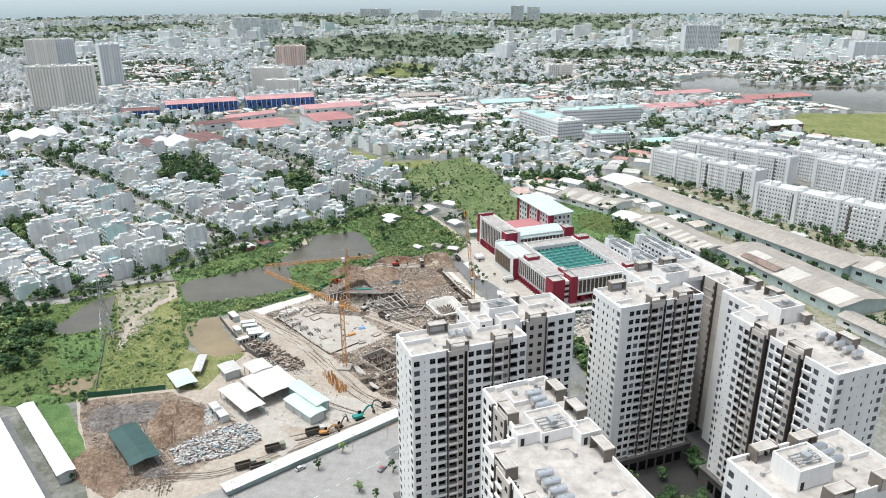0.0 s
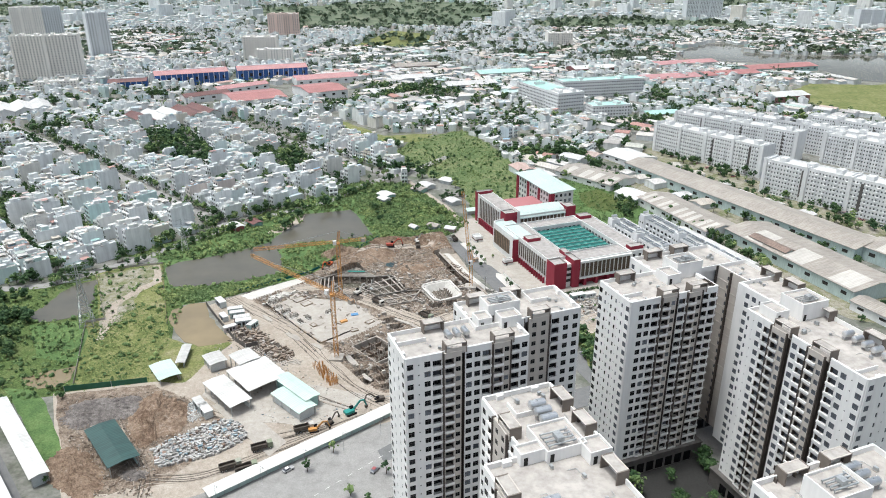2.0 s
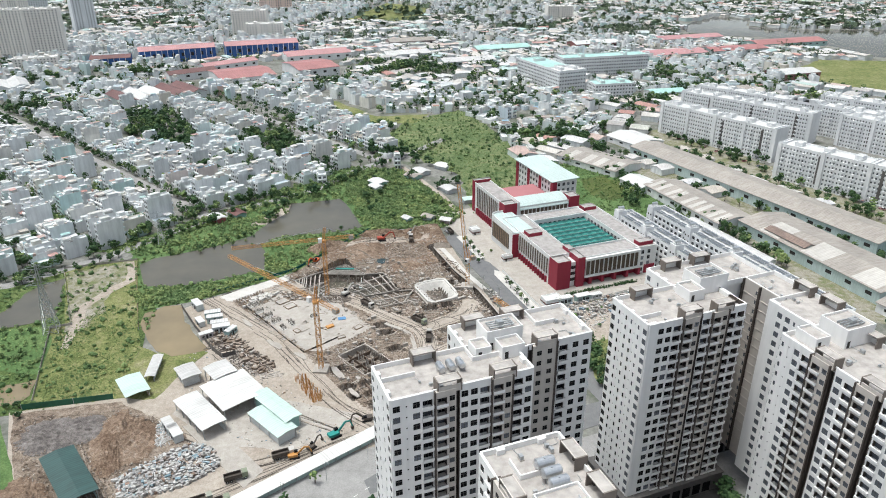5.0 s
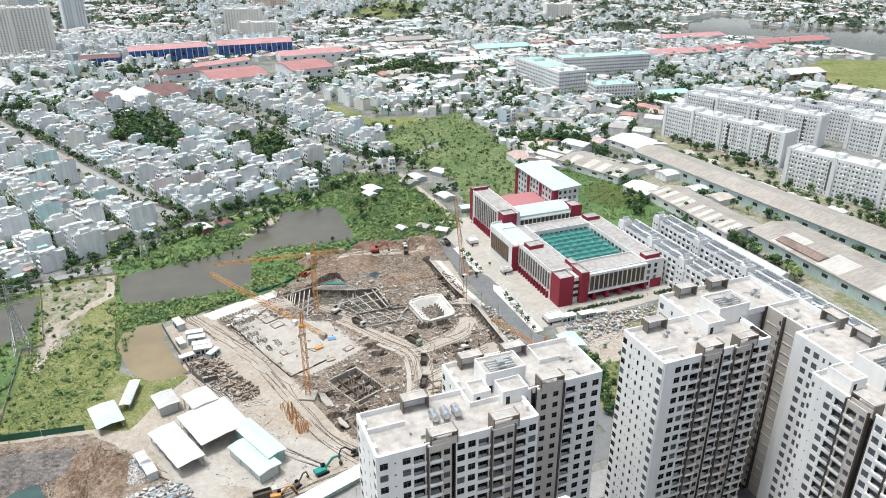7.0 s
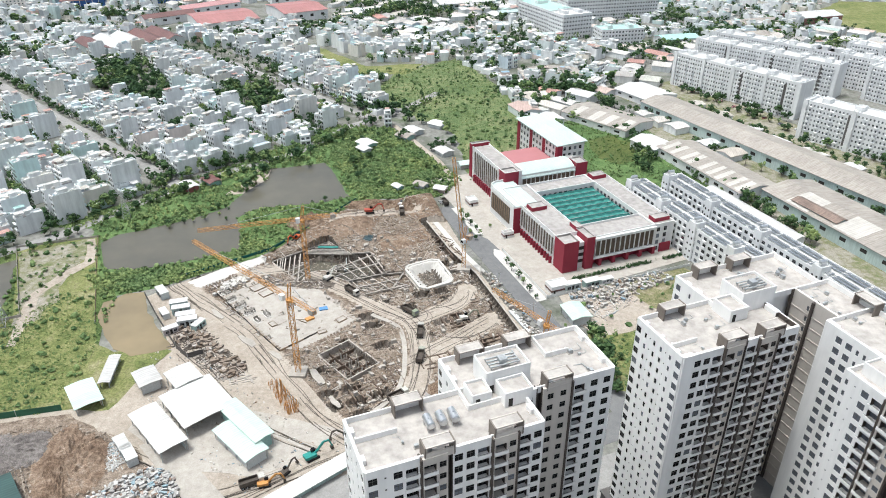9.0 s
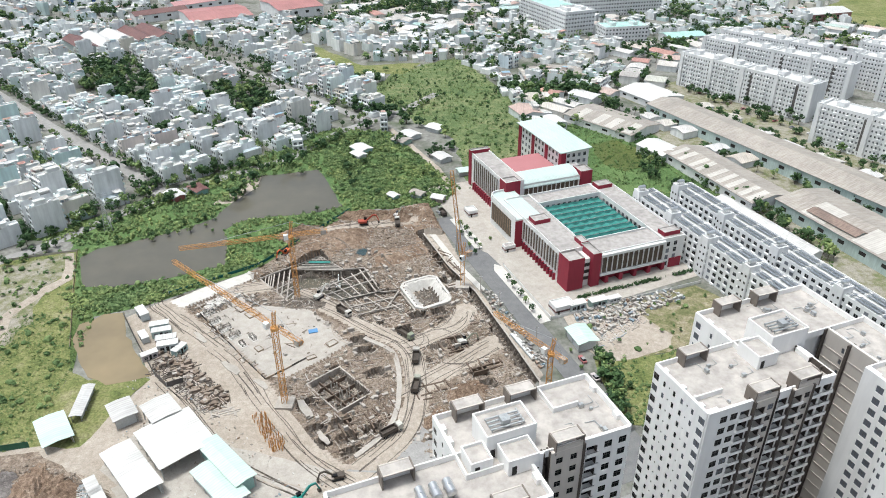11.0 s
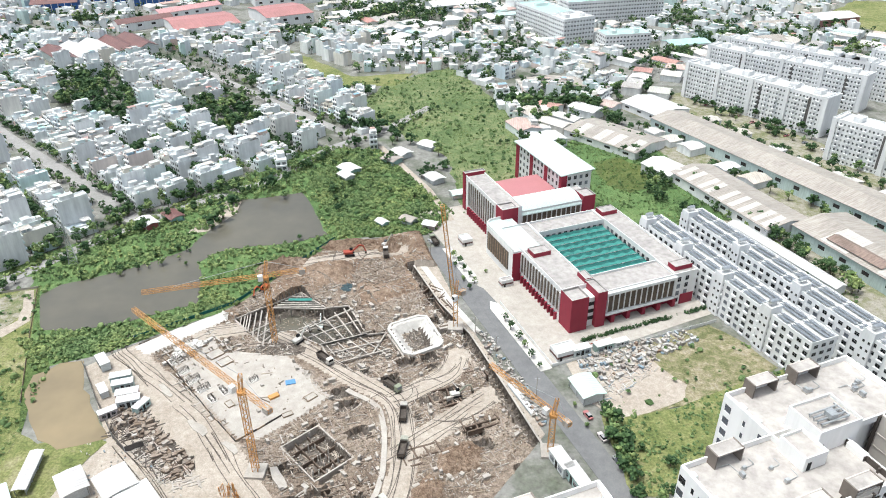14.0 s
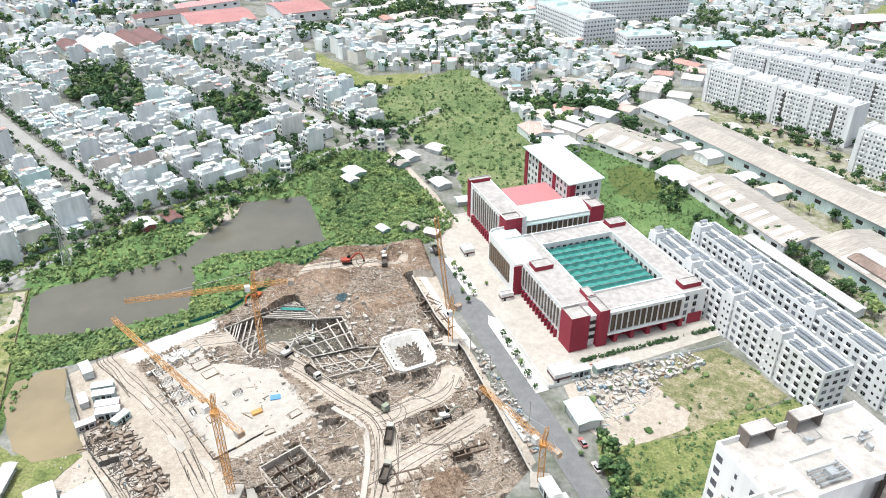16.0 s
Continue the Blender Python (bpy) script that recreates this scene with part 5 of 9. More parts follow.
# net roof of the court, seven sagging bays in strips
floor_court = Mesh("school_roof")
floor_court.box(CU0, CU1, CV0, CV1, 0.2, 0.4)
part("court_floor", floor_court, s)
NB, SEG = 8, 12
for b in range(NB):
    m = Mesh("net", "net_light")
    v0, v1 = CV0 + 1.2 + (CV1 - CV0 - 2.4) * b / NB, CV0 + 1.2 + (CV1 - CV0 - 2.4) * (b + 1) / NB
    x0, x1 = CU0 + 1.6, CU1 - 1.6
    rows = []
    for j in range(7):
        row = []
        for i in range(SEG * 4 + 1):
            f = j / 6
            u = x0 + (x1 - x0) * i / (SEG * 4)
            z = H - 1.2 - 0.55 * math.sin(math.pi * f) * (1 + 0.5 * math.sin(i * math.pi / 4))
            row.append((u, v0 + (v1 - v0) * (0.03 + 0.94 * f) + 0.28 * math.sin(i * math.pi / 4 + b), z))
        rows.append(row)
    for j in range(6):
        for i in range(SEG * 4):
            m.face([rows[j][i], rows[j][i + 1], rows[j + 1][i + 1], rows[j + 1][i]], 1 if j < 4 else 0)
    part("net_strip", m, s, "sagging green shade net")
    cable = Mesh("galv")
    cable.beam((CU0, v0, H - 1.15), (CU1, v0, H - 1.15), 0.12)
    part("cable", cable, s)
for i in range(11):
    for nm, x, y, d in (("w", CU0 + 2 + 3 * i, CV1 - 0.02, 0), ("e", CU1 - 0.02, CV0 + 2 + 3.2 * i, -90)):
        for k in (2, 3):
            part("window", SW, s, "", Matrix.Translation((x, y, 0.9 + 3.3 * k)) @ Matrix.Rotation(radians(d), 4, "Z"))

s = thing("school_building", at(0, 0, 0, 25), "red and white school with a curved mint metal roof", "school", "school buildings")
H = 19.0
block_part(s, "wing", ("school_white", "school_roof"), (192.5, 203.0, 391.5, 436.5, 0, H), "white walled wing with a grey flat roof", 0.9)
block_part(s, "wing", ("school_white", "school_roof"), (203.1, 243.0, 392.5, 408.5, 0, H - 3.2), "white walled wing", 0.6)
block_part(s, "corner_block", ("school_red", "school_roof"), (192.2, 200.5, 390.6, 397.5, 0, H + 0.3), "solid deep red corner block", 0.7)
block_part(s, "corner_block", ("school_red", "school_roof"), (236.5, 243.4, 391.6, 400.0, 0, H - 1.0), "solid deep red corner block", 0.7)
block_part(s, "end_wall", ("school_red", "school_roof"), (192.0, 203.4, 434.0, 437.2, 0, H + 1.4), "deep red end wall", 0.5)
block_part(s, "court_deck", ("pink_floor",), (203.1, 235.0, 409.0, 436.0, 0, H - 6.5), "pink sports deck over the court")
v = Mesh("vault")
n = 12
for i in range(n + 1):
    a = radians(18 + 144 * i / n)
    y, z = 400.8 - 9.6 * math.cos(a), H - 6.4 + 9.0 * math.sin(a) * 0.62
    v.v += [(202.0, y, z), (236.2, y, z), (236.2, y, z + 0.3), (202.0, y, z + 0.3)]
for i in range(n):
    a, b = 4 * i, 4 * i + 4
    for k in range(4):
        v.f.append((a + k, a + (k + 1) % 4, b + (k + 1) % 4, b + k))
        v.m.append(0)
v.f += [(3, 2, 1, 0), (4 * n, 4 * n + 1, 4 * n + 2, 4 * n + 3)]
v.m += [0, 0]
part("vaulted_roof", v, s, "curved mint metal roof")
screen_wall(s, 192.4, 430.0, -90, 31.0, 4.4, H - 0.6, 12)
screen_wall(s, 203.5, 392.4, 0, 32.0, 6.0, H - 4.2, 12)
for i in range(12):
    block_part(s, "porch", ("school_red",), (190.8, 192.5, 400.5 + i * 2.5, 401.4 + i * 2.5, 0, 4.2))
for i in range(10):
    part("window", SW, s, "", Matrix.Translation((204.6 + i * 3.2, 392.46, 2.2)))
    part("window", SW, s, "", Matrix.Translation((192.46, 401 + i * 2.9, 1.2)) @ Matrix.Rotation(radians(-90), 4, "Z"))
block_part(s, "lower_band", ("school_red",), (203.2, 236.4, 392.1, 392.49, 0, 1.9))
block_part(s, "rail", ("galv",), (203.2, 236.0, 391.9, 392.0, H - 2.4, H - 2.2))

s = thing("school_building", at(0, 0, 0, 25), "white school hall with a mint metal roof and red end", "school", "school buildings")
H = 22.5
block_part(s, "hall", ("school_white",), (236.2, 253.4, 412.0, 462.0, 0, H - 1.2), "tall white hall")
block_part(s, "end_wall", ("school_red",), (235.7, 253.6, 459.0, 462.4, 0, H - 0.9), "deep red end wall")
block_part(s, "corner", ("school_red",), (235.9, 239.0, 411.6, 414.5, 0, H - 0.9), "deep red corner")
for i, a in enumerate((427, 443)):
    block_part(s, "red_stripe", ("school_red",), (235.9, 236.3, a, a + 3.2, 0, H - 1.2), "deep red upright stripe")
m = Mesh("vault")
lo = [(234.6, 410.6, H - 1.15), (254.6, 410.6, H - 0.4), (254.6, 463.4, H - 0.4), (234.6, 463.4, H - 1.15)]
m.slab(lo, [(x, y, z + 0.5) for x, y, z in lo], 0)
part("roof", m, s, "pale mint metal roof")
for i in range(11):
    if i in (3, 7):
        continue
    for k in range(5):
        part("window", SW, s, "", Matrix.Translation((236.17, 417 + i * 4, 2.4 + 3.9 * k)) @ Matrix.Rotation(radians(-90), 4, "Z"))
for i in range(4):
    for k in range(5):
        part("window", SW, s, "", Matrix.Translation((240.5 + i * 3.4, 411.97, 2.4 + 3.9 * k)))

# ---- apartment rows, warehouses, factories and far towers ----
FLATW = window_mesh("flat_window", 1.9, 1.5, 1)


def frame_of(p0, p1):
    a = math.atan2(p1[1] - p0[1], p1[0] - p0[0])
    return Matrix.Translation((p0[0], p0[1], 0)) @ Matrix.Rotation(a, 4, "Z"), math.hypot(p1[0] - p0[0], p1[1] - p0[1])


def bar(name, label, p0, p1, depth, floors, fh, wall="apt_white", roof="apt_roof", step=3.2, group="", rib=0, win=(1.7, 1.5), cat="apartment block", rooms=2, slots=0):
    """A slab block whose front runs from p0 to p1; it lies to the left of that line."""
    m, L = frame_of(p0, p1)
    t = thing(name, m, label, cat, group)
    h = floors * fh
    b = Mesh(wall, roof)
    b.tray(0, L, 0, depth, 0, h, 1.0, 0.3, 0, 1)
    part("body", b, t)
    n = int(L / step)
    g = Mesh("glass_far", wall)
    for f in range(floors):
        z = f * fh + 0.9
        for i in range(n):
            x = (i + 0.5) * L / n
            g.box(x - win[0] / 2, x + win[0] / 2, -0.06, 0.02, z, z + win[1], 0)
            if p0[1] < 800:
                g.box(x - win[0] / 2, x + win[0] / 2, depth - 0.02, depth + 0.06, z, z + win[1], 0)
            if i % 3 == 1:
                g.box(x - 1.2, x + 1.2, -0.9, -0.0, z - 0.9, z - 0.1, 1)
        for j in range(int(depth / step)):
            y = (j + 0.5) * depth / int(depth / step)
            for x in (-0.06, L - 0.02):
                g.box(x, x + 0.08, y - win[0] / 2, y + win[0] / 2, z, z + win[1], 0)
    part("glazing", g, t, "", kind="stuff")
    # dark strips set on the wall paint the shade of tall recesses
    for i in range(slots):
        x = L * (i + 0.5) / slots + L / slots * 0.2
        part("light_well", Mesh("podium").box(x - 1.0, x + 1.0, -0.12, -0.02, 3.0, h - 2.0), t, "dark strip painting the shade of a recessed well")
    if rib:
        for i in range(rib + 1):
            x = i * L / rib
            r = Mesh(wall, roof)
            r.tray(x - 1.4, x + 1.4, -1.0, depth + 1.0, 0, h + 0.6, 0.8, 0.25, 0, 1)
            part("stair_bay", r, t)
    for i in range(rooms):
        x = L * (i + 0.5) / rooms
        r = Mesh(wall, roof)
        r.tray(x - 2.5, x + 2.5, depth * 0.3, depth * 0.75, h, h + 2.6, 0.4, 0.2, 0, 1)
        part("roof_room", r, t)
    return t


# white apartment rows on the right, eight storeys
APTS = [((149, 672), (216, 590), 15), ((206, 552), (290, 462), 15), ((178, 722), (262, 640), 14), ((200, 748), (282, 672), 14), ((286, 640), (352, 560), 14), ((262, 692), (330, 622), 14), ((300, 712), (372, 640), 14), ((322, 560), (380, 500), 14)]
for p0, p1, d in APTS:
    bar("apartment_row", "white eight storey apartment row with dark windows", p0, p1, d, 8, 3.15, group="white apartment rows", rib=4, step=2.3, win=(1.0, 1.25), slots=3, rooms=6)

# five storey rows with solar roofs
PANEL = Mesh("solar", "galv").box(-0.95, 0.95, -0.62, 0.62, 0.0, 0.05, 1, 0).data("solar_panel")
for u0, u1, v0, v1, label in ((249.5, 261.5, 262.0, 363.5, "white five storey row with solar panels along its roof"), (271.5, 283.5, 228.0, 362.0, "long white five storey row with solar panels along its roof")):
    t = thing("apartment_row", at(0, 0, 0, 25), label, "apartment block", "solar roofed rows")
    h = 16.8
    segs = 4
    for k in range(segs):
        a, b2 = v0 + (v1 - v0) * k / segs, v0 + (v1 - v0) * (k + 1) / segs
        b = Mesh("apt_white", "apt_roof")
        b.tray(u0, u1, a + 0.01, b2 - 0.01, 0, h, 0.5, 0.25, 0, 1)
        part("body", b, t)
        r = Mesh("apt_white", "apt_roof")
        r.tray(u0 - 0.9, u0 + 4.6, b2 - 6.2, b2 - 1.6, 0, h + 2.6, 0.4, 0.25, 0, 1)
        part("stair_tower", r, t)
        for f in range(5):
            for c in range(2):
                # near-black sheet on the wall paints the shade inside the opening
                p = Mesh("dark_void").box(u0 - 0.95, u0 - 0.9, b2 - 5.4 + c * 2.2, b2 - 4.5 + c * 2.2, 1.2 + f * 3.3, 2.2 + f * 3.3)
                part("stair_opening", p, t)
    n = int((v1 - v0) / 3.6)
    for f in range(5):
        for i in range(n):
            v = v0 + (i + 0.5) * (v1 - v0) / n
            if f * n + i < 300:
                part("window", FLATW, t, "", Matrix.Translation((u0 - 0.0, v, 1.1 + 3.3 * f)) @ Matrix.Rotation(radians(-90), 4, "Z"))
            if i % 2 == 0:
                a = Mesh("apt_white").box(u0 - 0.75, u0 - 0.0, v - 1.2, v + 1.2, 0.2 + 3.3 * f, 0.95 + 3.3 * f)
                part("balcony", a, t)
    for i in range(3):
        for f in range(5):
            part("window", FLATW, t, "", Matrix.Translation((u0 + 2.2 + i * 3.6, v0 - 0.0, 1.1 + 3.3 * f)))
    cnt = 0
    rest = Mesh("solar", "galv")
    nv = int((v1 - v0) / 1.35)
    for i in range(nv):
        v = v0 + 0.9 + i * 1.35
        if (v - v0) % ((v1 - v0) / segs) > (v1 - v0) / segs - 7:
            cols = (7.6, 9.8)
        else:
            cols = (1.6, 3.7, 7.6, 9.8)
        if i % 9 == 8:
            continue
        for x in cols:
            mm = Matrix.Translation((u0 + x, v, h + 0.72)) @ Matrix.Rotation(radians(8), 4, "Y")
            if cnt < 290:
                part("solar_panel", PANEL, t, "", mm)
                cnt += 1
            else:
                rest.box(-0.95, 0.95, -0.62, 0.62, 0, 0.05, 1, 0, mm)
    if rest.f:
        part("solar_rest", rest, t, "", kind="stuff")
    for x in (1.6, 3.7, 7.6, 9.8):
        r = Mesh("galv").box(u0 + x - 0.04, u0 + x + 0.04, v0 + 0.5, v1 - 0.5, h + 0.4, h + 0.66)
        part("rail", r, t)
    for k in range(segs):
        b2 = v0 + (v1 - v0) * (k + 1) / segs
        p = W(u0 + 1.8, b2 - 4.0)
        copy_thing(TANKS[0], at(p[0], p[1], h + 2.62, 25))

# warehouses
def warehouse(label, p0, p1, depth, h, rise, wall="apt_white", roof="tan_roof", bays=1, group="", along=True, lights=0):
    """Long shed whose front runs p0 to p1, to the left of it; bays: parallel gables."""
    m, L = frame_of(p0, p1)
    t = thing("warehouse", m, label, "warehouse", group)
    for k in range(bays):
        y0, y1 = depth * k / bays, depth * (k + 1) / bays
        o = 0.6 if bays == 1 else 0.0
        part("hall", Mesh(wall).gable(0, L, y0 + 0.02, y1 - 0.02, 0, h, rise, 0, 0, o, "x", True, False), t)
        part("roof", Mesh(roof).gable(0, L, y0 + 0.02, y1 - 0.02, 0, h, rise, 0, 0, o, "x", False, True), t)
    for i in range(lights):
        x = L * (i + 0.5) / lights + RNG.uniform(-2, 2)
        q = Mesh("pale_sheet")
        y0, y1, ym = 0.5, depth / bays * 0.48, depth / bays / 2
        lo = [(x, y0, h + rise * y0 / ym + 0.3), (x + L / lights * 0.45, y0, h + rise * y0 / ym + 0.3), (x + L / lights * 0.45, y1, h + rise * y1 / ym + 0.3), (x, y1, h + rise * y1 / ym + 0.3)]
        q.slab(lo, [(a, b, c + 0.06) for a, b, c in lo])
        part("new_sheet", q, t, "newer pale roofing sheet")
    if wall == "blue_wall":
        for i in range(int(L / 7) + 1):
            part("pilaster", Mesh("apt_white").box(i * 7.0, i * 7.0 + 0.7, -0.25, 0.0, 0, h), t)
        part("ridge_light", Mesh("apt_white").box(2, L - 2, depth / 2 - 1.5, depth / 2 + 1.5, h + rise * 0.95, h + rise + 0.9), t)
    nd = max(1, int(L / 12))
    for i in range(nd):
        # near-black sheet paints the unlit inside behind the window band
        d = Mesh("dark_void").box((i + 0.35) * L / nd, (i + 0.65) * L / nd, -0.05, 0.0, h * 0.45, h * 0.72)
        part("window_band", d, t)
    return t


warehouse("very long shed with a weathered tan sheet roof", (111, 602), (216, 420), 28, 7.5, 2.6, "aqua_wall", "tan_roof", lights=0, group="long sheds")
warehouse("long shed with a patched tan sheet roof", (106, 516), (137, 448), 27, 6, 2.4, "apt_white", "tan_roof", lights=9, group="long sheds")
warehouse("long shed with a stained tan sheet roof", (150, 452), (190, 362), 34, 7, 2.6, "aqua_wall", "tan_roof", lights=3, group="long sheds")
warehouse("pale tan sheet roofed shed", (52, 584), (91, 545), 32, 5, 2.2, "apt_white", "tan_roof", lights=4, group="small sheds")
warehouse("white sheet roofed shed", (98, 642), (118, 612), 30, 5, 2.5, "apt_white", "white_roof", group="small sheds")
warehouse("white sheet roofed shed beside a big tree", (92, 530), (104, 512), 18, 5, 2.0, "apt_white", "white_roof", group="small sheds")
warehouse("tan sheet roofed shed", (24, 694), (28, 670), 50, 5, 2.5, "apt_white", "tan_roof", lights=3, group="small sheds")
warehouse("low lean-to with a pale roof beside the shed wall", (122, 458), (150, 400), 6, 4, 1.0, "apt_white", "white_roof", group="small sheds")
warehouse("open store with a rusty roof", (186, 356), (208, 312), 12, 5, 1.5, "apt_white", "tan_roof", group="small sheds")

warehouse("rust stained roof patch hall", (160, 436), (172, 410), 8, 8.4, 1.2, "aqua_wall", "rust_roof", group="small sheds")
warehouse("pale shed joined to the end of the long shed", (222, 424), (262, 356), 30, 8.2, 3.0, "aqua_wall", "tan_roof", lights=5, group="long sheds")
# teaching hospital: white wings with mint roofs
bar("hospital_wing", "white six storey wing with a mint flat roof", (30, 905), (72, 826), 30, 6, 3.7, "apt_white", "aqua_roof", group="hospital wings", cat="hospital")
bar("hospital_wing", "long white six storey wing with a mint roof", (84, 905), (188, 940), 24, 6, 3.7, "apt_white", "aqua_roof", group="hospital wings", cat="hospital")
bar("hospital_wing", "white domed corner block", (72, 822), (102, 838), 26, 6, 3.8, "apt_white", "apt_roof", group="hospital wings", cat="hospital")
bar("hospital_wing", "low white wing with a mint roof", (108, 800), (150, 812), 22, 4, 3.5, "apt_white", "aqua_roof", group="hospital wings", cat="hospital")
warehouse("green roofed hall beside the hospital", (168, 800), (205, 812), 20, 6, 2, "apt_white", "aqua_roof", group="small sheds")

# blue factory halls and red roofs
warehouse("long blue factory hall with a faded red roof", (-458, 966), (-372, 1010), 38, 16, 3.5, "blue_wall", "pink_roof", group="blue factory halls")
warehouse("long blue factory hall with a faded red roof", (-360, 1015), (-270, 1054), 40, 16, 3.5, "blue_wall", "pink_roof", group="blue factory halls")
warehouse("small blue factory hall with a maroon roof", (-512, 942), (-467, 960), 26, 10, 3, "blue_wall", "maroon_roof", group="blue factory halls")
warehouse("wide hall with a faded red roof", (-304, 836), (-250, 871), 64, 8, 3, "apt_white", "red_roof", bays=1, group="red roofed halls")
warehouse("hall with a faded red roof and pale walls", (-226, 884), (-184, 913), 62, 10, 3, "apt_white", "red_roof", group="red roofed halls")
warehouse("long hall with a pink roof", (-350, 910), (-300, 962), 20, 8, 3, "apt_white", "pink_roof", bays=1, group="red roofed halls")
warehouse("long hall with a pink roof", (-268, 985), (-190, 1025), 34, 8, 3, "apt_white", "pink_roof", bays=2, group="red roofed halls")
warehouse("long hall with a maroon roof", (-372, 858), (-330, 896), 20, 8, 3, "apt_white", "maroon_roof", bays=1, group="red roofed halls")
for k in range(5):
    d = 16
    warehouse("ribbed market hall bay", (-350 + k * 12.2, 736 + k * 12.2), (-391 + k * 12.2, 777 + k * 12.2), 16, 7, 3.2, "hut_wall", ("maroon_roof", "white_roof", "white_roof", "maroon_roof", "maroon_roof")[k], group="market hall bays")
warehouse("blue sheet roofed shed", (-455, 535), (-425, 560), 40, 6, 2.5, "apt_white", "blue_roof", group="small sheds")
warehouse("blue sheet roofed shed", (-480, 590), (-450, 612), 30, 6, 2.5, "apt_white", "blue_roof", group="small sheds")
for k in range(3):
    warehouse("white sheet roofed market bay", (-528.7 + k * 15.3, 768 + k * 12), (-563 + k * 15.3, 811 + k * 12), 19, 8, 4.0, "apt_white", "white_roof", group="white market bays")
for x, y, w, d, rf in ((180, 1010, 120, 40, "pink_roof"), (300, 1060, 90, 36, "red_roof"), (120, 1110, 70, 30, "white_roof"), (250, 1160, 110, 34, "pink_roof"), (-60, 960, 70, 30, "white_roof"), (-20, 1060, 80, 30, "aqua_roof"), (330, 900, 60, 30, "white_roof"), (250, 860, 60, 26, "tan_roof"), (-140, 1010, 60, 30, "white_roof"), (-150, 1120, 70, 30, "tan_roof"), (380, 1120, 120, 40, "red_roof"), (230, 800, 50, 24, "tan_roof")):
    warehouse("far sheet roofed hall", (x, y), (x + w * 0.93, y + w * 0.37), d, 7, 3, "hut_wall", rf, group="far halls")

# towers in the distance
for label, p, a, w, d, fl, mt in (
        ("wide cream apartment tower", (-662, 983), 12, 42, 24, 20, "cladding"), ("tall cream painted apartment tower", (-619, 992), 25, 42, 24, 20, "cladding"),
        ("slim grey apartment tower", (-698, 1249), 40, 32, 24, 23, "cladding_grey"), ("tall pale painted apartment tower", (-972, 1456), 8, 60, 30, 21, "cladding"),
        ("tall pale painted apartment tower", (-912, 1466), 35, 34, 30, 21, "cladding_grey"), ("tall pinkish painted apartment tower", (-476, 1555), 2, 31, 24, 15, "cladding_pink"),
        ("tall pinkish painted apartment tower", (-445, 1557), 15, 32, 24, 15, "cladding_pink"), ("pale stepped apartment block", (-408, 1189), 8, 52, 24, 13, "cladding"),
        ("pale stepped apartment block", (-377, 1159), 12, 54, 20, 8, "cladding"), ("grey slab tower far off", (-948, 2625), 8, 90, 36, 19, "cladding_grey"),
        ("grey slab tower far off", (-852, 2660), 8, 60, 36, 17, "cladding_grey"), ("wide grey slab block", (496, 2015), 4, 90, 36, 21, "cladding_grey"),
        ("pale grey tower far off", (-420, 3900), 0, 120, 50, 14, "cladding_grey"), ("pale grey tower far off", (60, 3700), 0, 60, 40, 22, "cladding_grey"), ("pale grey tower far off", (140, 3720), 0, 60, 40, 20, "cladding_grey"),
        ("pale grey tower far off", (-760, 4100), 0, 160, 50, 14, "cladding_grey"), ("low pale painted apartment block", (100, 1420), 12, 46, 20, 8, "cladding"), ("low pale painted apartment block", (-587, 903), 24, 48, 18, 5, "cladding"),
        ("long white apartment slab block", (833, 1796), 4, 80, 26, 13, "cladding_grey")):
    q = (p[0] + w * math.cos(radians(a)), p[1] + w * math.sin(radians(a)))
    bar("apartment_tower", label, p, q, d, fl, 3.2, mt, "apt_roof", step=4.0, group="far apartment towers", rib=3 if w > 50 else 2)

# ---- trees ----
def crown_pts(rng, n, rx, rz, z):
    out = []
    lobes = [(rng.uniform(-0.55, 0.55) * rx, rng.uniform(-0.55, 0.55) * rx, z + rng.uniform(-0.45, 0.5) * rz, rng.uniform(0.4, 0.68)) for _ in range(9)]
    for i in range(n):
        lx, ly, lz, k = lobes[i % len(lobes)]
        d = Vector((rng.gauss(0, 1), rng.gauss(0, 1), rng.gauss(0, 1))).normalized()
        if d.z < -0.4:
            d.z *= -0.5
        r = k * rng.uniform(0.75, 1.08)
        out.append((Vector((lx + d.x * rx * r, ly + d.y * rx * r, lz + d.z * rz * r)), d))
    return out


def leaf_quad(m, p, d, s, rng, mi=0):
    """A folded spray of leaves."""
    t = d.orthogonal().normalized()
    t.rotate(Matrix.Rotation(rng.uniform(0, 6.28), 3, d))
    b = d.cross(t)
    lift = d * s * 0.35
    m.face([p - t * s - lift, p + b * s * 0.8, p + t * s - lift, p - b * s * 0.8], mi)


PHI = (1 + 5 ** 0.5) / 2
ICO_V = [Vector(v).normalized() for a in (-1, 1) for b in (-PHI, PHI) for v in ((0, a, b), (a, b, 0), (b, 0, a))]
ICO_F = []
for i, j, k in itertools.combinations(range(12), 3):
    if max((ICO_V[i] - ICO_V[j]).length, (ICO_V[j] - ICO_V[k]).length, (ICO_V[k] - ICO_V[i]).length) < 1.1:
        ICO_F.append((i, j, k) if (ICO_V[j] - ICO_V[i]).cross(ICO_V[k] - ICO_V[i]).dot(ICO_V[i]) > 0 else (i, k, j))


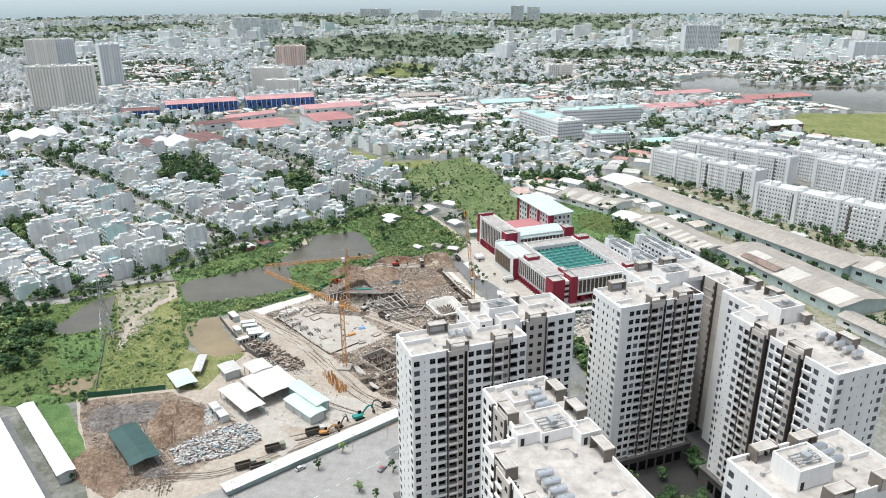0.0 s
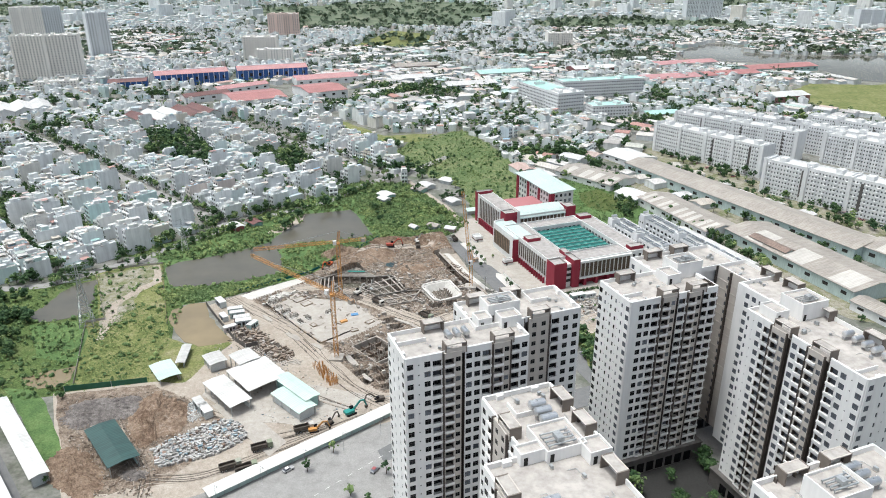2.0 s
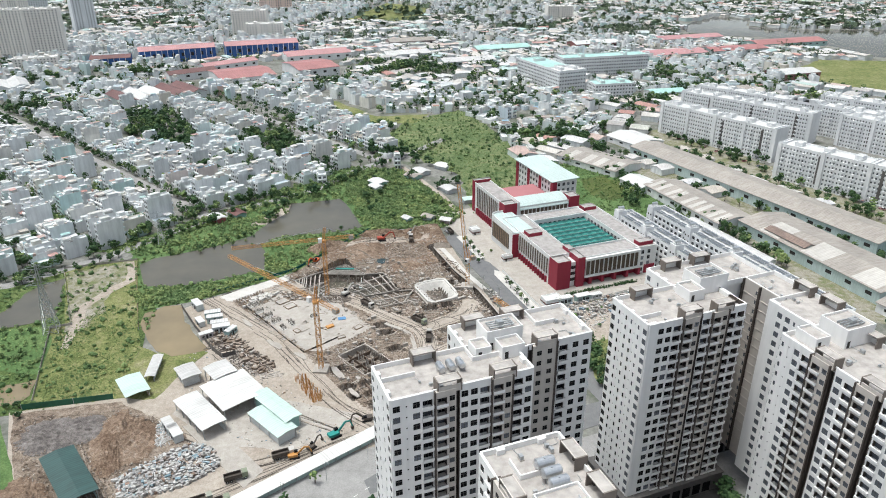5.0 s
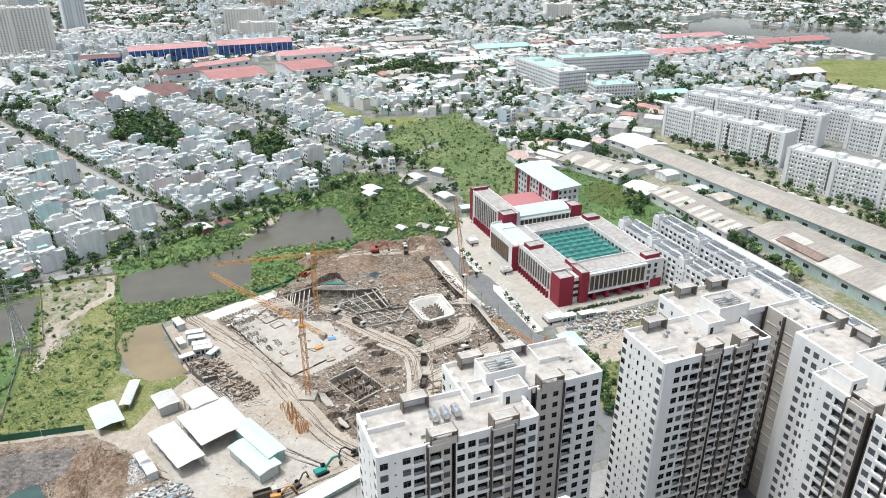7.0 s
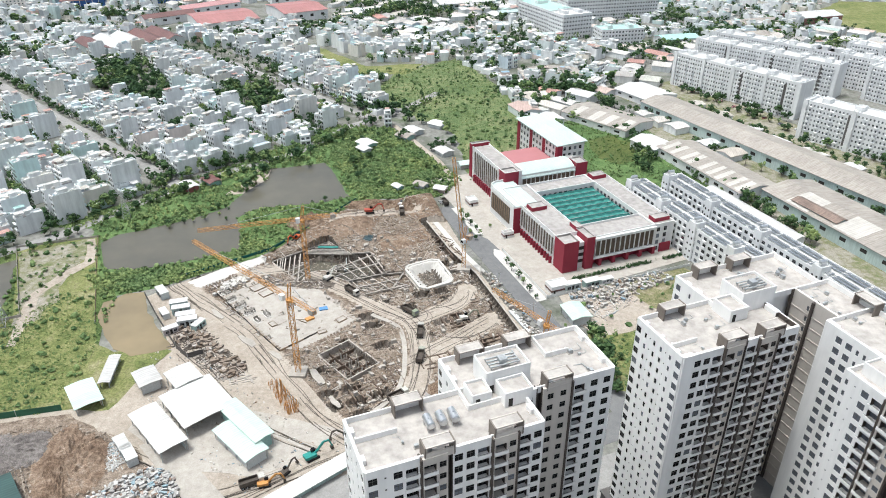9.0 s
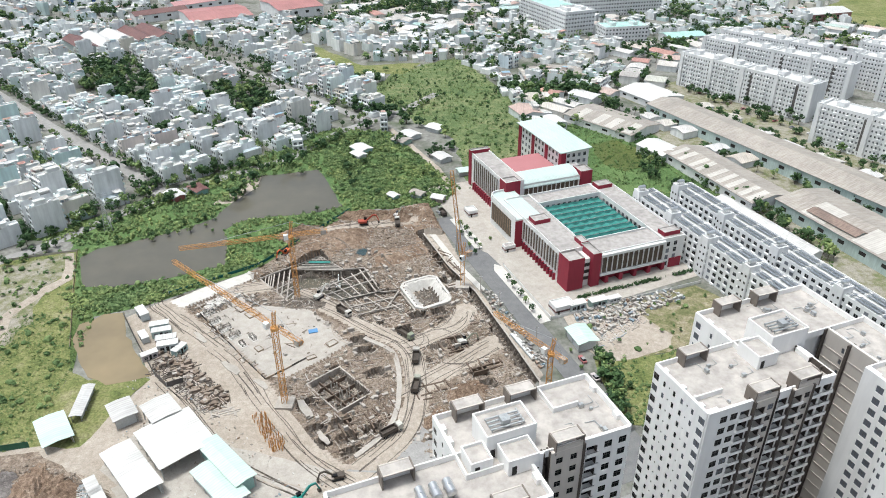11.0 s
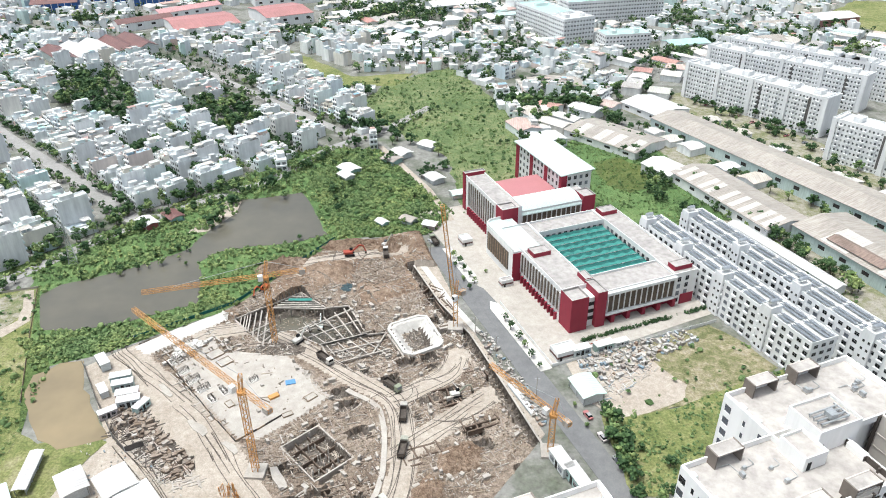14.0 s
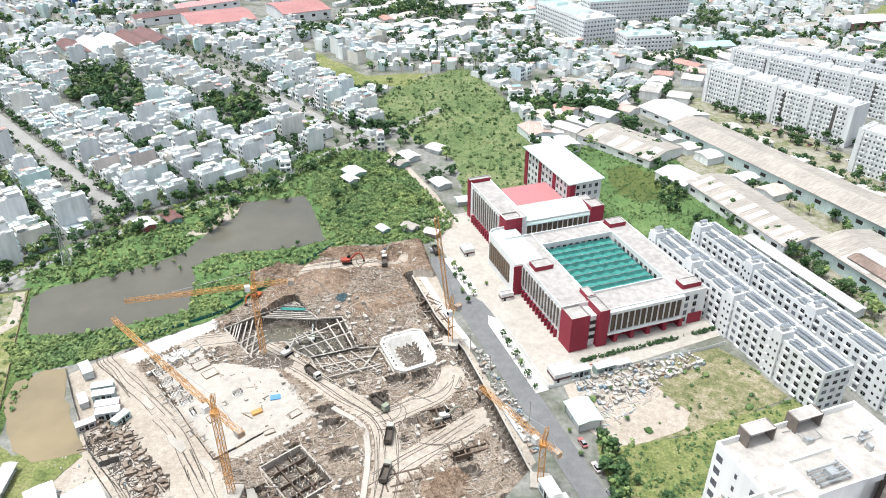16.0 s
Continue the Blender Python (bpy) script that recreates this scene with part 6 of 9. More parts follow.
def leaf_clump(m, x, y, z, r, rng, mi=0):
    """A ragged tuft of foliage."""
    n = len(m.v)
    a = rng.uniform(0, 6.28)
    c, s = math.cos(a) * r, math.sin(a) * r
    for v in ICO_V:
        k = rng.uniform(0.6, 1.25)
        m.v.append((x + (v.x * c - v.y * s) * k, y + (v.x * s + v.y * c) * k, z + v.z * r * k * 0.85))
    m.f += [(n + i, n + j, n + k) for i, j, k in ICO_F]
    m.m += [mi] * 20


def crown_clumps(m, x, y, z, h, r, n, rng, mi=0):
    """An uneven crown built of tufts, larger within and smaller towards the rim."""
    zc, rz = z + h * 0.62, h * 0.34
    for i in range(n):
        a, q, w = rng.uniform(0, 6.28), rng.random() ** 0.6, rng.uniform(-0.75, 1.0)
        k = q * math.sqrt(max(0.05, 1 - w * w * 0.85)) * 0.85
        leaf_clump(m, x + r * k * math.cos(a), y + r * k * math.sin(a), zc + rz * w * 0.8, r * (0.42 - 0.2 * q) * rng.uniform(0.75, 1.2), rng, mi)


def tree_thing(seed, h, r, label, quads=330, mat="leaf"):
    rng = random.Random(seed)
    t = thing("tree", at(0, 0, -50), label, "tree", "street and garden trees")
    tr = Mesh("bark")
    zc = h * 0.62
    tr.tube((0, 0, -0.2), (0.1, 0.05, zc * 0.6), 0.22, 0.15, 7, 0, False)
    for i in range(5):
        a = i * 1.26 + rng.random()
        tr.tube((0.1, 0.05, zc * (0.4 + 0.05 * i)), (r * 0.6 * math.cos(a), r * 0.6 * math.sin(a), zc + rng.uniform(-0.4, 1.2)), 0.11, 0.03, 5, 0, False)
    part("trunk", tr, t)
    c = Mesh(mat)
    crown_clumps(c, 0, 0, 0, h, r, 26, rng)
    for p, d in crown_pts(rng, quads // 2, r, h * 0.36, zc):
        leaf_quad(c, p, (d + Vector((rng.uniform(-0.5, 0.5), rng.uniform(-0.5, 0.5), 0.9))).normalized(), r * rng.uniform(0.10, 0.19), rng)
    part("crown", c, t)
    return t


TREES = [tree_thing(1, 8, 3.4, "broad leafy dark green tree"), tree_thing(2, 6.5, 2.6, "rounded dark green tree"), tree_thing(3, 10, 4.2, "tall spreading dark green tree"), tree_thing(4, 5, 2.0, "small bushy green tree", mat="leaf_bright"), tree_thing(5, 7.5, 3.6, "wide uneven green tree")]
BIG_TREE = TREES[2]


TREE_H, TREE_R = (8, 6.5, 10, 5, 7.5), (3.4, 2.6, 4.2, 2.0, 3.6)
SPOTS = []
wild = Mesh("leaf", "bark", "leaf_bright")


def wild_tree(x, y, h, r, z):
    """A tree of the joined rows."""
    wild.tube((x, y, z - 0.2), (x, y, z + h * 0.5), 0.16, 0.09, 5, 1, False)
    mi = RNG.choice((0, 0, 0, 2))
    crown_clumps(wild, x, y, z, h, r, 12, RNG, mi)
    for p, d in crown_pts(RNG, 40, r, h * 0.36, h * 0.62):
        leaf_quad(wild, p + Vector((x, y, z)), (d + Vector((0, 0, 0.8))).normalized(), r * RNG.uniform(0.14, 0.24), RNG, mi)


def plant(x, y, s=1.0, k=None, z=0.0):
    k = RNG.randrange(5) if k is None else k
    t = TREES[k]
    SPOTS.append((x, y))
    if len(SPOTS) > 260:
        return wild_tree(x, y, TREE_H[k] * s, TREE_R[k] * s, z)
    return copy_thing(t, at(x, y, z, RNG.uniform(0, 360), s)) if t["used"] else _place(t, x, y, s, z)


def _place(t, x, y, s, z):
    t["used"] = 1
    t.matrix_basis = at(x, y, z, 0, s)
    return t


for t in TREES:
    t["used"] = 0


def scatter_shrubs(name, label, areas, mat, seed, size=(0.8, 1.8), tall=0.6, cat="shrubs"):
    """Loose scrub: many sprays of leaves over the given outlines; areas: (outline, count)."""
    rng = random.Random(seed)
    m = Mesh(mat)
    for poly, count, avoid in areas:
        xs, ys = [p[0] for p in poly], [p[1] for p in poly]
        made = 0
        tries = 0
        while made < count and tries < count * 20:
            tries += 1
            x, y = rng.uniform(min(xs), max(xs)), rng.uniform(min(ys), max(ys))
            if not inside(x, y, poly) or any(inside(x, y, a) for a in avoid):
                continue
            if noise.noise(Vector((x * 0.09, y * 0.09, seed))) * 0.6 + noise.noise(Vector((x * 0.3, y * 0.3, seed))) * 0.5 < rng.uniform(-0.5, 0.35):
                continue
            made += 1
            s = rng.uniform(*size)
            if rng.random() < 0.4:
                leaf_clump(m, x, y, 0.1 + s * tall * 0.5, s * rng.uniform(0.45, 0.8), rng)
            for q in range(5):
                d = Vector((rng.gauss(0, 0.8), rng.gauss(0, 0.8), abs(rng.gauss(0, 0.8)) + 1.3)).normalized()
                leaf_quad(m, Vector((x + d.x * s * 0.7, y + d.y * s * 0.7, 0.2 + s * tall * rng.uniform(0.2, 1.3))), d, s * rng.uniform(0.25, 0.5), rng)
    return single(name, m, Matrix(), label, cat, kind="stuff")


# ---- town houses ----
D1, D2 = Vector((math.cos(radians(49)), math.sin(radians(49)))), Vector((math.cos(radians(139)), math.sin(radians(139))))
HW = window_mesh("house_window", 1.3, 1.5, 1)
HD = window_mesh("house_door", 2.4, 2.2, 2)


def house_kind(seed, w, d, floors, label):
    """A narrow town house: balconies in front, set-back top storey, stair head and roof tank."""
    rng = random.Random(seed)
    t = thing("town_house", at(0, 0, -60), label, "house", "town houses")
    fh, h = 3.2, 3.2 * floors
    b = Mesh("house_wall", "house_roof")
    b.tray(-w / 2, w / 2, -d / 2 + 1.0, d / 2, 0, h, 0.9, 0.15, 0, 1)
    part("body", b, t)
    st = Mesh("house_wall", "house_roof")
    sx = rng.choice((-1, 1)) * w * 0.12
    st.tray(sx - w * 0.36, sx + w * 0.36, -d * 0.05, d * 0.33, h, h + 2.7, 0.25, 0.15, 0, 1)
    part("stair_head", st, t)
    for f in range(floors):
        z = f * fh
        if f == 0:
            part("door", HD, t, "", Matrix.Translation((0, -d / 2 + 1.0, 0.15)))
        else:
            for x in (-w * 0.22, w * 0.22):
                part("window", HW, t, "", Matrix.Translation((x, -d / 2 + 1.0, z + 0.8)))
            bl = Mesh("house_wall", "frame_alu")
            bl.box(-w / 2 + 0.1, w / 2 - 0.1, -d / 2 - 0.2, -d / 2 + 1.0, z - 0.15, z, 0)
            bl.box(-w / 2 + 0.1, w / 2 - 0.1, -d / 2 - 0.2, -d / 2 - 0.08, z, z + 0.8, 0)
            part("balcony", bl, t)
        if f > 0:
            part("window", HW, t, "", Matrix.Translation((0, d / 2, z + 0.9)) @ Matrix.Rotation(math.pi, 4, "Z"))
    if seed % 2:
        c = Mesh("shed_roof", "galv")
        lo = [(-w / 2 + 0.2, -d / 2 + 1.4, h + 2.4), (w / 2 - 0.2, -d / 2 + 1.4, h + 2.4), (w / 2 - 0.2, -d * 0.06, h + 2.8), (-w / 2 + 0.2, -d * 0.06, h + 2.8)]
        c.slab(lo, [(x, y, z + 0.08) for x, y, z in lo], 0)
        for x in (-w / 2 + 0.4, w / 2 - 0.4):
            c.box(x - 0.05, x + 0.05, -d / 2 + 1.5, -d / 2 + 1.6, h, h + 2.4, 1)
        part("canopy", c, t, "sheet metal terrace canopy")
    if seed % 3:
        k = Mesh("steel")
        k.tube((sx - 0.9, d * 0.15, h + 3.3), (sx + 0.9, d * 0.15, h + 3.3), 0.5, 0.5, 10).box(sx - 0.7, sx + 0.7, d * 0.15 - 0.3, d * 0.15 + 0.3, h + 2.7, h + 2.85)
        part("roof_tank", k, t)
    return t


KINDS = [house_kind(1, 4.6, 15, 3, "white three storey town house with a terrace canopy"), house_kind(2, 5.0, 14, 3, "grey white three storey town house with balconies"), house_kind(3, 4.4, 16, 4, "tall narrow white town house with a terrace canopy"), house_kind(4, 5.4, 13, 3, "white three storey town house with a roof tank"), house_kind(5, 4.8, 15, 2, "pale two storey town house with a terrace canopy"), house_kind(6, 5.0, 14, 3, "plain plastered three storey town house"), house_kind(7, 6.0, 15, 4, "wide four storey town house with balconies")]
KW = [4.6, 5.0, 4.4, 5.4, 4.8, 5.0, 6.0]
for k in KINDS:
    k["used"] = 0

NEAR = [(-420, 318), (-330, 346), (-277, 357), (-247, 366), (-219, 399), (-189, 449), (-153, 493), (-127, 516), (-103, 566), (-75, 600), (-100, 660), (-190, 740), (-330, 800), (-420, 700), (-420, 400)]
PARK_A = ragged([(-346, 674), (-343, 708), (-317, 714), (-284, 682), (-247, 618), (-236, 572), (-266, 606), (-298, 616)], 9, 6, 31)
PARK_B = ragged([(-219, 612), (-215, 646), (-188, 660), (-150, 602), (-146, 568), (-167, 560), (-193, 587)], 9, 6, 32)
GROVE = [(-360, 500), (-333, 480), (-316, 456), (-345, 450), (-375, 470)]
BUSY = [PARK_A, PARK_B, GROVE, FIELD_N, FIELD_E, SCRUB, LAKE,
        [(-550, 752), (-490, 795), (-525, 850), (-590, 805)], [(-368, 718), (-295, 785), (-335, 835), (-410, 765)],
        [(-520, 936), (-460, 958), (-470, 990), (-530, 970)], [(-465, 960), (-265, 1050), (-285, 1100), (-490, 1005)], [(-315, 828), (-225, 876), (-178, 912), (-205, 1060), (-290, 1010), (-390, 915), (-380, 850)],
        [(-279, 1400), (-136, 1380), (-128, 1633), (-241, 1722)], [(290, 1250), (330, 1360), (440, 1300), (440, 1240), (520, 1170), (640, 1120), (900, 980), (900, 900), (600, 1000), (480, 1090), (400, 1190)],
        [(20, 908), (70, 815), (108, 832), (98, 870), (60, 930)], [(76, 900), (190, 935), (185, 975), (70, 940)], [(100, 795), (210, 800), (205, 840), (105, 828)],
        [(85, 640), (140, 670), (270, 430), (215, 300), (150, 380), (90, 500), (100, 600)], [(15, 665), (90, 735), (80, 750), (10, 700)], [(45, 580), (72, 620), (125, 570), (90, 535)],
        [(130, 690), (200, 770), (330, 740), (430, 600), (420, 440), (300, 430), (200, 540)],
        [(340, 940), (433, 1050), (640, 1050), (640, 850), (430, 810)], [(310, 1225), (330, 1400), (420, 1505), (485, 1465), (450, 1375), (525, 1335), (681, 1340), (910, 1210), (910, 960), (545, 1020), (495, 1050), (480, 1130), (425, 1215), (366, 1220)],
        [W(170, 290), W(170, 470), W(300, 470), W(300, 200), W(240, 200)], [(-200, 800), (-180, 805), (-105, 720), (-55, 730), (-65, 685), (-125, 685)]]
ROADS = [LAKE_ROAD, STREET, STREET_B]


def free(x, y, pad=6.5):
    return not any(inside(x, y, b) for b in BUSY) and min(line_dist(x, y, r) for r in ROADS) > pad


placed = 0
joined = Mesh("city_wall", "city_roof", "glass_far", "shed_roof")


def joined_house(x, y, a, w, d, floors, rng, detail=True):
    m = Matrix.Translation((x, y, 0)) @ Matrix.Rotation(a, 4, "Z")
    h = 3.2 * floors
    n = len(joined.v)
    joined.tray(-w / 2, w / 2, -d / 2, d / 2, 0, h, 0.7, 0.2, 0, 1)
    if rng.random() < 0.8 and floors > 1:
        sx = rng.uniform(-0.15, 0.15) * w
        joined.box(sx - w * 0.33, sx + w * 0.33, -d * 0.1, d * rng.uniform(0.15, 0.4), h, h + 2.6, 0, 1)
    if rng.random() < 0.5:
        y0 = -d / 2 + 0.4
        joined.box(-w / 2 + 0.3, w / 2 - 0.3, y0, y0 + d * 0.35, h + 2.2, h + 2.3, 3)
    if detail and floors > 1:
        for _ in range(4):
            bx, by = rng.uniform(-0.4, 0.4) * w, rng.uniform(-0.45, 0.45) * d
            bw = rng.uniform(0.35, 1.2)
            joined.box(bx - bw, bx + bw, by - bw * 0.8, by + bw * 0.8, h, h + rng.uniform(0.6, 1.6), rng.choice((0, 3)))
        for f in range(floors):
            for yy in (-d / 2 - 0.05, d / 2 - 0.03):
                for sx in (-0.24, 0.24):
                    joined.box(sx * w - w * 0.15, sx * w + w * 0.15, yy, yy + 0.08, 3.2 * f + 0.9, 3.2 * f + 2.5, 2)
            if f:
                joined.box(-w / 2 + 0.2, w / 2 - 0.2, -d / 2 - 0.9, -d / 2, 3.2 * f - 0.1, 3.2 * f + 0.7, 0)
    for i in range(n, len(joined.v)):
        joined.v[i] = tuple(m @ Vector(joined.v[i]))


def joined_shed(x, y, a, w, d, h, rng):
    m = Matrix.Translation((x, y, 0)) @ Matrix.Rotation(a, 4, "Z")
    n = len(joined.v)
    joined.gable(-w / 2, w / 2, -d / 2, d / 2, 0, h, w * 0.1, 0, 3, 0.4)
    for i in range(n, len(joined.v)):
        joined.v[i] = tuple(m @ Vector(joined.v[i]))


rng = random.Random(11)
gaps, street_trees = [], []
for r in range(-6, 26):
    for side in (0, 1):
        s = 130 + r * 36 + (0 if side == 0 else 15.5)
        t = 380.0 + rng.uniform(0, 5)
        while t < 900:
            k = rng.randrange(7)
            w = KW[k]
            t += w
            if rng.random() < 0.07:
                g = D1 * (s + rng.uniform(-4, 4)) + D2 * (t + 2)
                gaps.append((g.x, g.y))
                t += rng.uniform(3, 10)
                continue
            c = D1 * s + D2 * (t - w / 2)
            if not inside(c.x, c.y, NEAR) or not free(c.x, c.y, 10.5):
                if inside(c.x, c.y, NEAR):
                    gaps.append((c.x, c.y))
                continue
            if int(t / 58 + r * 0.3) != int((t - w) / 58 + r * 0.3):
                for q in range(3):
                    g = D1 * (s + rng.uniform(-8, 8)) + D2 * (t + rng.uniform(1, 6))
                    street_trees.append((g.x, g.y))
                t += 7.0
            if rng.random() < 0.62:
                g = D1 * (s + (-9.3 if side == 0 else 9.3)) + D2 * t
                street_trees.append((g.x, g.y))
            c += D1 * rng.uniform(-0.8, 0.8)
            near = c.y < 620 - 0.35 * (c.x + 330) and placed < 108
            if near:
                hk = KINDS[k]
                m = at(c.x, c.y, 0, (49 + 90) if side == 0 else (49 - 90)) @ Matrix.Diagonal((0.995, rng.uniform(0.8, 1.06), rng.uniform(0.66, 1.2), 1))
                if not hk["used"]:
                    hk["used"] = 1
                    hk.matrix_basis = m
                else:
                    copy_thing(hk, m)
                placed += 1
            else:
                joined_house(c.x, c.y, radians(139 if side == 0 else -41), w * 0.99, rng.uniform(10.5, 15.5), rng.choice((1, 1, 2, 2, 2, 3, 3, 3, 4, 5)), rng)

# the wider town, laid out in small quarters that each have their own street angle
far_trees = []
cell = 74
for gi in range(-20, 18):
    for gj in range(3, 22):
        qx, qy = gi * cell + rng.uniform(-6, 6), 250 + gj * cell
        if not (-0.80 * qy - 120 < qx < 0.68 * qy + 90):
            continue
        a = radians(rng.choice((25, 25, 49, 49, 10, 65)) + rng.uniform(-4, 4))
        kind = noise.noise(Vector((qx * 0.0035, qy * 0.0035, 2)))
        shed = (kind > 0.05 and (qx > -120 or qy > 850)) or (qx > -40 and rng.random() < 0.35)
        wooded = noise.noise(Vector((qx * 0.006, qy * 0.006, 17)))
        if wooded > 0.38 and free(qx, qy, 8) and not inside(qx, qy, NEAR):
            for _ in range(60):
                far_trees.append((qx + rng.gauss(0, 22), qy + rng.gauss(0, 20)))
        ux, uy = math.cos(a), math.sin(a)
        row = -36.0
        while row < 36:
            dep = rng.uniform(10, 15) if not shed else rng.uniform(12, 26)
            x = -36.0
            while x < 36:
                w = rng.uniform(4.2, 7.5) if not shed else rng.uniform(7, 16)
                if not shed and rng.random() < 0.1:
                    w = rng.uniform(8, 13)
                px, py = qx + ux * (x + w / 2) - uy * (row + dep / 2), qy + uy * (x + w / 2) + ux * (row + dep / 2)
                x += w + (rng.uniform(2, 8) if rng.random() < 0.26 else 0.05)
                px, py = px + rng.uniform(-1.2, 1.2), py + rng.uniform(-1.2, 1.2)
                if inside(px, py, NEAR) or not free(px, py, 8) or py < 470 - px * 0.25 or py > 1780 or (px > -110 and py < 560):
                    continue
                if px > 90 and py < 640:
                    continue
                if rng.random() < (0.26 if px > -90 else 0.2) + max(0.0, wooded):
                    far_trees.append((px, py))
                    continue
                if shed:
                    joined_shed(px, py, a + rng.choice((0, 0, math.pi / 2)) + rng.uniform(-0.06, 0.06), w, dep * 0.94, rng.uniform(3.5, 6), rng)
                else:
                    joined_house(px, py, a + rng.uniform(-0.04, 0.04), w, dep * 0.94, rng.choice((1, 1, 1, 2, 2, 3)) if kind > -0.2 or px > -90 else rng.choice((2, 2, 3, 3, 4)), rng, py < 720)
            row += dep + (rng.uniform(4.5, 6.5) if rng.random() < 0.5 else 1.0)
            if rng.random() < 0.8:
                for _ in range(5):
                    x = rng.uniform(-36, 36)
                    far_trees.append((qx + ux * x - uy * (row - 2.5), qy + uy * x + ux * (row - 2.5)))
        if rng.random() < 0.25:
            ox, oy = qx + rng.uniform(-25, 25), qy + rng.uniform(-25, 25)
            for _ in range(22):
                far_trees.append((ox + rng.gauss(0, 12), oy + rng.gauss(0, 9)))
for x, y in ((68, 640), (84, 655), (110, 590), (120, 575), (128, 560), (142, 530), (150, 512), (76, 628), (64, 655), (240, 450), (226, 470), (214, 492), (200, 516), (190, 536), (176, 560), (165, 585), (150, 610)):
    joined_shed(x + rng.uniform(-2, 2), y + rng.uniform(-2, 2), radians(30 + rng.choice((0, 90))), rng.uniform(7, 12), rng.uniform(9, 16), rng.uniform(3, 4.5), rng)
single("town_houses", joined, Matrix(), "dense town of white and grey narrow houses and sheds", "houses", kind="stuff")

# beyond: small roofs to the horizon
dist = Mesh("city_wall", "city_roof")
for _ in range(15000):
    y = 1750 + 2900 * rng.random() ** 1.35
    x = rng.uniform(-0.82 * y, 0.72 * y)
    dn = noise.noise(Vector((x * 0.0016, y * 0.0016, 8)))
    if dn < -0.05 or inside(x, y, BUSY[-3]):
        continue
    w, d, h = rng.uniform(6, 18), rng.uniform(8, 22), rng.choice((4, 6, 8, 10, 13))
    if rng.random() < 0.012:
        w, d, h = rng.uniform(25, 45), rng.uniform(14, 20), rng.uniform(20, 42)
    dist.cbox(x, y, 0, w, d, h, rng.uniform(0, 3.14), 0, 1)
single("distant_town", dist, Matrix(), "distant town of pale roofs", "houses", kind="stuff")

# trees of the town, joined
wood = Mesh("leaf", "bark", "leaf_far", "leaf_bright")


def joined_tree(x, y, h, r, n, rng):
    wood.tube((x, y, 0), (x, y, h * 0.5), 0.2, 0.12, 4, 1, False)
    # beyond 1000 m the crowns take the haze-tinted leaf colour
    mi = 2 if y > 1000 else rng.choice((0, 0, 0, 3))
    crown_clumps(wood, x, y, 0, h, r, 11 if y < 700 else 7 if y < 1000 else 4, rng, mi)
    for p, d in crown_pts(rng, n // 3, r, h * 0.36, h * 0.62):
        leaf_quad(wood, p + Vector((x, y, 0)), (d + Vector((0, 0, 0.8))).normalized(), r * rng.uniform(0.22, 0.36), rng, mi)


for x, y in far_trees:
    if free(x, y, 5) and y < 1800:
        joined_tree(x, y, rng.uniform(5, 11), rng.uniform(2.2, 5), 26 if y < 900 else 11, rng)
BELTS = [((-256, 812), (-212, 800), 8, 50), ((-212, 800), (-149, 891), 8, 90), ((-149, 891), (-83, 1000), 8, 80), ((-161, 977), (-59, 948), 14, 90), ((-600, 830), (-501, 874), 14, 130), ((-480, 900), (-410, 900), 8, 40), ((19, 645), (80, 640), 10, 55), ((37, 684), (75, 660), 9, 36), ((-110, 600), (-70, 590), 6, 16), ((190, 830), (320, 880), 16, 90), ((90, 760), (190, 790), 8, 40), ((-20, 780), (30, 800), 10, 40), ((-480, 700), (-420, 740), 10, 40), ((-930, 1560), (-800, 1620), 30, 110)]
for (ax, ay), (bx, by), wd, n in BELTS:
    for _ in range(n):
        f = rng.random()
        joined_tree(ax + (bx - ax) * f + rng.gauss(0, wd * 0.5), ay + (by - ay) * f + rng.gauss(0, wd * 0.5), rng.uniform(6, 12), rng.uniform(2.6, 5.5), 20, rng)
for road, pad in ((STREET, 6.2), (STREET_B, 5.8), (LAKE_ROAD[3:], 5.5)):
    for (ax, ay), (bx, by) in zip(road, road[1:]):
        L = math.hypot(bx - ax, by - ay)
        for i in range(int(L / 5)):
            f, sd = (i + rng.random()) / (L / 5), rng.choice((-1, 1)) * (pad + rng.uniform(-0.6, 1.6))
            if rng.random() < 0.75:
                joined_tree(ax + (bx - ax) * f - (by - ay) / L * sd, ay + (by - ay) * f + (bx - ax) / L * sd, rng.uniform(4, 8), rng.uniform(1.5, 3.2), 34, rng)
for k in range(34):
    f = rng.random()
    joined_tree(43 + 5 * f + rng.gauss(0, 1.6), 323 - 36 * f, rng.uniform(4, 8), rng.uniform(1.6, 3.0), 34, rng)
for k in range(16):
    joined_tree(rng.uniform(47, 92), rng.uniform(284, 292), rng.uniform(4, 7), rng.uniform(1.6, 2.8), 34, rng)
for x, y in ((-55.9, 225.1), (-45.3, 203.1), (-34.6, 214.6), (-38.4, 199.0), (-63.0, 214.0)):
    joined_tree(x, y, rng.uniform(4.5, 6.5), rng.uniform(1.4, 2.2), 34, rng)
for x, y in street_trees:
    if free(x, y, 3):
        joined_tree(x, y, rng.uniform(4, 9), rng.uniform(1.7, 3.9), 40, rng)
for poly, n in ((PARK_A, 250), (PARK_B, 150), (GROVE, 70)):
    xs, ys = [p[0] for p in poly], [p[1] for p in poly]
    k = 0
    while k < n:
        x, y = rng.uniform(min(xs), max(xs)), rng.uniform(min(ys), max(ys))
        if inside(x, y, poly):
            joined_tree(x, y, rng.uniform(4, 12), rng.uniform(1.8, 5), 40, rng)
            k += 1
